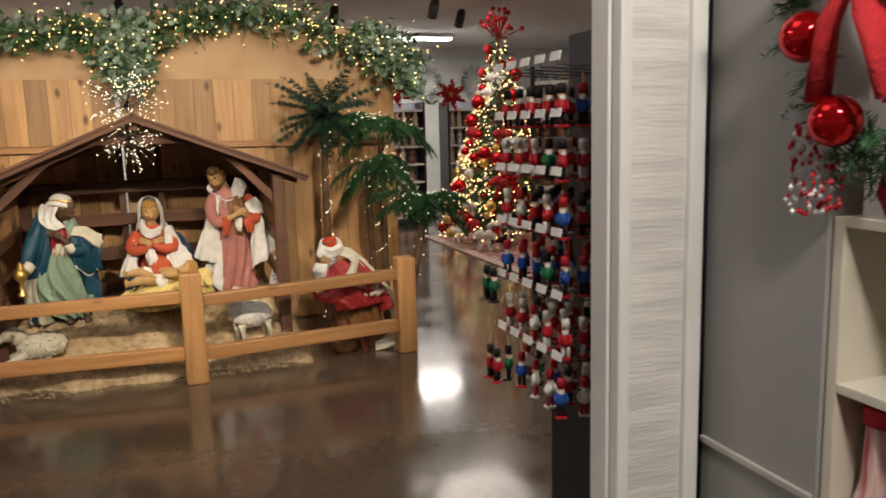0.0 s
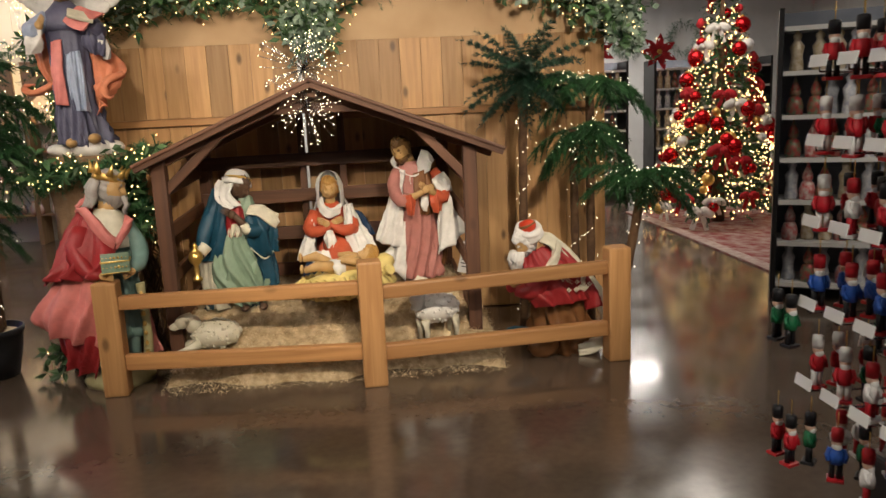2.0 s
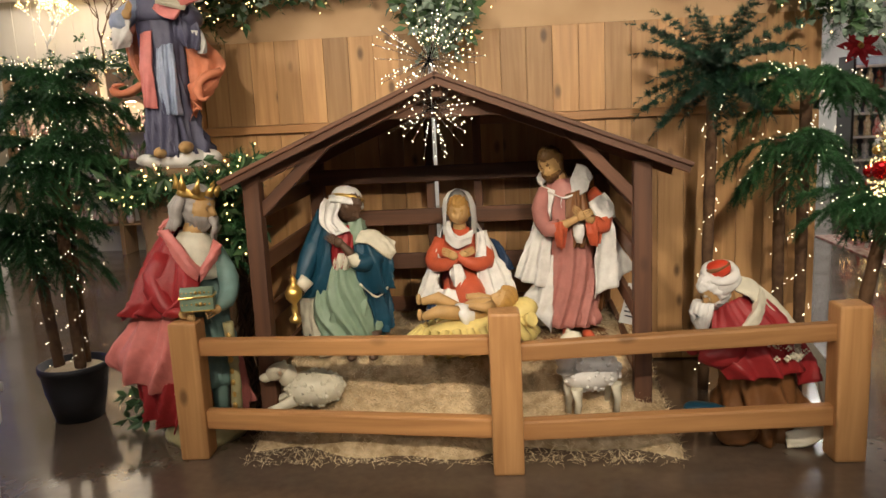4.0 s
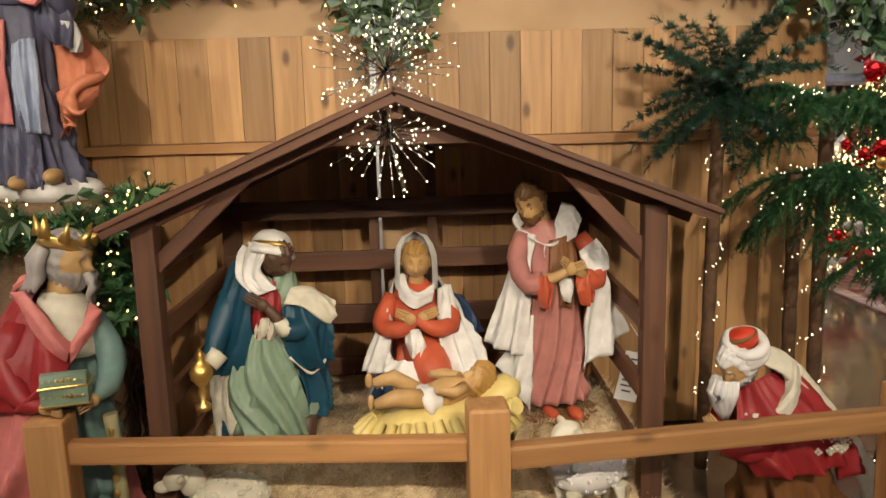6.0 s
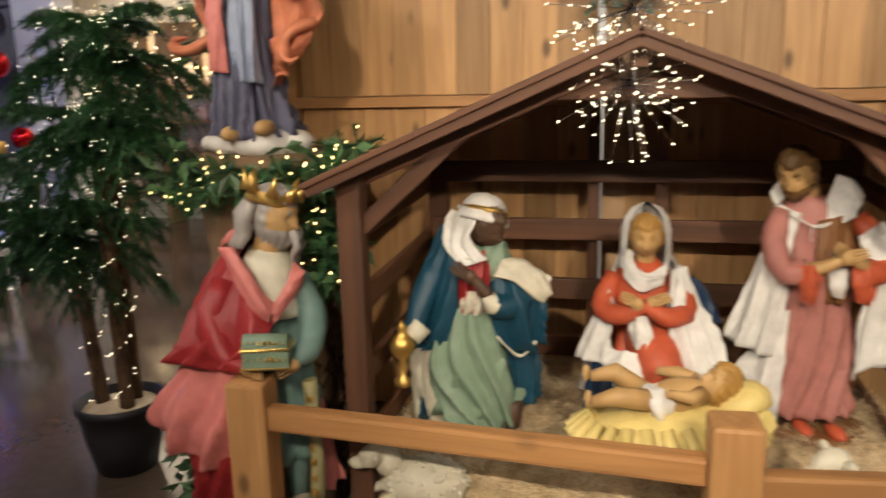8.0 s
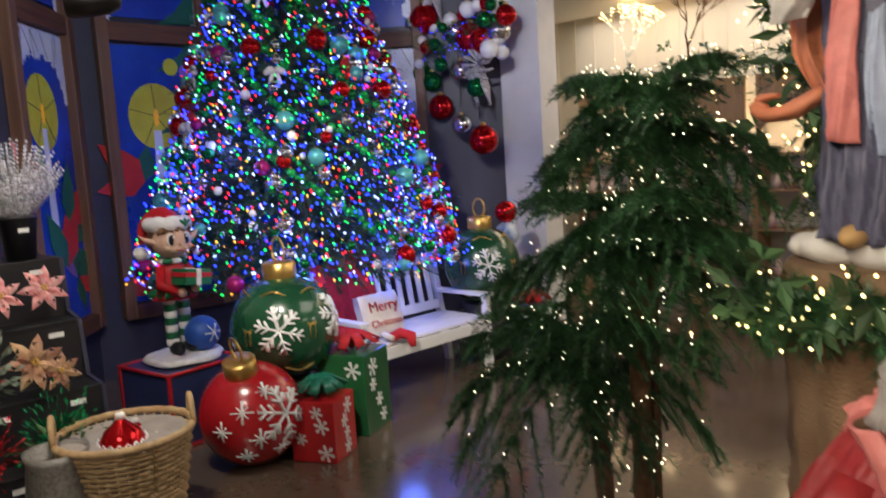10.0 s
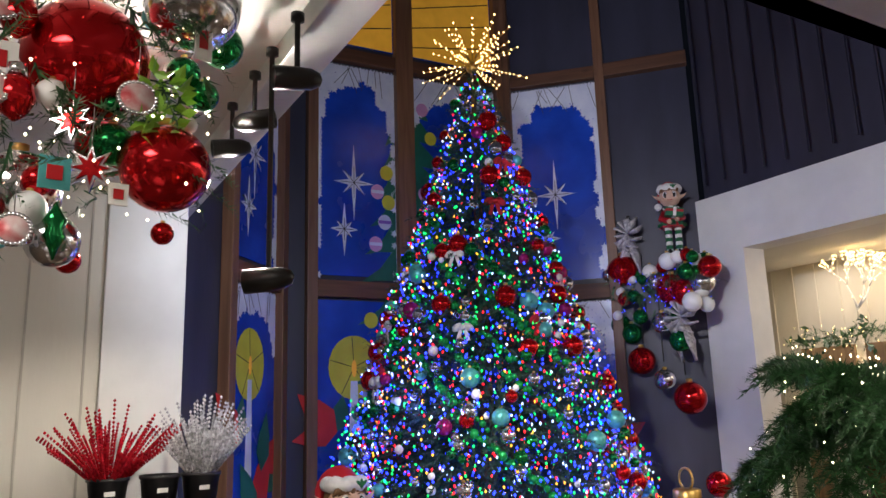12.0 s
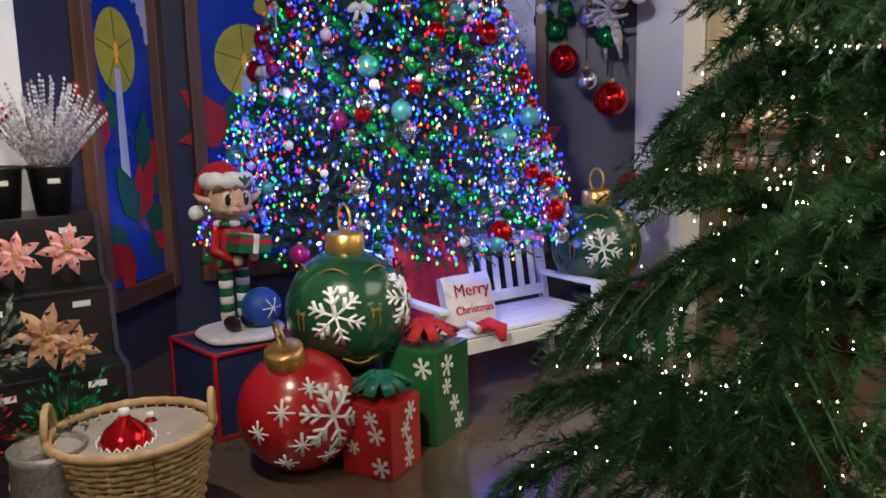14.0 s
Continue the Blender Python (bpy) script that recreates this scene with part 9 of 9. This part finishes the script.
def stand(at, wide, deep, z_rows, label, seed, faces):
    """Black gondola with peg hooks, price strips and rows of hanging soldiers."""
    root = thing("display_stand", at, label, "display stand")
    rng = random.Random(seed)
    bm = BM()
    box(bm, (wide + 0.02, deep + 0.02, 0.54), (0, 0, 0.27), bev=0.01)
    part("plinth", bm, BLACK, root)
    bm = BM()
    box(bm, (wide - 0.06, deep - 0.12, 1.24), (0, 0, 1.158), bev=0.006)
    part("core", bm, NAVY, root)
    places = []
    for z in z_rows:
        for face in faces:
            n = 5
            span = (wide if face in ("s", "n") else deep) - 0.05
            for i in range(n):
                u = -span / 2 + span * (i + 0.5) / n
                if face == "n":
                    a, b = (u, deep / 2 - 0.06, z), (u, deep / 2 + 0.14, z + 0.012)
                else:
                    a, b = (-wide / 2 + 0.03, u, z), (-wide / 2 - 0.24, u, z + 0.012)
                bm = BM()
                tube(bm, [a, b, (b[0], b[1], b[2] + 0.012)], 0.0025, 5)
                hook = part("hook", bm, CHROME, root)
                bm = BM()
                if face == "n":
                    box(bm, (span / n * 0.75, 0.003, 0.035), (u, b[1] + 0.004, z + 0.045), (12, 0, 0))
                else:
                    box(bm, (0.003, span / n * 0.62, 0.026), (b[0] - 0.004, u, z + 0.035), (0, 12, 0))
                part("price_card", bm, PAPER, hook)
                for k in range(4):
                    f = 0.2 + 0.24 * k
                    places.append((at[0] + a[0] + (b[0] - a[0]) * f + rng.uniform(-0.008, 0.008), at[1] + a[1] + (b[1] - a[1]) * f + rng.uniform(-0.008, 0.008), at[2] + z - 0.168, z))
    return root, places


protos = [None] * len(KINDS)
HOOKZ = (0.74, 0.93, 1.12, 1.3, 1.47, 1.63)
ns, places = stand((1.66, 2.24, 0), 0.64, 0.56, HOOKZ, "black peg-hook stand crowded with nutcracker ornaments and price cards", 3, ("w", "n"))
rn = random.Random(12)
for x, y, z, zr in places:
    row = HOOKZ.index(zr)
    k = (3, 2, 4, 0, 2, 0)[row] if rn.random() < 0.6 else rn.randrange(5)
    if protos[k] is None:
        protos[k] = nutcracker(KINDS[k])
        protos[k].matrix_world = pose(x, y, z, 0, 0, rn.uniform(-40, 40))
    else:
        copy_thing(protos[k], pose(x, y, z, 0, 0, rn.uniform(-50, 50)))
for y, z, k in ((2.72, 0.95, 1), (2.78, 0.95, 1), (2.7, 0.66, 0), (2.76, 0.66, 0)):
    o = copy_thing(protos[k] or protos[0], pose(1.08, y - 0.24, z - 0.1, 0, 0, 20))
bm = BM()
box(bm, (0.5, 0.4, 0.14), (1.7, 2.24, 1.845), bev=0.006)
tagged(mesh_ob("display_stand_topper", bm, NAVY), "dark navy header block on top of the ornament stand", "header")

# ---- far shop ----
cp = thing("area_rug", (4.6, 8.2, 0), "pale red patterned area rug under the red tree", "rug")
bm = BM()
box(bm, (2.7, 3.6, 0.012), (0, 0, 0.006), bev=0.004)
part("pile", bm, mat("patterned_rug", (0.5, 0.36, 0.32), (0.3, 0.06, 0.06), 0.95, scale=9, bump=0.6, bscale=150), cp)
bm = BM()
for x, y, a, b in ((0, -1.74, 2.7, 0.12), (0, 1.74, 2.7, 0.12), (-1.29, 0, 0.12, 3.36), (1.29, 0, 0.12, 3.36)):
    box(bm, (a, b, 0.004), (x, y, 0.0145))
part("border", bm, mat("rug_border", (0.6, 0.5, 0.46), (0.45, 0.3, 0.27), 0.95, scale=14, bump=0.5, bscale=150), cp)
grow_tree("red_christmas_tree", (3.95, 8.95, 0.015), 2.7, 0.72, "Christmas tree with warm lights, red and white bows and baubles", NEEDLE, [(BULB, 1)], 1200, 1100,
          [("a_bauble", REDGLOSS, 45, 0.05, 0.09), ("b_bow", REDFABRIC, 34, 0.07, 0.12), ("c_bow", WHITEFABRIC, 26, 0.07, 0.11), ("d_bauble", WHITE, 14, 0.04, 0.07), ("e_bauble", GOLD, 16, 0.04, 0.07)], 8, 0.12, 0.008)
rt2 = thing("tree_top_spray", (3.95, 8.95, 2.55), "red berry sprays and bow on the tree top", "topper")
bm = BM()
for i in range(26):
    d = Vector((rw.gauss(0, 0.6), rw.gauss(0, 0.6), 1)).normalized() * rw.uniform(0.2, 0.4)
    tube(bm, [(0, 0, 0), d], 0.006, 4)
    ball(bm, 0.03, d, u=8, v=6)
part("sprays", bm, REDFABRIC, rt2)


def gondola(at, rz, seed, n, label, palette, height=1.9, width=1.6):
    """Open shelving with rows of small goods."""
    root = thing("shop_shelf", at, label, "shelf", "shop shelves", rz)
    bm = BM()
    box(bm, (width, 0.03, height), (0, 0.2, height / 2))
    part("back_panel", bm, mat("grey_blue_panel", (0.25, 0.28, 0.33), (0.2, 0.22, 0.27), 0.5), root)
    for x in (-width / 2, width / 2):
        bm = BM()
        box(bm, (0.03, 0.42, height), (x, 0, height / 2))
        part("upright", bm, BLACK, root)
    rng = random.Random(seed)
    levels = [0.12 + (height - 0.25) * k / n for k in range(n + 1)]
    for z in levels:
        bm = BM()
        box(bm, (width - 0.04, 0.4, 0.02), (0, 0, z), bev=0.003)
        part("board", bm, WHITE, root)
        bm = BM()
        box(bm, (width - 0.04, 0.004, 0.03), (0, -0.204, z))
        part("price_strip", bm, PAPER, root)
    return root, levels


GOODS = [mat("goods_mix_%d" % i, c, c2, 0.35, 0.1, scale=30, vary=0.4) for i, (c, c2) in enumerate((((0.6, 0.05, 0.06), (0.7, 0.6, 0.55)), ((0.7, 0.7, 0.7), (0.4, 0.42, 0.5)), ((0.1, 0.25, 0.14), (0.5, 0.06, 0.06)), ((0.5, 0.38, 0.2), (0.7, 0.62, 0.5))))]
goods_made = {}


def goods(at, rz, levels, width, seed):
    m0 = pose(*at, 0, 0, rz)
    rng = random.Random(seed)
    for z in levels[:-1]:
        x = -width / 2 + 0.1
        while x < width / 2 - 0.08:
            k = rng.randrange(4)
            h = rng.uniform(0.7, 1.15)
            m = m0 @ pose(x, -0.08 + rng.uniform(-0.04, 0.04), z + 0.0115, 0, 0, rng.uniform(-20, 20)) @ Matrix.Diagonal((1, 1, 1, 1))
            if k not in goods_made:
                root = thing("shop_figurine", (0, 0, 0), "small painted festive figurine on a shop shelf", "figurine", "shelf figurines")
                bm = BM()
                if k % 2:
                    lathe(bm, [(0.04, 0), (0.045, 0.02), (0.035, 0.1), (0.045, 0.16), (0.02, 0.2), (0.03, 0.23), (0.005, 0.26)], 12)
                else:
                    lathe(bm, [(0.05, 0), (0.055, 0.06), (0.04, 0.11), (0.015, 0.13)], 12)
                    ball(bm, 0.035, (0, 0, 0.15), u=10, v=8)
                    lathe(bm, [(0.036, 0.165), (0.02, 0.2), (0.003, 0.25)], 10)
                part("body", bm, GOODS[k], root)
                root.matrix_world = m
                goods_made[k] = root
            else:
                copy_thing(goods_made[k], m)
            x += rng.uniform(0.09, 0.14)


for i, (x, y, rz, w, h) in enumerate(((2.9, 11.6, 0, 1.7, 1.9), (5.0, 11.6, 0, 1.7, 1.9), (3.5, 5.6, -28, 1.3, 1.95), (1.5, 12.4, 0, 1.2, 2.0))):
    r_, lv = gondola((x, y, 0), rz, i, 6, "dark shop shelving filled with small festive figurines", None, h, w)
    goods((x, y, 0), rz, lv, w, 20 + i)

# wall wreaths and red garland above the far shelves
for i, x in enumerate((4.6, 5.6, 3.6)):
    wv = thing("wall_wreath", (x, 13.9, 2.35), "grey-green wreath hung on the far white wall", "wreath", "wall wreaths")
    V, F = [], []
    for k in range(110):
        a = rw.uniform(0, 6.283)
        sprig(V, F, (0.25 * math.cos(a), -0.03, 0.25 * math.sin(a)), (rw.gauss(0, 0.6), rw.gauss(-0.3, 0.4), rw.gauss(0, 0.6)), 0.12, 0.05, 18, 0.2, rw)
    tagged(fast("fir_twigs", V, F, EUCALYPTUS, wv), kind="stuff")
for i, x in enumerate((2.4, 3.3, 4.2, 5.1)):
    poinsettia((x, 11.4, 2.0 + 0.05 * (i % 2)), 0.28, REDPETAL, "red silk poinsettia on top of the shop shelf", 40 + i, (0, -1, 0.3))
# fluorescent fixtures
for x in (3.8, -0.65):
    fl = thing("fluorescent_light", (x, 12.0, 2.9), "long white fluorescent ceiling light", "ceiling light", "fluorescent lights")
    bm = BM()
    box(bm, (1.35, 0.2, 0.05), (0, 0, 0.06), bev=0.006)
    part("housing", bm, WHITE, fl)
    bm = BM()
    box(bm, (1.28, 0.14, 0.04), (0, 0, 0.018), bev=0.012)
    part("tube", bm, mat("fluorescent_tube", (0.95, 1.0, 1.0), None, 0.4, glow=12), fl)

# ---- gift table by the walkway ----
tb = thing("gift_table", (-1.78, 3.35, 0), "white painted table with a scalloped apron", "table")
bm = BM()
box(bm, (0.78, 0.96, 0.03), (0, 0, 0.705), bev=0.006)
part("tabletop", bm, WHITE, tb)
for sgn, ln, rz, off in ((1, 0.94, 90, 0.375), (-1, 0.94, 90, -0.375)):
    bm = BM()
    pts = [(-ln / 2, 0.69), (-ln / 2, 0.6)]
    for k in range(37):
        u = -ln / 2 + ln * k / 36
        pts.append((u, 0.6 - 0.035 * abs(math.sin(k * math.pi / 6))))
    pts += [(ln / 2, 0.6), (ln / 2, 0.69)]
    plate(bm, pts, 0.012)
    part("apron", bm, WHITE, tb).matrix_basis = pose(off, 0, 0, 0, 0, 90)
for y in (0.465, -0.465):
    bm = BM()
    ln = 0.74
    pts = [(-ln / 2, 0.69), (-ln / 2, 0.6)] + [(-ln / 2 + ln * k / 30, 0.6 - 0.035 * abs(math.sin(k * math.pi / 6))) for k in range(31)] + [(ln / 2, 0.6), (ln / 2, 0.69)]
    plate(bm, pts, 0.012)
    part("apron", bm, WHITE, tb).matrix_basis = pose(0, y, 0)
for x in (-0.34, 0.34):
    for y in (-0.42, 0.42):
        bm = BM()
        lathe(bm, [(0.02, 0), (0.025, 0.05), (0.022, 0.3), (0.03, 0.5), (0.026, 0.69)], 12, (x, y, 0))
        part("leg", bm, WHITE, tb)
bm = BM()
box(bm, (0.7, 0.86, 0.025), (0, 0, 0.2), bev=0.005)
part("lower_shelf", bm, WHITE, tb)
BOOKRED = mat("red_cloth_print", (0.36, 0.03, 0.04), (0.27, 0.02, 0.03), 0.55, scale=8, bump=0.2, bscale=60)
bk = thing("keepsake_box", (-1.53, 3.66, 0.72), "red book-shaped keepsake box with gold filigree border", "box", rz=-6)
bm = BM()
box(bm, (0.115, 0.33, 0.235), (0, 0, 0.118), bev=0.006)
part("case", bm, BOOKRED, bk)
for (x0, y0, x1, y1, xx) in ((0, -0.15, 0, 0.15, 0),):
    for z in (0.025, 0.21):
        bm = BM()
        box(bm, (0.003, 0.29, 0.006), (0.0585, 0, z))
        part("gold_line", bm, GOLD, bk)
    for y in (-0.145, 0.145):
        bm = BM()
        box(bm, (0.003, 0.006, 0.18), (0.0585, y, 0.118))
        part("gold_line", bm, GOLD, bk)
bm = BM()
for i in range(7):
    for s in (-1, 1):
        c = Vector((0.059, -0.12 + 0.04 * i, 0.118))
        tube(bm, [c + Vector((0, 0.018 * math.cos(3.5 * f) * f, s * 0.07 * f + 0.01 * math.sin(6 * f))) for f in [k / 9 for k in range(10)]], 0.002, 4)
part("filigree", bm, GOLD, bk)
bm = BM()
box(bm, (0.03, 0.13, 0.003), (-0.02, -0.06, 0.2365))
part("title_plate", bm, mat("dark_title_plate", (0.1, 0.09, 0.08), None, 0.5), bk)
bm = BM()
box(bm, (0.022, 0.03, 0.002), (0.01, 0.07, 0.2365), (0, 0, 20))
part("price_sticker", bm, PAPER, bk)
b2 = thing("keepsake_box", (-1.6, 3.4, 0.2126), "red gift box on the table's lower shelf", "box")
bm = BM()
box(bm, (0.3, 0.4, 0.16), (0, 0, 0.08), bev=0.006)
part("case", bm, BOOKRED, b2)
# tinsel sticks in a jar with pink ribbon
jr = thing("tinsel_jar", (-1.78, 3.7, 0.72), "clear jar of gold tinsel sticks tied with pink ribbon", "jar")
bm = BM()
lathe(bm, [(0.06, 0), (0.065, 0.01), (0.065, 0.2), (0.06, 0.205)], 20)
part("jar", bm, mat("frosted_glass", (0.5, 0.42, 0.35), (0.4, 0.32, 0.25), 0.15, 0.0, scale=5), jr)
for i in range(9):
    bm = BM()
    a = i * 0.7
    tube(bm, [(0.04 * math.cos(a), 0.04 * math.sin(a), 0.02), (0.055 * math.cos(a), 0.055 * math.sin(a), 0.34)], 0.012, 7)
    part("stick", bm, mat("gold_tinsel", (0.6, 0.4, 0.14), (0.35, 0.2, 0.06), 0.25, 0.8, scale=60, bump=0.8, bscale=150), jr)
for i in range(3):
    bm = BM()
    tube(bm, [(0.06, 0.03 * i - 0.03, 0.42), (0.07, 0.03 * i - 0.03, 0.3), (0.075, 0.02 * i - 0.02, 0.14)], 0.009, 6, 0, 0.4)
    part("ribbon", bm, mat("pink_ribbon", (0.55, 0.1, 0.14), (0.45, 0.07, 0.1), 0.5), jr)
